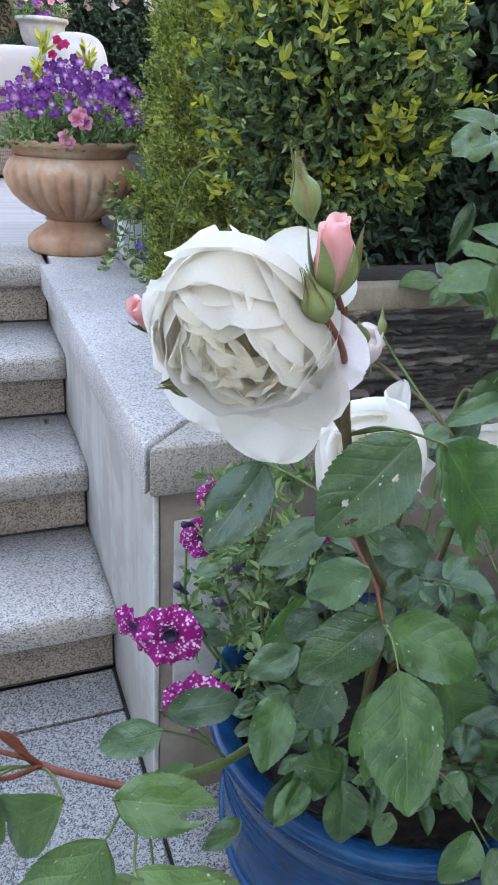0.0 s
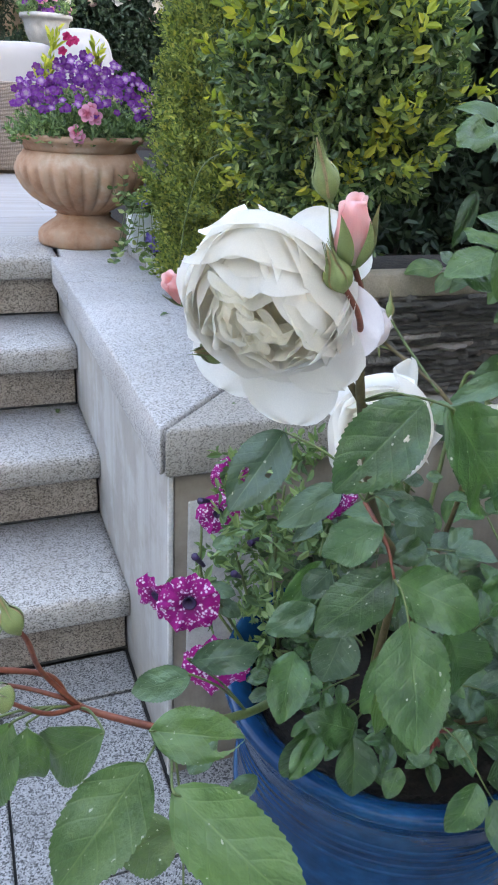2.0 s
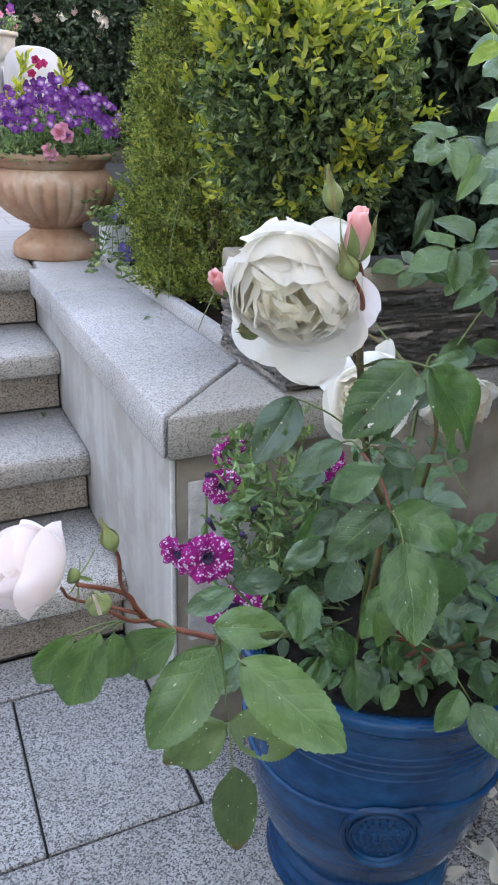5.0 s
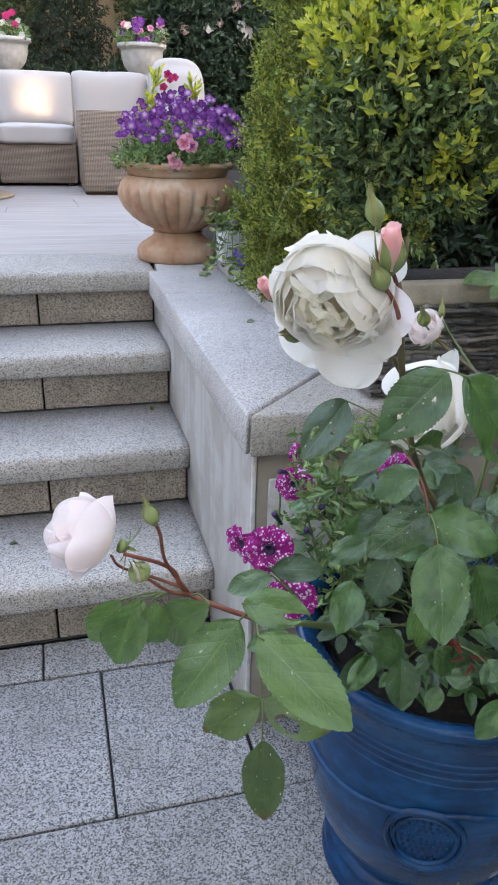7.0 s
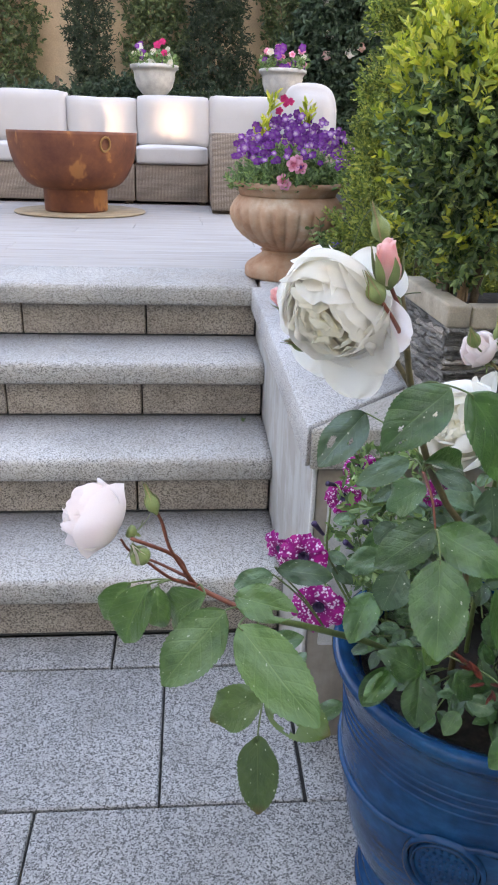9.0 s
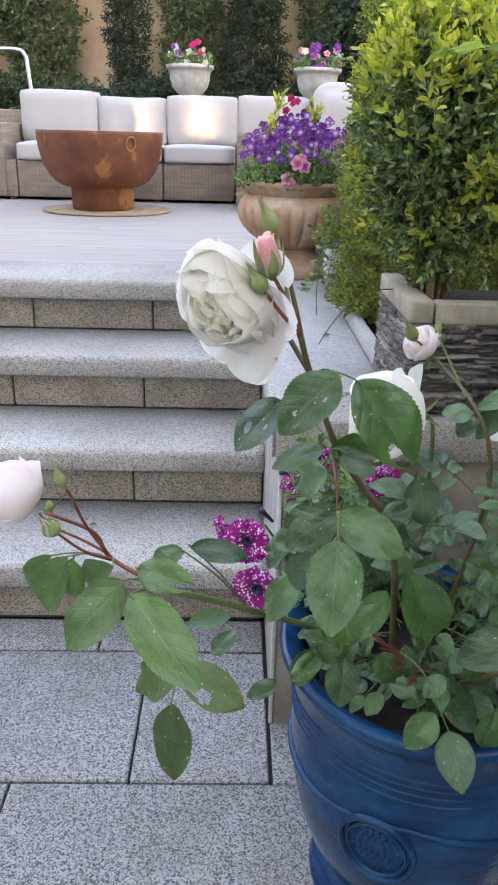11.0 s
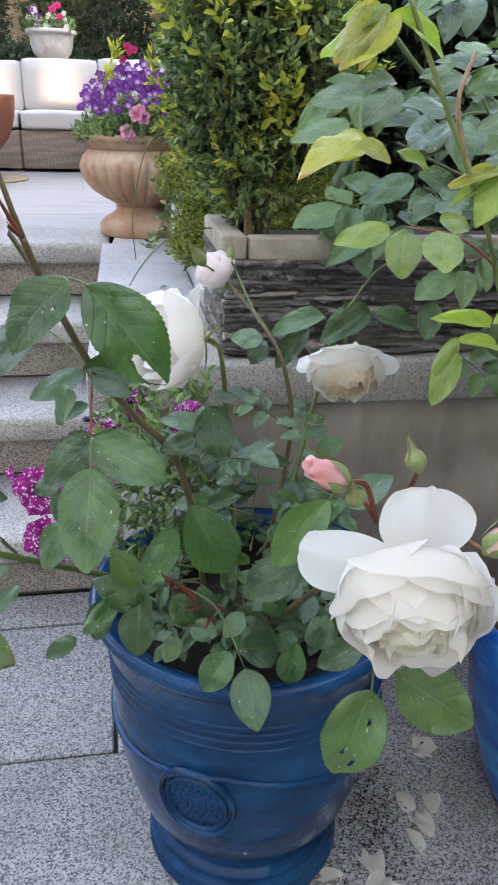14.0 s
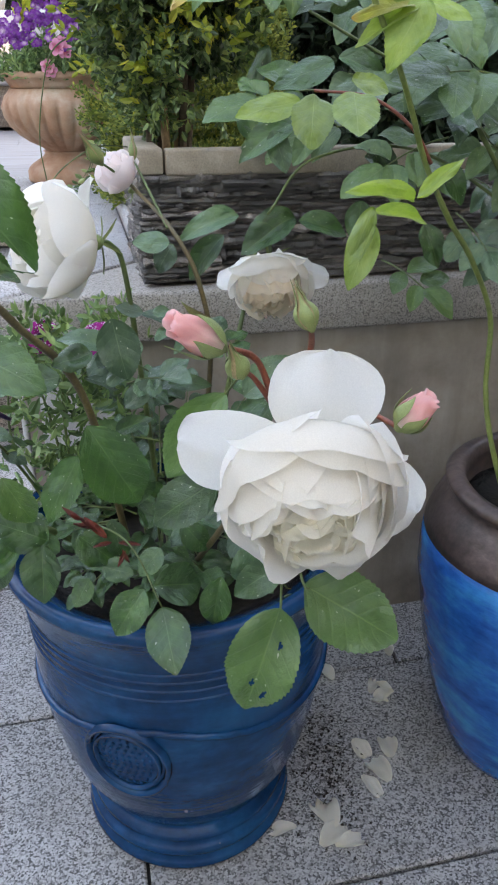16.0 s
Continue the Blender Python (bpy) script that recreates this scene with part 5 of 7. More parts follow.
stem(rose, [(0.192, -0.215, 0.835), (0.175, -0.225, 0.85), (0.160, -0.240, 0.862)], 0.0016, 0.0012, STEM_GREEN)
stem(rose, [(0.222, -0.285, 0.80), (0.205, -0.235, 0.84), (0.196, -0.215, 0.862)], 0.0016, 0.0012, STEM_GREEN)
stem(rose, [(0.25, -0.24, 0.395), (0.31, -0.19, 0.62), (0.350, -0.16, 0.76), (0.353, -0.198, 0.762), (0.351, -0.211, 0.745)], 0.0034, 0.0022, STEM_GREEN)
bloom(rose, (0.350, -0.215, 0.739), (-0.12, -0.72, -0.66), 0.044, PEACH, 15, 17, "nodding white rose with a peach centre",
      ((W, 186, 1.50, 1.15, 86, 56), (W, -2, 1.62, 1.15, 86, 60), (W, 132, 1.35, 1.2, 82, 52), (W, 48, 1.35, 1.2, 82, 52), (W, 90, 1.35, 1.25, 80, 44)), 1.4)

# leafy lower growth
pick.seed(5)
for k in range(40):
    a = pick.uniform(-1.9, 2.1)
    r0, r1 = pick.uniform(0.02, 0.09), pick.uniform(0.10, 0.175)
    z0 = pick.uniform(0.42, 0.50)
    z1 = z0 + pick.uniform(0.0, 0.13)
    c, s = math.cos(a), math.sin(a)
    spray(rose, (0.198 + c * r0, -0.288 + s * r0, z0), (0.198 + c * r1, -0.288 + s * r1, z1), pick.uniform(0.036, 0.052), 5, pick.choice((LEAF, LEAF, LEAF_BLUE)), (0, -0.35, 0.9), 0.12)
for k in range(40):
    a = pick.uniform(0.3, 6.6)
    c, s = math.cos(a), math.sin(a)
    r1 = pick.uniform(0.09, 0.165)
    z1 = pick.uniform(0.428, 0.465)
    spray(rose, (0.208 + c * r1 * 0.5, -0.306 + s * r1 * 0.5, z1 + 0.01), (0.208 + c * r1, -0.306 + s * r1, z1 + 0.02), pick.uniform(0.024, 0.034), 5, LEAF, (0, -0.35, 0.9), 0.15)
for k in range(7):
    x, y = pick.uniform(0.07, 0.30), pick.uniform(-0.40, -0.15)
    z = pick.uniform(0.55, 0.70)
    a = pick.uniform(0, 6.283)
    spray(rose, (x, y, z - 0.03), (x + 0.055 * math.cos(a), y + 0.055 * math.sin(a), z + pick.uniform(-0.01, 0.03)), pick.uniform(0.036, 0.050), 5, pick.choice((LEAF, LEAF_BLUE, LEAF)), (0, -0.4, 0.85), 0.15)

leaf(rose, (0.322, -0.425, 0.425), (0.332, -0.434, 0.385), 0.7, material=LEAF_YELLOW, shape=LEAF_SHAPES[3], stalk=(0.29, -0.40, 0.44))

# ---------------------------------------------------------------- the rose in the tall jar
jar_rose = thing("climbing_rose", (0.66, -0.33, 0.46), "tall rose with lime young leaves growing from the blue jar", "rose")
stem(jar_rose, [(0.64, -0.33, 0.45), (0.606, -0.33, 0.543), (0.590, -0.33, 0.61), (0.577, -0.34, 0.697), (0.523, -0.38, 0.772), (0.470, -0.42, 0.824), (0.425, -0.455, 0.877), (0.394, -0.490, 0.917), (0.364, -0.520, 0.955), (0.297, -0.550, 1.056), (0.27, -0.56, 1.10)], 0.0036, 0.0018, STEM_LIME)
stem(jar_rose, [(0.364, -0.520, 0.955), (0.345, -0.505, 1.01), (0.340, -0.500, 1.042), (0.358, -0.480, 1.075)], 0.0026, 0.0018, BARK_TAN)
stem(jar_rose, [(0.430, -0.456, 0.876), (0.406, -0.466, 0.904), (0.371, -0.460, 0.927), (0.329, -0.440, 0.932)], 0.0018, 0.0011, STEM_RED)
stem(jar_rose, [(0.73, -0.29, 0.43), (0.70, -0.22, 0.72), (0.54, -0.24, 0.95), (0.39, -0.28, 1.07), (0.333, -0.300, 1.117), (0.287, -0.300, 1.151), (0.244, -0.300, 1.178), (0.206, -0.320, 1.183), (0.171, -0.340, 1.178), (0.131, -0.360, 1.172)], 0.0034, 0.0012, STEM_GREEN)
stem(jar_rose, [(0.75, -0.29, 0.43), (0.74, -0.20, 0.74), (0.60, -0.16, 0.92), (0.50, -0.2, 1.05)], 0.0032, 0.0016, STEM_GREEN)
stem(jar_rose, [(0.72, -0.20, 0.76), (0.55, -0.18, 0.86), (0.40, -0.22, 0.86), (0.345, -0.22, 0.80)], 0.0024, 0.0014, STEM_GREEN)
stem(jar_rose, [(0.60, -0.16, 0.92), (0.46, -0.22, 0.97), (0.37, -0.28, 1.0)], 0.0022, 0.0014, STEM_GREEN)
pick.seed(9)
for k in range(40):
    x, y, z = pick.uniform(0.42, 0.80), pick.uniform(-0.32, 0.02), pick.uniform(0.72, 1.22)
    if z < 0.80 and y > -0.02:
        continue
    a = pick.uniform(2.4, 5.2)
    spray(jar_rose, (x, y, z), (x + 0.09 * math.cos(a), y + 0.07 * math.sin(a), z + pick.uniform(-0.02, 0.03)), pick.uniform(0.05, 0.072), 5, pick.choice((LEAF_BLUE, LEAF_PALE, LEAF_PALE, LEAF_FRESH)), (-0.1, -0.6, 0.75), 0.2)

# ---------------------------------------------------------------- petunias in the blue pot
def petunia_mesh():
    verts, uvs, faces = [], [], []
    nr, na = 9, 60
    for i in range(nr + 1):
        v = i / nr
        for j in range(na):
            a = 2 * math.pi * j / na
            lobe = 0.95 + 0.05 * abs(math.cos(2.5 * a)) ** 0.5 + 0.015 * math.sin(17 * a)
            if v < 0.25:
                rad, z = 0.10 + 0.12 * (v / 0.25), -0.55 + 0.42 * (v / 0.25)
            else:
                t = (v - 0.25) / 0.75
                rad, z = 0.22 + (lobe - 0.22) * t, -0.13 + 0.18 * math.sin(t * 1.9)
                z += 0.09 * t * math.sin(5 * a + 1.3) + 0.08 * t * t * math.sin(12 * a + 0.6) + 0.05 * t * t * math.sin(27 * a + 1) + 0.07 * t * noise.noise((math.cos(a) * 3, math.sin(a) * 3, 2.0)) - 0.16 * t * t
            verts.append((rad * math.cos(a), rad * math.sin(a), z))
            uvs.append((j / na, v))
    for i in range(nr):
        for j in range(na):
            faces.append((i * na + j, i * na + (j + 1) % na, (i + 1) * na + (j + 1) % na, (i + 1) * na + j))
    return mesh_of("corolla", verts, faces, True, uvs)


petunia = thing("petunia_plant", (0.06, -0.20, 0.40), "petunia with white-speckled purple flowers in the blue pot", "petunia")
COROLLA = petunia_mesh()
COROLLA.materials.append(PETUNIA)
THROAT = lathe([(0.0, -0.56), (0.10, -0.55), (0.14, -0.36), (0.225, -0.10), (0.20, -0.09), (0.10, -0.3), (0.0, -0.4)], 20)
THROAT.materials.append(PETUNIA_DARK)


def petunia_flower(at, axis, size, squash=1.0):
    m = frame_of(at, axis, pick.uniform(0, 72), size) @ Matrix.Diagonal((1, squash, 1, 1))
    f = part("flower", COROLLA, None, petunia, "white-speckled purple petunia flower", m)
    part("throat", THROAT, None, f, m=m)
    d = Vector(axis).normalized()
    p = Vector(at)
    part("flower_stalk", tube([p - d * size * 0.5, p - d * size * 1.1, p - d * size * 1.3 + Vector((0.01, 0.01, -0.05))], 0.0016, 0.0013, 6, 6), STEM_GREEN, petunia)


petunia_flower((-0.047, -0.300, 0.601), (-0.30, -0.88, 0.12), 0.032)
petunia_flower((-0.033, -0.349, 0.558), (-0.25, -0.9, -0.05), 0.034)
petunia_flower((0.030, -0.158, 0.614), (-0.35, -0.8, 0.10), 0.028, 0.9)
petunia_flower((0.066, -0.098, 0.634), (-0.2, -0.75, 0.35), 0.027, 0.8)
petunia_flower((0.135, -0.255, 0.672), (-0.3, -0.8, 0.2), 0.027, 0.7)
petunia_flower((-0.076, -0.270, 0.594), (-0.80, -0.55, -0.25), 0.029, 0.9)
for p, q in (((-0.008, -0.225, 0.592), (-0.026, -0.248, 0.622)), ((0.022, -0.15, 0.63), (0.005, -0.165, 0.64)), ((0.03, -0.24, 0.58), (0.015, -0.26, 0.60)), ((0.07, -0.2, 0.60), (0.05, -0.215, 0.605))):
    p, q = Vector(p), Vector(q)
    part("bud", tube([p, p + (q - p) * 0.6, q], 0.0022, 0.0042, 8, 5), PETUNIA_DARK, petunia, "dark violet petunia bud")
for line in ([(0.08, -0.22, 0.40), (0.03, -0.21, 0.50), (-0.005, -0.235, 0.57), (-0.02, -0.25, 0.60)], [(0.09, -0.19, 0.40), (0.07, -0.13, 0.52), (0.05, -0.11, 0.60)], [(0.10, -0.22, 0.40), (0.09, -0.2, 0.55), (0.10, -0.19, 0.66)], [(0.08, -0.2, 0.40), (0.02, -0.15, 0.50), (0.02, -0.125, 0.585)]):
    part("stem", tube(line, 0.0024, 0.0015, 6, 8), STEM_GREEN, petunia)
r = np.random.default_rng(4)
n = 135
O = np.stack([r.uniform(0.025, 0.17, n), r.uniform(-0.25, -0.08, n), r.uniform(0.43, 0.66, n)], 1)
O[:, 0] += (O[:, 2] - 0.55) * 0.1
P, D, S = sprigs(O, np.stack([r.normal(-0.2, 0.5, n), r.normal(-0.4, 0.4, n), r.uniform(0.3, 1.0, n)], 1), 8, 0.05, 0.026, 31, 0.9)
part("foliage", leaf_cloud("foliage", P, D, S, 0.42, 5), HERB, petunia, "soft green petunia leaves")
for p, t in (((-0.02, -0.235, 0.575), (-0.03, -0.255, 0.548)), ((0.0, -0.22, 0.56), (0.028, -0.235, 0.552)), ((0.005, -0.215, 0.545), (-0.012, -0.235, 0.52)), ((0.012, -0.21, 0.53), (0.04, -0.225, 0.512)), ((0.01, -0.2, 0.60), (0.04, -0.21, 0.61))):
    leaf(petunia, p, t, 0.62, material=LEAF_BLUE, shape=LEAF_SHAPES[1])

# ---------------------------------------------------------------- boxwood in the slate planter
boxwood = thing("boxwood_shrub", (0.28, 0.165, PZ - 0.022), "clipped boxwood shrub with yellow-green young growth", "shrub")
for k in range(7):
    a = k * 0.9
    c, s = math.cos(a), math.sin(a)
    part("trunk", tube([(0.28 + 0.025 * c, 0.165 + 0.025 * s, PZ - 0.05), (0.275 + 0.045 * c, 0.165 + 0.045 * s, 0.97), (0.27 + 0.06 * c, 0.165 + 0.07 * s, 1.17)], 0.008, 0.003, 7, 6, 0.2), BARK_TAN if k % 2 else BARK, boxwood)
BC, BH = (0.292, 0.165, 1.058), (0.128, 0.165, 0.180)


def gathered(O):
    """Draws the shrub in towards its foot."""
    k = np.interp(O[:, 2], (0.88, 0.96, 1.08), (0.55, 0.72, 1.0))[:, None]
    mid = np.array([0.315, 0.165])
    O[:, :2] = mid + (O[:, :2] - mid) * k
    O[:, 2] = np.maximum(O[:, 2], 0.895)
    return O


O, N = shell(1900, BC, BH, 1, 2.9, 0.30)
O = gathered(O)
r = np.random.default_rng(2)
bare = (O[:, 2] < 0.96 + 0.05 * r.random(len(O))) & (O[:, 0] > 0.275)
keep = ~(bare & (r.random(len(O)) < 0.88))
O, N = O[keep], N[keep]
P, D, S = sprigs(O, N * 0.9 + np.array([0, 0, 0.55]) + r.normal(size=N.shape) * 0.45, 10, 0.043, 0.0215, 3, 0.85)
part("foliage", leaf_cloud("foliage", P, D, S, 0.52, 4), BOX_DARK, boxwood, "small glossy dark green leaves")
# inner leaves take a darker colour in place of deep shade
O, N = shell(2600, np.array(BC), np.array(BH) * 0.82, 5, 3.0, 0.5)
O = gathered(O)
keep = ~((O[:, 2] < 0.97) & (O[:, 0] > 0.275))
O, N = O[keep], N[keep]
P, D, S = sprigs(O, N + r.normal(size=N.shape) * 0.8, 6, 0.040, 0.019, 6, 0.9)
part("inner_foliage", leaf_cloud("inner_foliage", P, D, S, 0.6, 7), BOX_PAINTED_SHADE, boxwood, "inner leaves with shade painted into their colour")
O, N = shell(1900, BC, np.array(BH) * 1.02, 8, 2.9, 0.06)
O = gathered(O)
# the young shoots crowd the crown and grow in clumps lower down
clump = np.array([noise.noise(Vector(p) * 16) for p in O]) > 0.18
keep = (r.random(len(O)) < 0.025 + 0.60 * ((O[:, 2] > 1.15) & (O[:, 0] < 0.30)) + 0.18 * clump * (O[:, 2] < 1.15) - 1.0 * ((O[:, 2] < 0.96) & (O[:, 0] > 0.275)))
O, N = O[keep], N[keep]
P, D, S = sprigs(O, N * 0.7 + np.array([-0.1, -0.1, 0.8]) + r.normal(size=N.shape) * 0.35, 12, 0.072, 0.025, 9, 0.75)
part("young_growth", leaf_cloud("young_growth", P, D, S, 0.48, 10), BOX_GOLD, boxwood, "yellow-green young shoots")

# ---------------------------------------------------------------- thuja behind it
thuja = thing("thuja_tree", (0.38, 0.74, 0.64), "columnar golden green thuja in the raised bed", "tree")
part("trunk", tube([(0.38, 0.74, 0.60), (0.38, 0.74, 1.2), (0.38, 0.74, 2.2)], 0.02, 0.006, 8, 6, 0.1), BARK, thuja)
r = np.random.default_rng(12)
n = 2300
z = 0.67 + 1.5 * r.random(n) ** 1.3
a = r.uniform(0, 6.283, n)
rad = np.interp(z, (0.66, 0.78, 0.93, 1.04, 1.16, 1.3, 1.7, 2.2), (0.16, 0.185, 0.19, 0.185, 0.165, 0.14, 0.10, 0.02)) * (1 - 0.42 * r.random(n) ** 2)
rad *= 1 + 0.10 * np.sin(a * 7 + z * 13) + 0.06 * np.sin(z * 41 + a * 3)
O = np.stack([0.405 + rad * np.cos(a), 0.77 + np.interp(z, (0.7, 1.1), (1.35, 1.0)) * rad * np.sin(a), z], 1)
N = np.stack([np.cos(a), np.sin(a), 1.0 + r.normal(0, 0.3, n)], 1) + r.normal(size=(n, 3)) * 0.2
N /= np.linalg.norm(N, axis=1, keepdims=True)
fan = np.cross(N, r.normal(size=(n, 3)))
fan /= np.linalg.norm(fan, axis=1, keepdims=True)
side = np.linspace(-1, 1, 7)
O = np.concatenate([O + N * 0.012 * (1 - s_ * s_) + fan * 0.006 * s_ for s_ in side])
N = np.concatenate([N + fan * 0.75 * s_ for s_ in side])
P, D, S = sprigs(O, N, 10, 0.046, 0.014, 13, 0.55, 0.15)
part("crown", leaf_cloud("crown", P, D, S, 0.55, 14, 0.1), THUJA, thuja, "flat golden green scale-leaf sprays")

# ---------------------------------------------------------------- flowers of the urn
def viola_mesh(n_lobes=5):
    verts, uvs, faces = [], [], []
    for k in range(n_lobes):
        a0 = 2 * math.pi * k / n_lobes + math.pi / 2
        first = len(verts)
        nu, nv = 4, 4
        for i in range(nv + 1):
            v = i / nv
            w = 0.46 * math.sin(math.pi * (0.12 + 0.70 * v)) ** 0.8
            for j in range(nu + 1):
                q = 2 * j / nu - 1
                rad, x = v * (1 - 0.10 * q * q * v), q * w
                z = 0.10 * q * q + 0.07 * math.sin(v * 4 + k) + 0.02 * (k % 2)
                verts.append((rad * math.cos(a0) - x * math.sin(a0), rad * math.sin(a0) + x * math.cos(a0), z))
                uvs.append((0.5 + 0.5 * q, v))
        for i in range(nv):
            for j in range(nu):
                a = first + i * (nu + 1) + j
                faces.append((a, a + 1, a + nu + 2, a + nu + 1))
    return mesh_of("flower", verts, faces, True, uvs)


def flowers(plant, places, axis_of, sizes, materials, label, seed, name="flower"):
    rnd = random.Random(seed)
    stock_ = []
    for mt in materials:
        me = viola_mesh()
        me.materials.append(mt)
        stock_.append(me)
    for p in places:
        part(name, rnd.choice(stock_), None, plant, label, frame_of(p, axis_of(Vector(p), rnd), rnd.uniform(0, 72), rnd.uniform(*sizes)))


UC = Vector((0.124, 1.402, 0.955))
violas = thing("viola_plants", (0.124, 1.402, 0.925), "purple violas and pink pansies filling the terracotta urn", "flowers")
r = np.random.default_rng(21)
n = 420
a, q = r.uniform(0, 6.283, n), np.sqrt(r.random(n)) * 0.175
O = np.stack([UC.x + q * np.cos(a), UC.y + q * np.sin(a), 0.93 + 0.11 * (1 - (q / 0.19) ** 2) * r.random(n)], 1)
P, D, S = sprigs(O, np.stack([np.cos(a) * 0.4, np.sin(a) * 0.4, np.ones(n)], 1) + r.normal(size=(n, 3)) * 0.3, 8, 0.05, 0.026, 22, 0.9)
part("foliage", leaf_cloud("foliage", P, D, S, 0.42, 23), HERB, violas, "low green viola foliage")
rnd = random.Random(3)
spots = []
for k in range(280):
    a, q = rnd.uniform(0, 6.283), math.sqrt(rnd.random()) * 0.195
    spots.append((UC.x + 0.012 + q * math.cos(a), UC.y + q * math.sin(a), 1.035 + 0.10 * (1 - (q / 0.2) ** 2) + rnd.uniform(-0.035, 0.03)))
flowers(violas, spots, lambda p, g: Vector((g.uniform(-0.6, 0.4), -1.0, g.uniform(0.1, 0.9))), (0.008, 0.0135), (VIOLA, VIOLA, VIOLA_PALE), "", 1)
flowers(violas, [(0.115, 1.215, 1.018), (0.135, 1.215, 1.010), (0.085, 1.222, 0.972), (0.128, 1.22, 1.03), (0.093, 1.225, 0.96)], lambda p, g: Vector((g.uniform(-0.4, 0.3), -1, g.uniform(-0.1, 0.5))), (0.016, 0.024), (PANSY_PINK,), "pink pansy flower", 2)
flowers(violas, [(0.105, 1.39, 1.185), (0.118, 1.385, 1.192), (0.10, 1.40, 1.20), (0.085, 1.39, 1.165)], lambda p, g: Vector((g.uniform(-0.5, 0.5), -1, g.uniform(0, 0.6))), (0.010, 0.014), (CERISE,), "cerise flower", 4)
O = np.array([(0.05, 1.38, 1.10), (0.055, 1.38, 1.14), (0.045, 1.385, 1.08), (0.17, 1.40, 1.10), (0.18, 1.395, 1.12), (0.165, 1.39, 1.13), (0.02, 1.37, 1.07), (0.06, 1.38, 1.16)])
for k in range(8):
    P, D, S = sprigs(O[k:k + 1], np.array([(-0.1 + 0.05 * k, -0.1, 1.0)]), 10, 0.06, 0.042, 27 + k, 0.5)
    part("shoot", leaf_cloud("shoot", P, D, S, 0.36, 28 + k), BOX_GOLD, violas, "yellow-green upright shoot")

# ---------------------------------------------------------------- periwinkle
peri = thing("periwinkle_plant", (0.25, 1.18, 0.784), "variegated trailing periwinkle with violet flowers in the cube pot", "plant")
rnd = random.Random(8)
PP, DD, SS = [], [], []
for k in range(17):
    x0, y0 = rnd.uniform(0.22, 0.28), rnd.uniform(1.145, 1.205)
    if k < 9:
        end = (rnd.uniform(0.12, 0.26), rnd.uniform(0.88, 1.12), 0.668 + rnd.random() * 0.03)
    elif k < 13:
        end = (rnd.uniform(0.16, 0.24), rnd.uniform(1.14, 1.22), rnd.uniform(0.74, 0.92))
    else:
        end = (rnd.uniform(0.22, 0.29), rnd.uniform(1.08, 1.2), rnd.uniform(0.82, 0.92))
    line = [(x0, y0, 0.782), (x0 * 0.7 + end[0] * 0.3, y0 * 0.7 + end[1] * 0.3, 0.80 + 0.03 * rnd.random()), (x0 * 0.3 + end[0] * 0.7, y0 * 0.3 + end[1] * 0.7, (end[2] + 0.76) / 2), end]
    part("trailing_stem", tube(line, 0.0013, 0.0008, 5, 6), STEM_GREEN, peri)
    for p in curve_points(line, 3):
        for s in (-1, 1):
            PP.append(p)
            DD.append((s * 0.8 + rnd.uniform(-0.3, 0.3), rnd.uniform(-0.6, 0.3), rnd.uniform(0.0, 0.6)))
            SS.append(rnd.uniform(0.014, 0.024))
part("foliage", leaf_cloud("foliage", np.array([tuple(p) for p in PP]), DD, SS, 0.62, 41), PERI, peri, "small pale-edged leaves")
flowers(peri, [(0.245, 1.11, 0.82), (0.26, 1.10, 0.84), (0.235, 1.11, 0.81), (0.265, 1.11, 0.83), (0.25, 1.10, 0.715), (0.265, 1.10, 0.70), (0.255, 1.10, 0.725)], lambda p, g: Vector((-0.3, -1, 0.3)), (0.014, 0.02), (PERI_FLOWER,), "violet periwinkle flower", 6)

# two bare wiry shoots that lean out from the planter
wire = thing("grass_stalk", (0.235, 0.25, 0.83), "thin bare wiry stalks arching over the coping", "plant")
part("stalk", tube([(0.235, 0.30, 0.84), (0.215, 0.24, 0.950), (0.178, 0.198, 0.996), (0.146, 0.194, 0.997), (0.113, 0.203, 0.974), (0.093, 0.206, 0.914), (0.083, 0.206, 0.849), (0.087, 0.228, 0.784)], 0.0012, 0.0009, 6, 10), STEM_GREEN, wire)
part("stalk", tube([(0.235, 0.20, 0.842), (0.170, 0.130, 0.850), (0.121, 0.088, 0.829), (0.092, 0.062, 0.802), (0.073, 0.047, 0.776)], 0.0011, 0.0009, 6, 8), STEM_GREEN, wire)

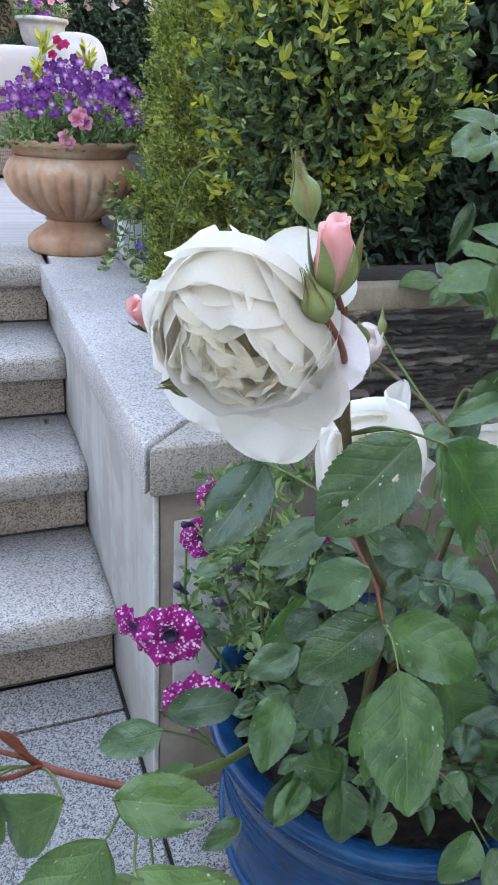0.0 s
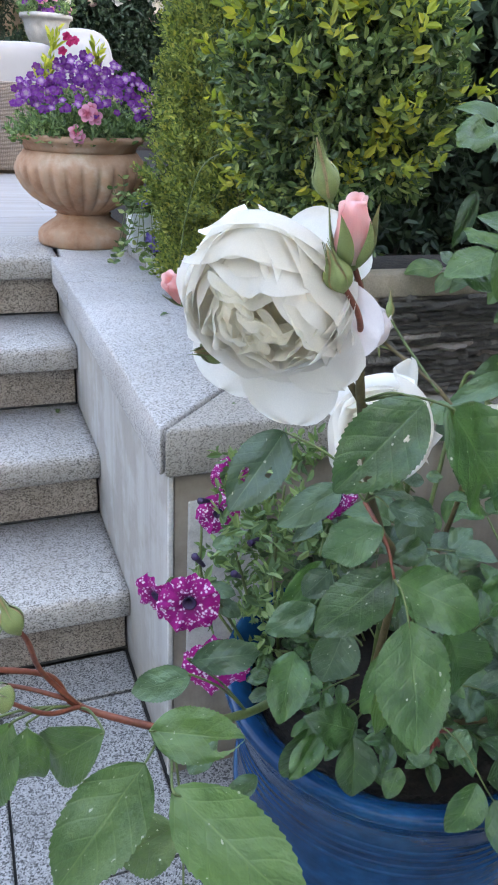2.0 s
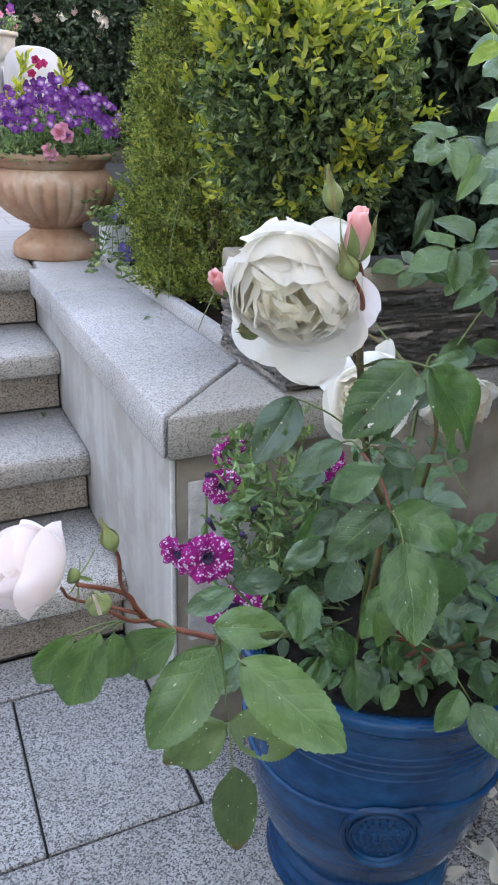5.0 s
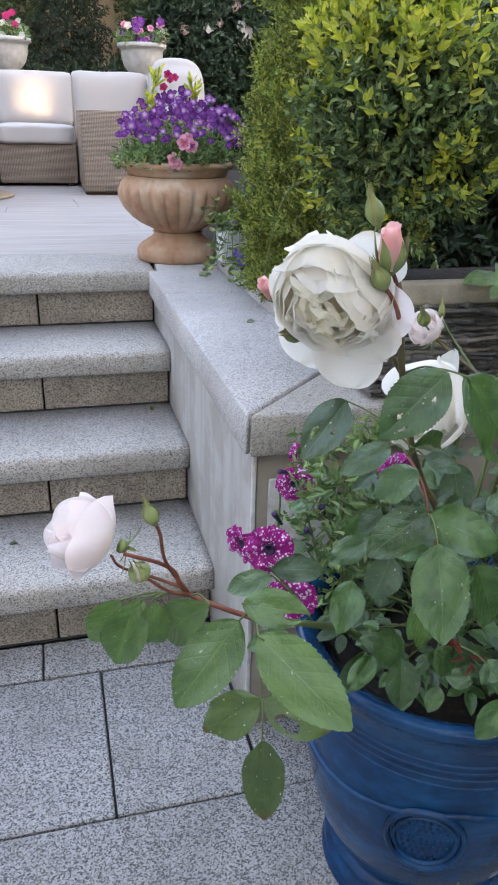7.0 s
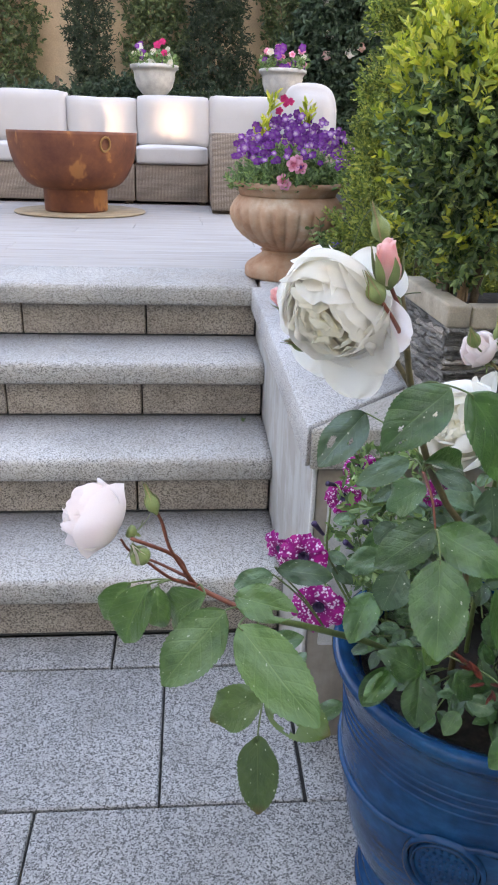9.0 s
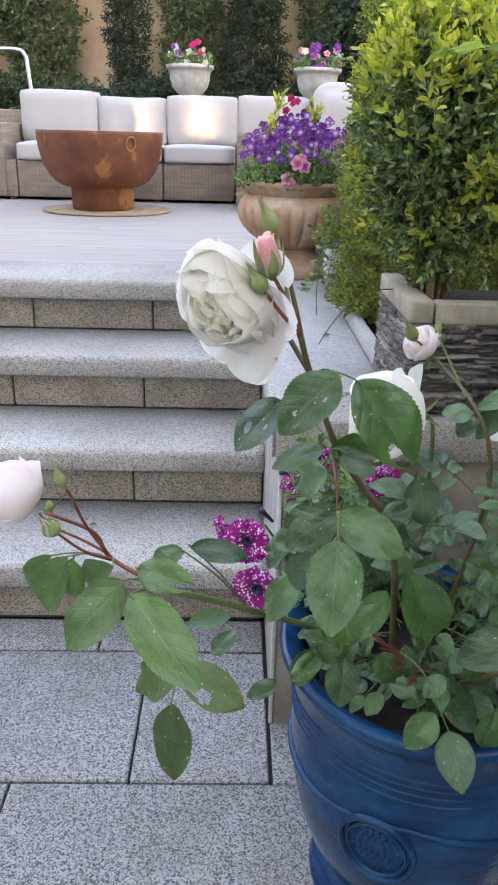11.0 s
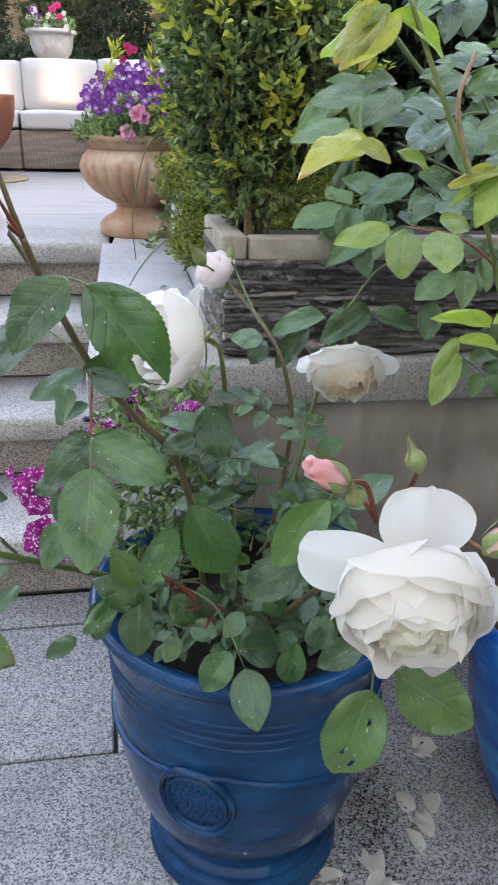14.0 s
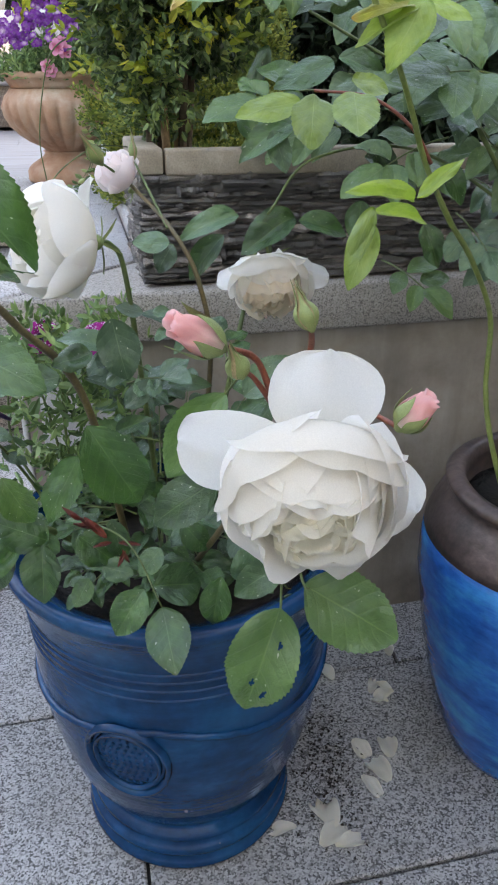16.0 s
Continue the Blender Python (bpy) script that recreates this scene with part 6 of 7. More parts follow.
# ---------------------------------------------------------------- planting along the garden wall
def screen(name, x0, x1, z1, y, n, size, material, label, seed, slim=0.5, category="climber", thick=0.25):
    t = thing(name, ((x0 + x1) / 2, y, 0.7), label, category)
    part("trunk", tube([((x0 + x1) / 2, y, 0.68), ((x0 + x1) / 2 + 0.03, y, 1.6), ((x0 + x1) / 2, y, z1 - 0.2)], 0.03, 0.01, 7, 5, 0.1), BARK, t)
    g = np.random.default_rng(seed)
    z = 0.72 + (z1 - 0.72) * g.random(n)
    half = (x1 - x0) / 2 * (1 + 0.16 * np.sin(z * 7 + seed) + 0.08 * np.sin(z * 19 + seed * 2))
    if category == "tree":
        half = half * np.clip((z1 - z) / 0.8, 0.05, 1)
    u = g.uniform(-1, 1, n)
    gaps = np.sin(u * 9 + seed * 3) * np.sin(z * 6.5 + seed) + 0.55 * g.normal(size=n) > -0.75
    O = np.stack([(x0 + x1) / 2 + u * half, y - thick * np.sqrt(1 - u * u * 0.9) * g.random(n), z], 1)[gaps]
    P, D, S = sprigs(O, np.stack([g.normal(0, 0.6, len(O)), -np.ones(len(O)), g.normal(0.2, 0.5, len(O))], 1), 6, size * 2.0, size, seed + 50, 0.9)
    part("foliage", leaf_cloud("foliage", P, D, S, slim, seed + 51), material, t)
    return t


screen("climbing_plant", -2.75, -1.90, 3.6, 8.62, 2300, 0.085, IVY, "loose green climber on the cream wall", 61, 0.42)
screen("cypress_tree", -1.50, -1.10, 4.8, 8.45, 3600, 0.08, CYPRESS, "slim dark cypress against the cream wall", 62, 0.3, "tree", 0.3)
screen("climbing_plant", -0.92, -0.24, 3.6, 8.62, 2300, 0.085, IVY, "loose green climber on the cream wall", 63, 0.42)
screen("cypress_tree", -0.20, 0.42, 4.9, 8.40, 5200, 0.08, CYPRESS, "broad dark cypress against the cream wall", 64, 0.3, "tree", 0.35)
screen("climbing_plant", 0.64, 1.50, 3.6, 8.62, 3300, 0.085, IVY, "loose green climber on the cream wall", 65, 0.42)
screen("cypress_tree", 1.50, 2.15, 4.6, 8.45, 4600, 0.08, CYPRESS, "broad dark cypress against the cream wall", 66, 0.3, "tree", 0.3)
screen("climbing_plant", -4.6, -2.85, 3.4, 8.62, 3600, 0.09, IVY, "loose green climber on the cream wall", 67, 0.42)
for k, (x0, x1, z1) in enumerate(((0.9, 2.0, 2.5), (1.9, 3.1, 3.3), (3.0, 4.4, 3.7), (4.3, 6.0, 3.8))):
    t = screen("rose_shrub", x0, x1, z1, 7.75, 3800, 0.085, HEDGE, "tall shrub rose with pale pink flowers", 70 + k, 0.6, "shrub", 0.5)
    rnd = random.Random(k)
    flowers(t, [(rnd.uniform(x0, x1), 7.22 + rnd.random() * 0.1, rnd.uniform(1.5, z1 - 0.1)) for j in range(9)], lambda p, g: Vector((g.uniform(-0.4, 0.4), -1, g.uniform(0, 0.5))), (0.05, 0.08), (PETAL_PINK, PETAL_BLUSH), "pale pink shrub rose", 7 + k, "bloom")
for k, (x0, x1) in enumerate(((-2.0, -1.2), (-1.25, -0.2), (-0.3, 0.9), (-3.4, -2.0))):
    screen("border_shrub", x0, x1, 1.48 + 0.1 * (k % 2), 7.6, 1300, 0.07, HEDGE, "low dark green border shrub", 80 + k, 0.5, "shrub", 0.4)
for x, cols, seed in ((-0.54, (CERISE, PETAL_WHITE, PETAL_WHITE, VIOLA), 1), (0.716, (VIOLA, PANSY_PINK, PETAL_WHITE), 2)):
    t = thing("bedding_plants", (x, 7.0, 1.66), "bedding flowers in a stone urn", "flowers")
    g = np.random.default_rng(seed + 90)
    n = 80
    O = np.stack([x + g.uniform(-0.2, 0.2, n), 7.0 + g.uniform(-0.18, 0.18, n), 1.66 + 0.05 * g.random(n)], 1)
    P, D, S = sprigs(O, np.stack([g.normal(0, 0.4, n), g.normal(-0.2, 0.4, n), np.ones(n)], 1), 8, 0.12, 0.06, seed + 95, 0.8)
    part("foliage", leaf_cloud("foliage", P, D, S, 0.5, seed), HERB, t)
    rnd = random.Random(seed)
    flowers(t, [(x + rnd.uniform(-0.2, 0.2), 6.85 + rnd.uniform(-0.05, 0.1), 1.74 + rnd.uniform(-0.03, 0.16)) for j in range(24)], lambda p, g: Vector((g.uniform(-0.4, 0.4), -1, g.uniform(0.1, 0.6))), (0.025, 0.042), cols, "", seed)
screen("garden_shrub", 0.45, 1.3, 1.48, 1.55, 4500, 0.055, HEDGE, "dark leafy shrub in the raised bed", 91, 0.5, "shrub", 0.35)
screen("garden_shrub", 0.75, 2.6, 1.50, 0.95, 7000, 0.06, HEDGE, "dark leafy shrub in the raised bed", 92, 0.5, "shrub", 0.4)


# leaves of the roses, one by one
leaf(rose, (0.025, -0.538, 0.905), (-0.025, -0.539, 0.857), 0.66, shape=LEAF_HOLED[2], stalk=(0.004, -0.500, 0.893), grow=1.1)
leaf(rose, (-0.018, -0.435, 0.846), (-0.065, -0.454, 0.798), 0.62, material=LEAF_BLUE, shape=LEAF_HOLED[0], stalk=(0.038, -0.470, 0.808))
leaf(rose, (0.039, -0.544, 0.903), (0.098, -0.546, 0.826), 0.60, shape=LEAF_HOLED[3], stalk=(0.004, -0.500, 0.893), grow=1.08)
leaf(rose, (0.033, -0.547, 0.749), (0.026, -0.590, 0.678), 0.66, shape=LEAF_SHAPES[0], stalk=(0.034, -0.523, 0.766), grow=1.06)
part("leaf_stalk", tube([(0.034, -0.472, 0.800), (0.034, -0.505, 0.787), (0.034, -0.523, 0.766)], 0.0018, 0.001, 6, 6), STEM_RED, rose)
leaf(rose, (0.034, -0.523, 0.766), (0.091, -0.546, 0.736), 0.62, shape=LEAF_SHAPES[1], grow=1.1)
leaf(rose, (0.038, -0.514, 0.764), (-0.009, -0.503, 0.717), 0.62, shape=LEAF_SHAPES[0], grow=1.08)
leaf(rose, (0.018, -0.492, 0.704), (0.000, -0.501, 0.664), 0.85, material=LEAF_BLUE, grow=1.05)
leaf(rose, (0.006, -0.465, 0.707), (-0.029, -0.450, 0.678), 0.62, material=LEAF_BLUE)
leaf(rose, (0.021, -0.517, 0.808), (0.000, -0.484, 0.768), 0.55, material=LEAF_BLUE, grow=1.15)
leaf(rose, (0.027, -0.448, 0.801), (-0.023, -0.450, 0.778), 0.50, material=LEAF_BLUE, stalk=(0.034, -0.472, 0.800), grow=1.05)
leaf(rose, (0.027, -0.490, 0.817), (0.088, -0.460, 0.800), 0.42, stalk=(0.034, -0.472, 0.800))
leaf(rose, (0.035, -0.500, 0.812), (0.070, -0.510, 0.799), 0.50, material=LEAF_BLUE, stalk=(0.034, -0.472, 0.800))
leaf(rose, (0.014, -0.470, 0.743), (-0.004, -0.460, 0.715), 0.70, material=LEAF_BLUE)
leaf(rose, (0.005, -0.439, 0.642), (-0.023, -0.479, 0.612), 0.65, grow=1.05)
leaf(rose, (0.069, -0.447, 0.534), (0.062, -0.475, 0.487), 0.75, grow=1.05)
leaf(rose, (0.071, -0.440, 0.534), (0.024, -0.450, 0.569), 0.75)
leaf(rose, (0.045, -0.430, 0.527), (0.006, -0.450, 0.502), 0.55)
leaf(rose, (0.103, -0.460, 0.548), (0.136, -0.460, 0.511), 0.80)
leaf(rose, (0.048, -0.500, 0.639), (0.069, -0.500, 0.588), 0.60, material=LEAF_FRESH)
leaf(rose, (0.122, -0.480, 0.671), (0.165, -0.480, 0.582), 0.60)
leaf(rose, (0.159, -0.518, 0.518), (0.128, -0.533, 0.483), 0.72, grow=1.05)
leaf(rose, (0.174, -0.526, 0.500), (0.178, -0.579, 0.470), 0.72, grow=1.02)
leaf(rose, (0.167, -0.520, 0.522), (0.219, -0.500, 0.503), 0.75)
part("leaf_stalk", tube([(0.098, -0.420, 0.547), (0.148, -0.480, 0.547), (0.174, -0.526, 0.500)], 0.0012, 0.0008, 6, 6), STEM_GREEN, rose)
leaf(rose, (0.180, -0.470, 0.529), (0.157, -0.480, 0.506), 0.75, material=LEAF_BLUE)
leaf(rose, (0.136, -0.450, 0.556), (0.144, -0.460, 0.511), 0.60)
leaf(rose, (0.106, -0.450, 0.541), (0.114, -0.460, 0.518), 0.80)
leaf(rose, (0.122, -0.460, 0.509), (0.152, -0.470, 0.502), 0.80, material=LEAF_BLUE)
leaf(rose, (0.109, -0.470, 0.504), (0.093, -0.480, 0.479), 0.75)
leaf(rose, (0.234, -0.500, 0.509), (0.221, -0.510, 0.454), 0.60)
leaf(rose, (0.258, -0.480, 0.482), (0.269, -0.490, 0.534), 0.60, material=LEAF_BLUE)
leaf(rose, (0.168, -0.420, 0.607), (0.157, -0.430, 0.554), 0.80)
leaf(rose, (0.112, -0.440, 0.623), (0.074, -0.450, 0.559), 0.50)
leaf(rose, (0.081, -0.430, 0.514), (0.055, -0.440, 0.539), 0.70, material=LEAF_BLUE)
leaf(rose, (0.038, -0.420, 0.527), (0.010, -0.430, 0.472), 0.55)
leaf(rose, (-0.005, -0.400, 0.458), (-0.044, -0.410, 0.442), 0.55)
leaf(rose, (0.162, -0.360, 0.592), (0.132, -0.370, 0.625), 0.60, material=LEAF_BLUE)
leaf(rose, (0.203, -0.460, 0.549), (0.227, -0.470, 0.517), 0.70)
leaf(rose, (0.103, -0.440, 0.702), (0.062, -0.450, 0.703), 0.75)
leaf(rose, (0.154, -0.360, 0.730), (0.165, -0.370, 0.666), 0.70, material=LEAF_BLUE)
leaf(rose, (0.133, -0.420, 0.716), (0.096, -0.430, 0.710), 0.70)
leaf(rose, (0.209, -0.330, 0.644), (0.255, -0.340, 0.646), 0.45)
leaf(rose, (0.160, -0.380, 0.643), (0.190, -0.390, 0.673), 0.60, material=LEAF_BLUE)
leaf(rose, (0.225, -0.360, 0.613), (0.265, -0.370, 0.593), 0.70)
leaf(rose, (0.148, -0.400, 0.625), (0.182, -0.410, 0.642), 0.50)
leaf(rose, (0.027, -0.420, 0.758), (0.000, -0.430, 0.748), 0.50, material=LEAF_BLUE)
leaf(rose, (0.027, -0.430, 0.723), (-0.011, -0.440, 0.684), 0.45)
leaf(rose, (0.308, -0.465, 0.448), (0.322, -0.468, 0.424), 0.80, material=LEAF_GOLD)
leaf(rose, (0.123, -0.470, 0.557), (0.107, -0.475, 0.576), 0.25, material=LEAF_RED)
leaf(rose, (0.107, -0.470, 0.571), (0.094, -0.475, 0.588), 0.25, material=LEAF_RED)
leaf(rose, (0.117, -0.470, 0.561), (0.101, -0.475, 0.571), 0.25, material=LEAF_RED)
leaf(rose, (0.129, -0.470, 0.549), (0.111, -0.475, 0.576), 0.25, material=LEAF_RED)
leaf(rose, (0.134, -0.470, 0.542), (0.116, -0.475, 0.543), 0.25, material=LEAF_RED)
leaf(rose, (0.143, -0.470, 0.533), (0.149, -0.475, 0.518), 0.25, material=LEAF_RED)
leaf(rose, (0.140, -0.470, 0.541), (0.161, -0.475, 0.539), 0.25, material=LEAF_RED)
leaf(rose, (0.146, -0.470, 0.531), (0.137, -0.475, 0.516), 0.25, material=LEAF_RED)
leaf(rose, (-0.158, -0.592, 0.732), (-0.212, -0.607, 0.670), 0.56, material=LEAF_FRESH, shape=LEAF_SHAPES[1], stalk=(-0.126, -0.525, 0.677), grow=1.04)
leaf(rose, (-0.150, -0.616, 0.734), (-0.093, -0.668, 0.680), 0.52, material=LEAF_FRESH, shape=LEAF_SHAPES[0], stalk=(-0.126, -0.525, 0.677), grow=1.04)
leaf(rose, (-0.124, -0.552, 0.559), (-0.122, -0.567, 0.473), 0.50, material=LEAF_OLD, shape=LEAF_SHAPES[0], stalk=(-0.116, -0.523, 0.581), grow=1.04)
leaf(rose, (-0.116, -0.523, 0.581), (-0.053, -0.545, 0.549), 0.62, material=LEAF_OLD, shape=LEAF_HOLED[1], stalk=(-0.126, -0.525, 0.677), grow=1.05)
leaf(rose, (-0.120, -0.523, 0.583), (-0.169, -0.500, 0.528), 0.60, material=LEAF_OLD, grow=1.05)
leaf(rose, (-0.225, -0.520, 0.711), (-0.257, -0.520, 0.641), 0.55, material=LEAF_FRESH, shape=LEAF_SHAPES[3], stalk=(-0.183, -0.508, 0.699))
leaf(rose, (-0.216, -0.530, 0.718), (-0.218, -0.530, 0.663), 0.50, material=LEAF_FRESH, shape=LEAF_SHAPES[2], stalk=(-0.183, -0.508, 0.699))
leaf(rose, (-0.175, -0.555, 0.722), (-0.217, -0.526, 0.673), 0.55, material=LEAF_FRESH, stalk=(-0.183, -0.508, 0.699), grow=1.05)
leaf(rose, (-0.243, -0.510, 0.706), (-0.277, -0.500, 0.656), 0.45, material=LEAF_FRESH, shape=LEAF_SHAPES[3], stalk=(-0.183, -0.508, 0.699))
leaf(rose, (-0.151, -0.570, 0.730), (-0.099, -0.590, 0.726), 0.62, material=LEAF_FRESH, shape=LEAF_HOLED[3], stalk=(-0.126, -0.525, 0.677))
leaf(rose, (-0.110, -0.520, 0.717), (-0.149, -0.500, 0.695), 0.50, material=LEAF_BLUE, stalk=(-0.045, -0.463, 0.611))
leaf(rose, (-0.107, -0.500, 0.712), (-0.047, -0.490, 0.695), 0.42, material=LEAF_BLUE, stalk=(-0.045, -0.463, 0.611))
leaf(rose, (-0.113, -0.450, 0.582), (-0.063, -0.440, 0.588), 0.50, material=LEAF_BLUE)
leaf(rose, (-0.087, -0.440, 0.532), (-0.059, -0.430, 0.558), 0.60, material=LEAF_BLUE)
leaf(rose, (0.231, -0.729, 0.650), (0.205, -0.739, 0.574), 0.58, material=LEAF_FRESH, shape=LEAF_HOLED[2], stalk=(0.235, -0.715, 0.700), grow=1.03)
leaf(rose, (0.239, -0.749, 0.680), (0.291, -0.765, 0.645), 0.72, material=LEAF_FRESH, shape=LEAF_SHAPES[0], stalk=(0.235, -0.715, 0.700), grow=1.05)
leaf(rose, (0.216, -0.638, 0.756), (0.173, -0.643, 0.703), 0.50, material=LEAF_FRESH, shape=LEAF_SHAPES[3], stalk=(0.235, -0.660, 0.780), grow=1.05)
leaf(rose, (0.227, -0.542, 0.640), (0.171, -0.527, 0.595), 0.60, shape=LEAF_SHAPES[1], grow=1.05)
leaf(rose, (0.223, -0.660, 0.762), (0.256, -0.660, 0.787), 0.60, material=LEAF_BLUE)
leaf(rose, (0.263, -0.620, 0.603), (0.221, -0.620, 0.577), 0.60)
leaf(rose, (0.295, -0.300, 0.813), (0.229, -0.300, 0.797), 0.42, material=LEAF_BLUE)
leaf(rose, (0.219, -0.320, 0.793), (0.182, -0.320, 0.794), 0.75, material=LEAF_BLUE)
leaf(rose, (0.224, -0.320, 0.790), (0.204, -0.320, 0.763), 0.80, material=LEAF_BLUE)
leaf(rose, (0.282, -0.280, 0.790), (0.241, -0.280, 0.745), 0.50)
leaf(rose, (0.187, -0.330, 0.724), (0.160, -0.330, 0.733), 0.60, material=LEAF_BLUE)
leaf(rose, (0.198, -0.320, 0.722), (0.219, -0.320, 0.721), 0.70, material=LEAF_BLUE)
leaf(jar_rose, (0.263, -0.550, 1.140), (0.245, -0.565, 1.119), 0.40, material=LEAF_RED)
leaf(jar_rose, (0.263, -0.550, 1.137), (0.255, -0.565, 1.117), 0.35, material=LEAF_RED)
leaf(jar_rose, (0.259, -0.550, 1.136), (0.229, -0.565, 1.109), 0.45, material=LEAF_GOLD)
leaf(jar_rose, (0.262, -0.550, 1.129), (0.238, -0.565, 1.100), 0.50, material=LEAF_GOLD)
leaf(jar_rose, (0.300, -0.330, 1.019), (0.235, -0.350, 1.002), 0.42, material=LEAF_PALE)
leaf(jar_rose, (0.320, -0.300, 1.050), (0.260, -0.320, 1.036), 0.50, material=LEAF_PALE)
leaf(jar_rose, (0.293, -0.280, 1.043), (0.251, -0.300, 1.005), 0.45, material=LEAF_PALE)
leaf(jar_rose, (0.359, -0.300, 1.049), (0.318, -0.320, 1.022), 0.75, material=LEAF_PALE)
leaf(jar_rose, (0.379, -0.080, 0.975), (0.347, -0.100, 0.914), 0.35)
leaf(jar_rose, (0.402, -0.360, 1.017), (0.360, -0.380, 0.995), 0.60, material=LEAF_PALE)
leaf(jar_rose, (0.405, -0.400, 1.015), (0.441, -0.420, 1.033), 0.50, material=LEAF_PALE)
leaf(jar_rose, (0.424, -0.200, 0.958), (0.351, -0.220, 0.932), 0.50)
leaf(jar_rose, (0.429, -0.200, 0.963), (0.486, -0.220, 0.939), 0.60)
leaf(jar_rose, (0.343, -0.250, 0.892), (0.353, -0.270, 0.850), 0.60)
leaf(jar_rose, (0.369, -0.240, 0.898), (0.305, -0.260, 0.871), 0.50)
leaf(jar_rose, (0.383, -0.200, 0.793), (0.315, -0.220, 0.763), 0.60)
leaf(jar_rose, (0.389, -0.200, 0.789), (0.444, -0.220, 0.776), 0.55)
leaf(jar_rose, (0.447, -0.250, 0.816), (0.436, -0.270, 0.772), 0.70)
leaf(jar_rose, (0.511, -0.200, 0.843), (0.460, -0.220, 0.861), 0.60)
leaf(jar_rose, (0.538, -0.200, 0.826), (0.480, -0.220, 0.839), 0.60)
leaf(jar_rose, (0.551, -0.200, 0.780), (0.568, -0.220, 0.728), 0.60)
leaf(jar_rose, (0.420, -0.350, 1.050), (0.465, -0.370, 1.048), 0.45)
leaf(jar_rose, (0.437, -0.350, 1.059), (0.461, -0.370, 1.073), 0.60, material=LEAF_PALE)
leaf(jar_rose, (0.437, -0.300, 1.047), (0.448, -0.320, 1.077), 0.50, material=LEAF_FRESH)
leaf(jar_rose, (0.372, -0.320, 1.063), (0.403, -0.340, 1.076), 0.40, material=LEAF_PALE)
leaf(jar_rose, (0.396, -0.200, 1.032), (0.412, -0.220, 1.060), 0.50)
leaf(jar_rose, (0.324, -0.150, 0.898), (0.360, -0.170, 0.873), 0.60)
leaf(jar_rose, (0.464, -0.220, 0.874), (0.495, -0.240, 0.834), 0.60)
leaf(jar_rose, (0.565, -0.200, 0.848), (0.594, -0.220, 0.806), 0.60)
leaf(jar_rose, (0.362, -0.280, 1.060), (0.315, -0.300, 1.054), 0.50, material=LEAF_PALE)
leaf(jar_rose, (0.266, -0.489, 1.004), (0.207, -0.542, 0.993), 0.42, material=LEAF_GOLD)
leaf(jar_rose, (0.251, -0.520, 1.005), (0.279, -0.530, 0.997), 0.60, material=LEAF_GOLD)
leaf(jar_rose, (0.267, -0.570, 1.003), (0.303, -0.561, 0.990), 0.35, material=LEAF_LIME)
leaf(jar_rose, (0.334, -0.384, 0.923), (0.271, -0.405, 0.912), 0.48, material=LEAF_LIME)
leaf(jar_rose, (0.331, -0.435, 0.929), (0.318, -0.471, 0.892), 0.72, material=LEAF_LIME)
leaf(jar_rose, (0.356, -0.460, 0.931), (0.347, -0.502, 0.902), 0.80, material=LEAF_LIME)
leaf(jar_rose, (0.356, -0.450, 0.938), (0.396, -0.438, 0.933), 0.60, material=LEAF_LIME)
leaf(jar_rose, (0.384, -0.520, 0.989), (0.352, -0.540, 0.950), 0.62, material=LEAF_LIME)
leaf(jar_rose, (0.381, -0.520, 0.989), (0.324, -0.540, 0.980), 0.25, material=LEAF_GOLD)
leaf(jar_rose, (0.382, -0.520, 0.987), (0.331, -0.530, 0.965), 0.30, material=LEAF_LIME)
leaf(jar_rose, (0.384, -0.520, 0.990), (0.416, -0.530, 0.978), 0.50, material=LEAF_LIME)
leaf(jar_rose, (0.397, -0.500, 0.851), (0.342, -0.510, 0.867), 0.33, material=LEAF_LIME)
leaf(jar_rose, (0.400, -0.500, 0.854), (0.432, -0.510, 0.885), 0.32, material=LEAF_LIME)
leaf(jar_rose, (0.347, -0.540, 0.851), (0.395, -0.540, 0.844), 0.30, material=LEAF_LIME)
leaf(jar_rose, (0.348, -0.540, 0.854), (0.325, -0.550, 0.808), 0.35, material=LEAF_LIME)
leaf(jar_rose, (0.347, -0.545, 0.843), (0.326, -0.555, 0.797), 0.48, material=LEAF_LIME)
leaf(jar_rose, (0.252, -0.560, 1.093), (0.216, -0.570, 1.059), 0.50, material=LEAF_GOLD)
leaf(jar_rose, (0.252, -0.550, 1.096), (0.228, -0.550, 1.087), 0.50, material=LEAF_GOLD)
leaf(jar_rose, (0.258, -0.550, 1.090), (0.303, -0.560, 1.070), 0.35, material=LEAF_LIME)
leaf(jar_rose, (0.286, -0.500, 1.094), (0.253, -0.500, 1.063), 0.40, material=LEAF_GOLD)
leaf(jar_rose, (0.263, -0.550, 1.134), (0.228, -0.570, 1.106), 0.50, material=LEAF_GOLD)
leaf(jar_rose, (0.264, -0.560, 1.089), (0.220, -0.570, 1.056), 0.50, material=LEAF_GOLD)
leaf(jar_rose, (0.257, -0.560, 1.093), (0.232, -0.560, 1.082), 0.50, material=LEAF_LIME)
leaf(jar_rose, (0.273, -0.300, 1.149), (0.238, -0.300, 1.136), 0.60, material=LEAF_LIME)
leaf(jar_rose, (0.326, -0.300, 1.108), (0.272, -0.300, 1.081), 0.45, material=LEAF_LIME)
leaf(jar_rose, (0.321, -0.300, 1.130), (0.292, -0.300, 1.113), 0.40, material=LEAF_LIME)
leaf(jar_rose, (0.239, -0.300, 1.182), (0.270, -0.300, 1.158), 0.70, material=LEAF_LIME)
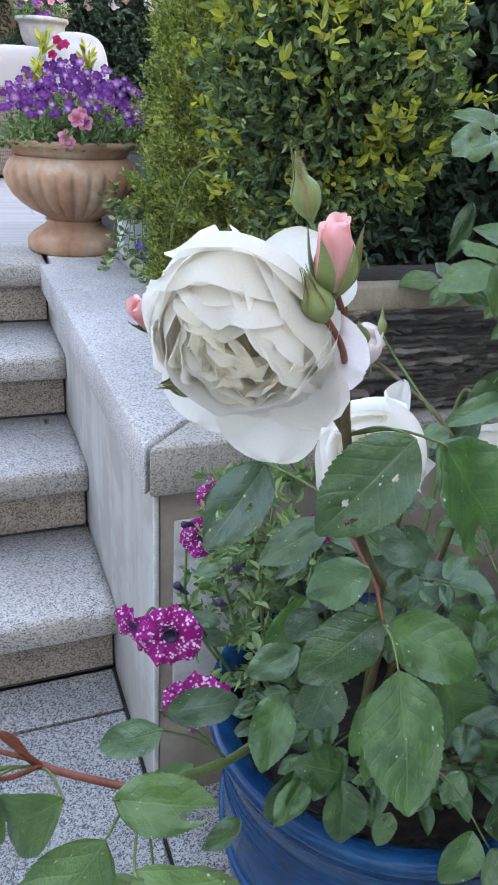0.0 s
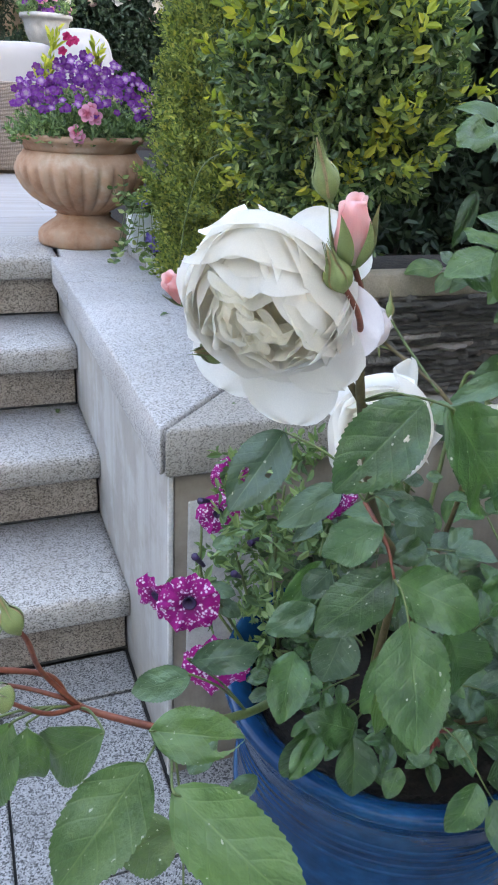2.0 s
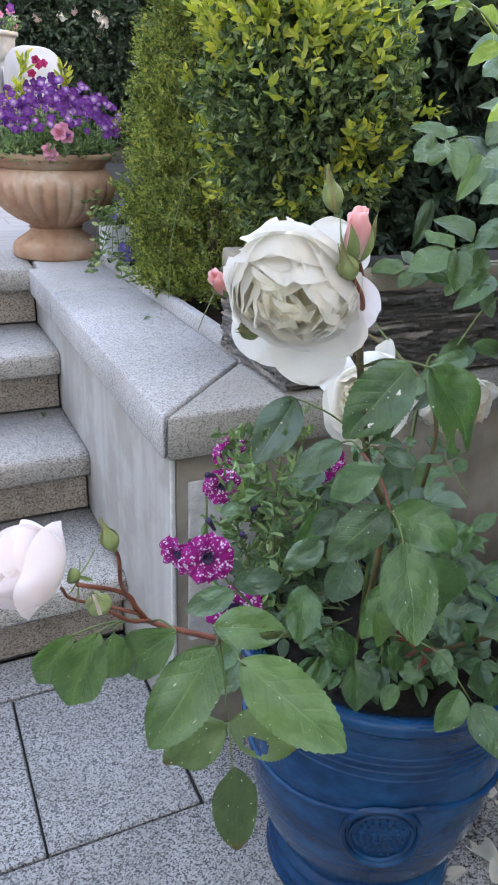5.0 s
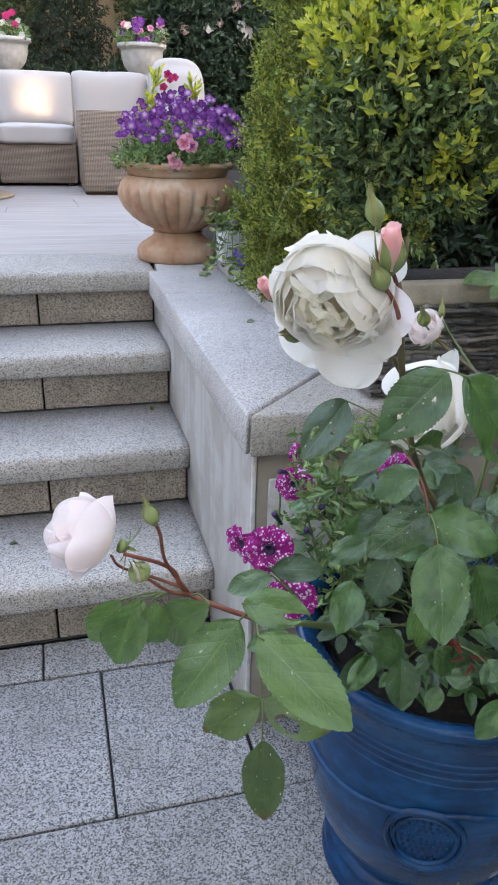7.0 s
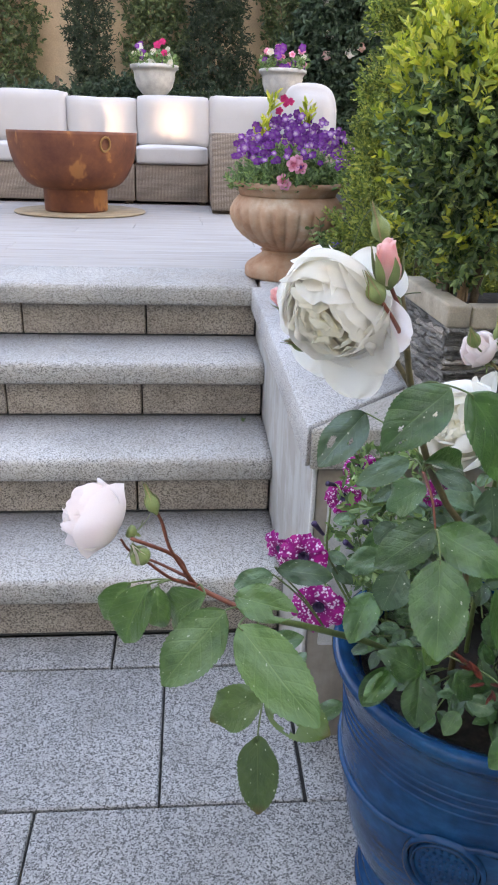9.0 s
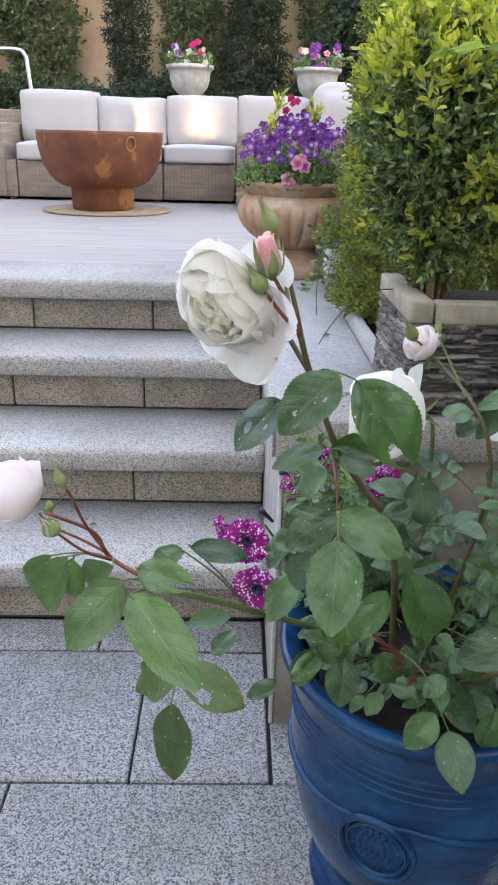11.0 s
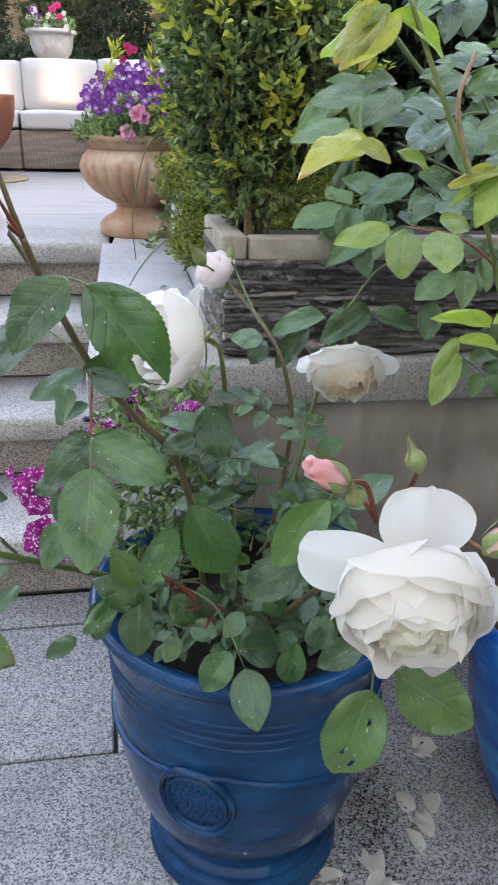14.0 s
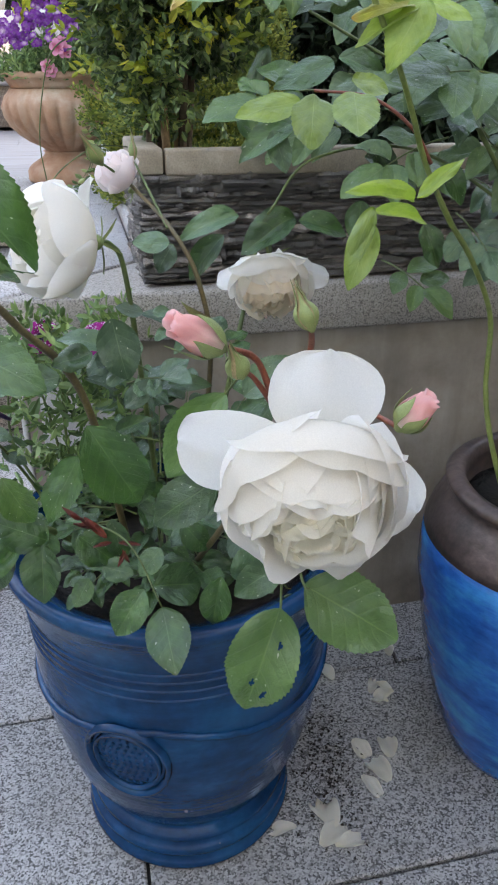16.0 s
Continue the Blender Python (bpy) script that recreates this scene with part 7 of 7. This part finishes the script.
leaf(jar_rose, (0.276, -0.280, 1.164), (0.309, -0.280, 1.168), 0.50, material=LEAF_LIME)
leaf(jar_rose, (0.169, -0.350, 1.177), (0.133, -0.360, 1.173), 0.30, material=LEAF_LIME)
leaf(jar_rose, (0.171, -0.350, 1.174), (0.197, -0.350, 1.175), 0.45, material=LEAF_LIME)
leaf(jar_rose, (0.131, -0.360, 1.172), (0.107, -0.370, 1.161), 0.20, material=LEAF_LIME)
leaf(jar_rose, (0.258, -0.290, 1.187), (0.284, -0.290, 1.168), 0.60, material=LEAF_LIME)
leaf(jar_rose, (0.234, -0.290, 1.186), (0.219, -0.290, 1.172), 0.60, material=LEAF_LIME)

# ---------------------------------------------------------------- fallen petals and litter
FALLEN = [make_petal(50 + k, 1.0, 0.8, 70, 110 + 10 * k, 0.45, 0.32, 0.02) for k in range(4)]
for me in FALLEN:
    me.materials.append(PETAL_CREAM)
rnd = random.Random(4)
for x, y, s in ((0.487, -0.158, 0.030), (0.537, -0.203, 0.030), (0.580, -0.203, 0.032), (0.605, -0.124, 0.024), (0.478, -0.286, 0.030), (0.520, -0.334, 0.032), (0.467, -0.354, 0.032),
                (0.503, -0.375, 0.036), (0.372, -0.452, 0.038), (0.349, -0.415, 0.030), (0.401, -0.430, 0.040), (0.391, -0.455, 0.032), (0.557, -0.178, 0.022), (0.562, -0.225, 0.022)):
    p = part("fallen_petal", rnd.choice(FALLEN), None, m=Matrix.Translation((x, y, 0.004)) @ Matrix.Rotation(rnd.uniform(0, 6.28), 4, "Z") @ Matrix.Diagonal((s * 1.35, s * rnd.uniform(0.8, 1.4), s * 0.8, 1)))
    tagged(p, "wilted cream rose petal lying on the paving", "petal", "fallen petals")
for x, y, z, s in ((-0.034, 0.912, 2 * RISE, 0.022), (-0.409, 0.522, RISE, 0.018), (0.16, 0.56, TOP, 0.02), (0.122, 0.059, TOP, 0.008)):
    p = part("dry_leaf", LEAF_SHAPES[3].copy(), LEAF_OLD, m=Matrix.Translation((x, y, z + 0.003)) @ Matrix.Rotation(rnd.uniform(0, 6.28), 4, "Z") @ Matrix.Diagonal((s * 0.6, s, s, 1)))
    tagged(p, "small dry leaf scrap lying on granite", "leaf", "leaf litter")

g = np.random.default_rng(77)
n = 1500
cx, cy = g.normal(0.412, 0.030, n), g.normal(-0.300, 0.075, n)
P = np.stack([cx, cy, np.full(n, 0.0015)], 1)
D = np.stack([g.normal(size=n), g.normal(size=n), np.abs(g.normal(0.2, 0.2, n))], 1)
crumbs = part("soil_crumbs", leaf_cloud("soil_crumbs", P, D, 0.0012 + 0.005 * g.random(n) ** 3, 0.8, 78, 0.6), SOIL)
tagged(crumbs, "dark soil crumbs and plant litter spilt beside the pot", "litter", kind="stuff")

# ---------------------------------------------------------------- pieces of the paving, coping, boards and slate
stock = {}


def piece(name, dims, material, parent, at, bevel=0.004, key=""):
    """A bevelled slab of its own; alike slabs share one mesh."""
    k = (name, key) + tuple(round(d, 3) for d in dims)
    if k not in stock:
        bm = block(-dims[0] / 2, dims[0] / 2, -dims[1] / 2, dims[1] / 2, -dims[2], 0, bevel, 1)
        me = bpy.data.meshes.new(name)
        bm.to_mesh(me)
        bm.free()
        me.materials.append(material)
        stock[k] = me
    return part(name, stock[k], None, parent, m=at)


rng = random.Random(7)
pavement = thing("pavement", (0, 0, 0), "speckled grey granite paving slabs with dark joints", "pavement", kind="structure")
ROWS_Y = [(0.2405, 0.3585, -0.365, 0.60)] + [(-0.133 - 0.37 * k, 0.237 - 0.37 * k, (-0.246, -0.46)[k % 2] - 0.0, 0.60) for k in range(15)]
for y0, y1, joint, width in ROWS_Y:
    first = joint - 8 * width
    for k in range(17):
        x0, x1 = first + k * width, first + (k + 1) * width
        if y1 > 0.03 and x1 > 0.03:
            x1 = 0.014 if y1 > 0.237 or x0 < 0.0 else x1
            if x0 > 0.02:
                continue
        tilt = pose((x0 + x1) / 2, (y0 + y1) / 2, rng.uniform(-0.0012, 0.0008), rng.uniform(-0.1, 0.1), rng.uniform(-0.06, 0.06), 0)
        piece("paving_slab", (x1 - x0 - 0.0045, y1 - y0 - 0.0045, 0.04), PAVER, pavement, tilt, 0.003)
for k in range(7):
    x0 = 0.0165 + 0.6 * k
    piece("paving_slab", (0.594, 0.158, 0.04), PAVER, pavement, pose(x0 + 0.3, -0.055, 0), 0.003)

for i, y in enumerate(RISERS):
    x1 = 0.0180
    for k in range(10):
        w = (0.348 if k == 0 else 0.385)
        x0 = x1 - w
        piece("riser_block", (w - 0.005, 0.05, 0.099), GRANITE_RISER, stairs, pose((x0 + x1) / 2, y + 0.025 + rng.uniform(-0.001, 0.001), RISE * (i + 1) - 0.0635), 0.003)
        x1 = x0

coping = thing("coping", (0.1, 0.1, 0.59), "pale speckled granite coping slabs with a mitred corner", "coping", kind="structure")
part("coping_slab", slab([(0, 0.004), (0.2205, 0.2245), (0.2205, 0.871), (0, 0.889)], 0.586, TOP, 0.005), GRANITE, coping)
part("coping_slab", slab([(0, 0.894), (0.2205, 0.876), (0.2205, 1.262), (0.03, 1.262), (0.03, 1.20), (0, 1.20)], 0.586, TOP, 0.005), GRANITE, coping)
part("coping_slab", slab([(0.004, 0), (0.93, 0), (0.93, 0.2205), (0.2245, 0.2205)], 0.584, TOP - 0.001, 0.006), CAP_FRONT, coping)
for k in range(4):
    x0 = 0.934 + 0.93 * k
    part("coping_slab", slab([(x0, 0), (x0 + 0.926, 0), (x0 + 0.926, 0.2205), (x0, 0.2205)], 0.584, TOP - 0.001, 0.006), CAP_FRONT, coping)
part("coping_slab", slab([(0.034, 1.266), (0.2445, 1.266), (0.2445, 1.53), (0.034, 1.53)], 0.60, TOP, 0.005), GRANITE, coping)

terrace = thing("terrace_floor", (-1.5, 3, TOP), "pale weathered terrace boards laid across", "floor", kind="structure")
y = 1.534
for k in range(20):
    w = 0.192
    part_x = rng.uniform(-1.4, 0.1)
    for x0, x1 in ((-4.6, part_x), (part_x, 0.24)):
        piece("board", (round((x1 - x0) - 0.0015, 3), w - 0.002, 0.03), BOARDS, terrace, pose((x0 + x1) / 2, y + w / 2, TOP - 0.001 + rng.uniform(-0.0004, 0.0004)), 0.0012)
    y += w

# stacked slate courses of the planter
chips = []
for k in range(16):
    verts, faces = [], []
    n = 11
    prof = rng.random()
    for i in range(n + 1):
        s = i / n
        dip = 0.0022 * noise.noise((s * 4 + k * 9, 0.3, 1.7))
        hh = 0.5 + 0.40 * noise.noise((s * 9, k * 3.1, 5.5))
        out = -0.5 + 0.6 * noise.noise((s * 8, k * 5.3, 2.2))
        verts += [(s - 0.5, out, -hh), (s - 0.5, out - 0.22, 0.05), (s - 0.5, out, hh), (s - 0.5, 0.5, hh), (s - 0.5, 0.5, -hh)]
    for i in range(n):
        for j in range(5):
            a, b = i * 5 + j, i * 5 + (j + 1) % 5
            faces.append((a, b, b + 5, a + 5))
    faces += [list(range(5))[::-1], [n * 5 + j for j in range(5)]]
    me = mesh_of("slate_strip", verts, faces, False)
    bm = bmesh.new()
    bm.from_mesh(me)
    bmesh.ops.recalc_face_normals(bm, faces=bm.faces[:])
    bm.to_mesh(me)
    bm.free()
    me.materials.append(SLATE)
    chips.append(me)
z = TOP + 0.004
while z < PZ - 0.042:
    h = rng.uniform(0.0055, 0.0105)
    x = PX0 + rng.uniform(-0.004, 0.004)
    while x < 0.95:
        w = rng.uniform(0.03, 0.13)
        d = rng.uniform(0.010, 0.028)
        part("slate_strip", rng.choice(chips), None, planter, m=pose(x + w / 2, PY0 + 0.008 - d * 0.1, z + h / 2, rng.uniform(-4, 4), rng.uniform(-3, 3), rng.uniform(-2.5, 2.5)) @ Matrix.Diagonal((w + 0.004, d, h, 1)))
        x += w
    yy = PY0 + 0.006
    while yy < PY1 - 0.012:
        w = min(rng.uniform(0.05, 0.15), PY1 - yy)
        part("slate_strip", rng.choice(chips), None, planter, m=pose(PX0 + 0.006, yy + w / 2, z + h / 2, rng.uniform(-1.4, 1.4), rng.uniform(-4, 4), -90 + rng.uniform(-1.5, 1.5)) @ Matrix.Diagonal((w - 0.001, 0.016, h, 1)))
        yy += w
    z += h * 0.93
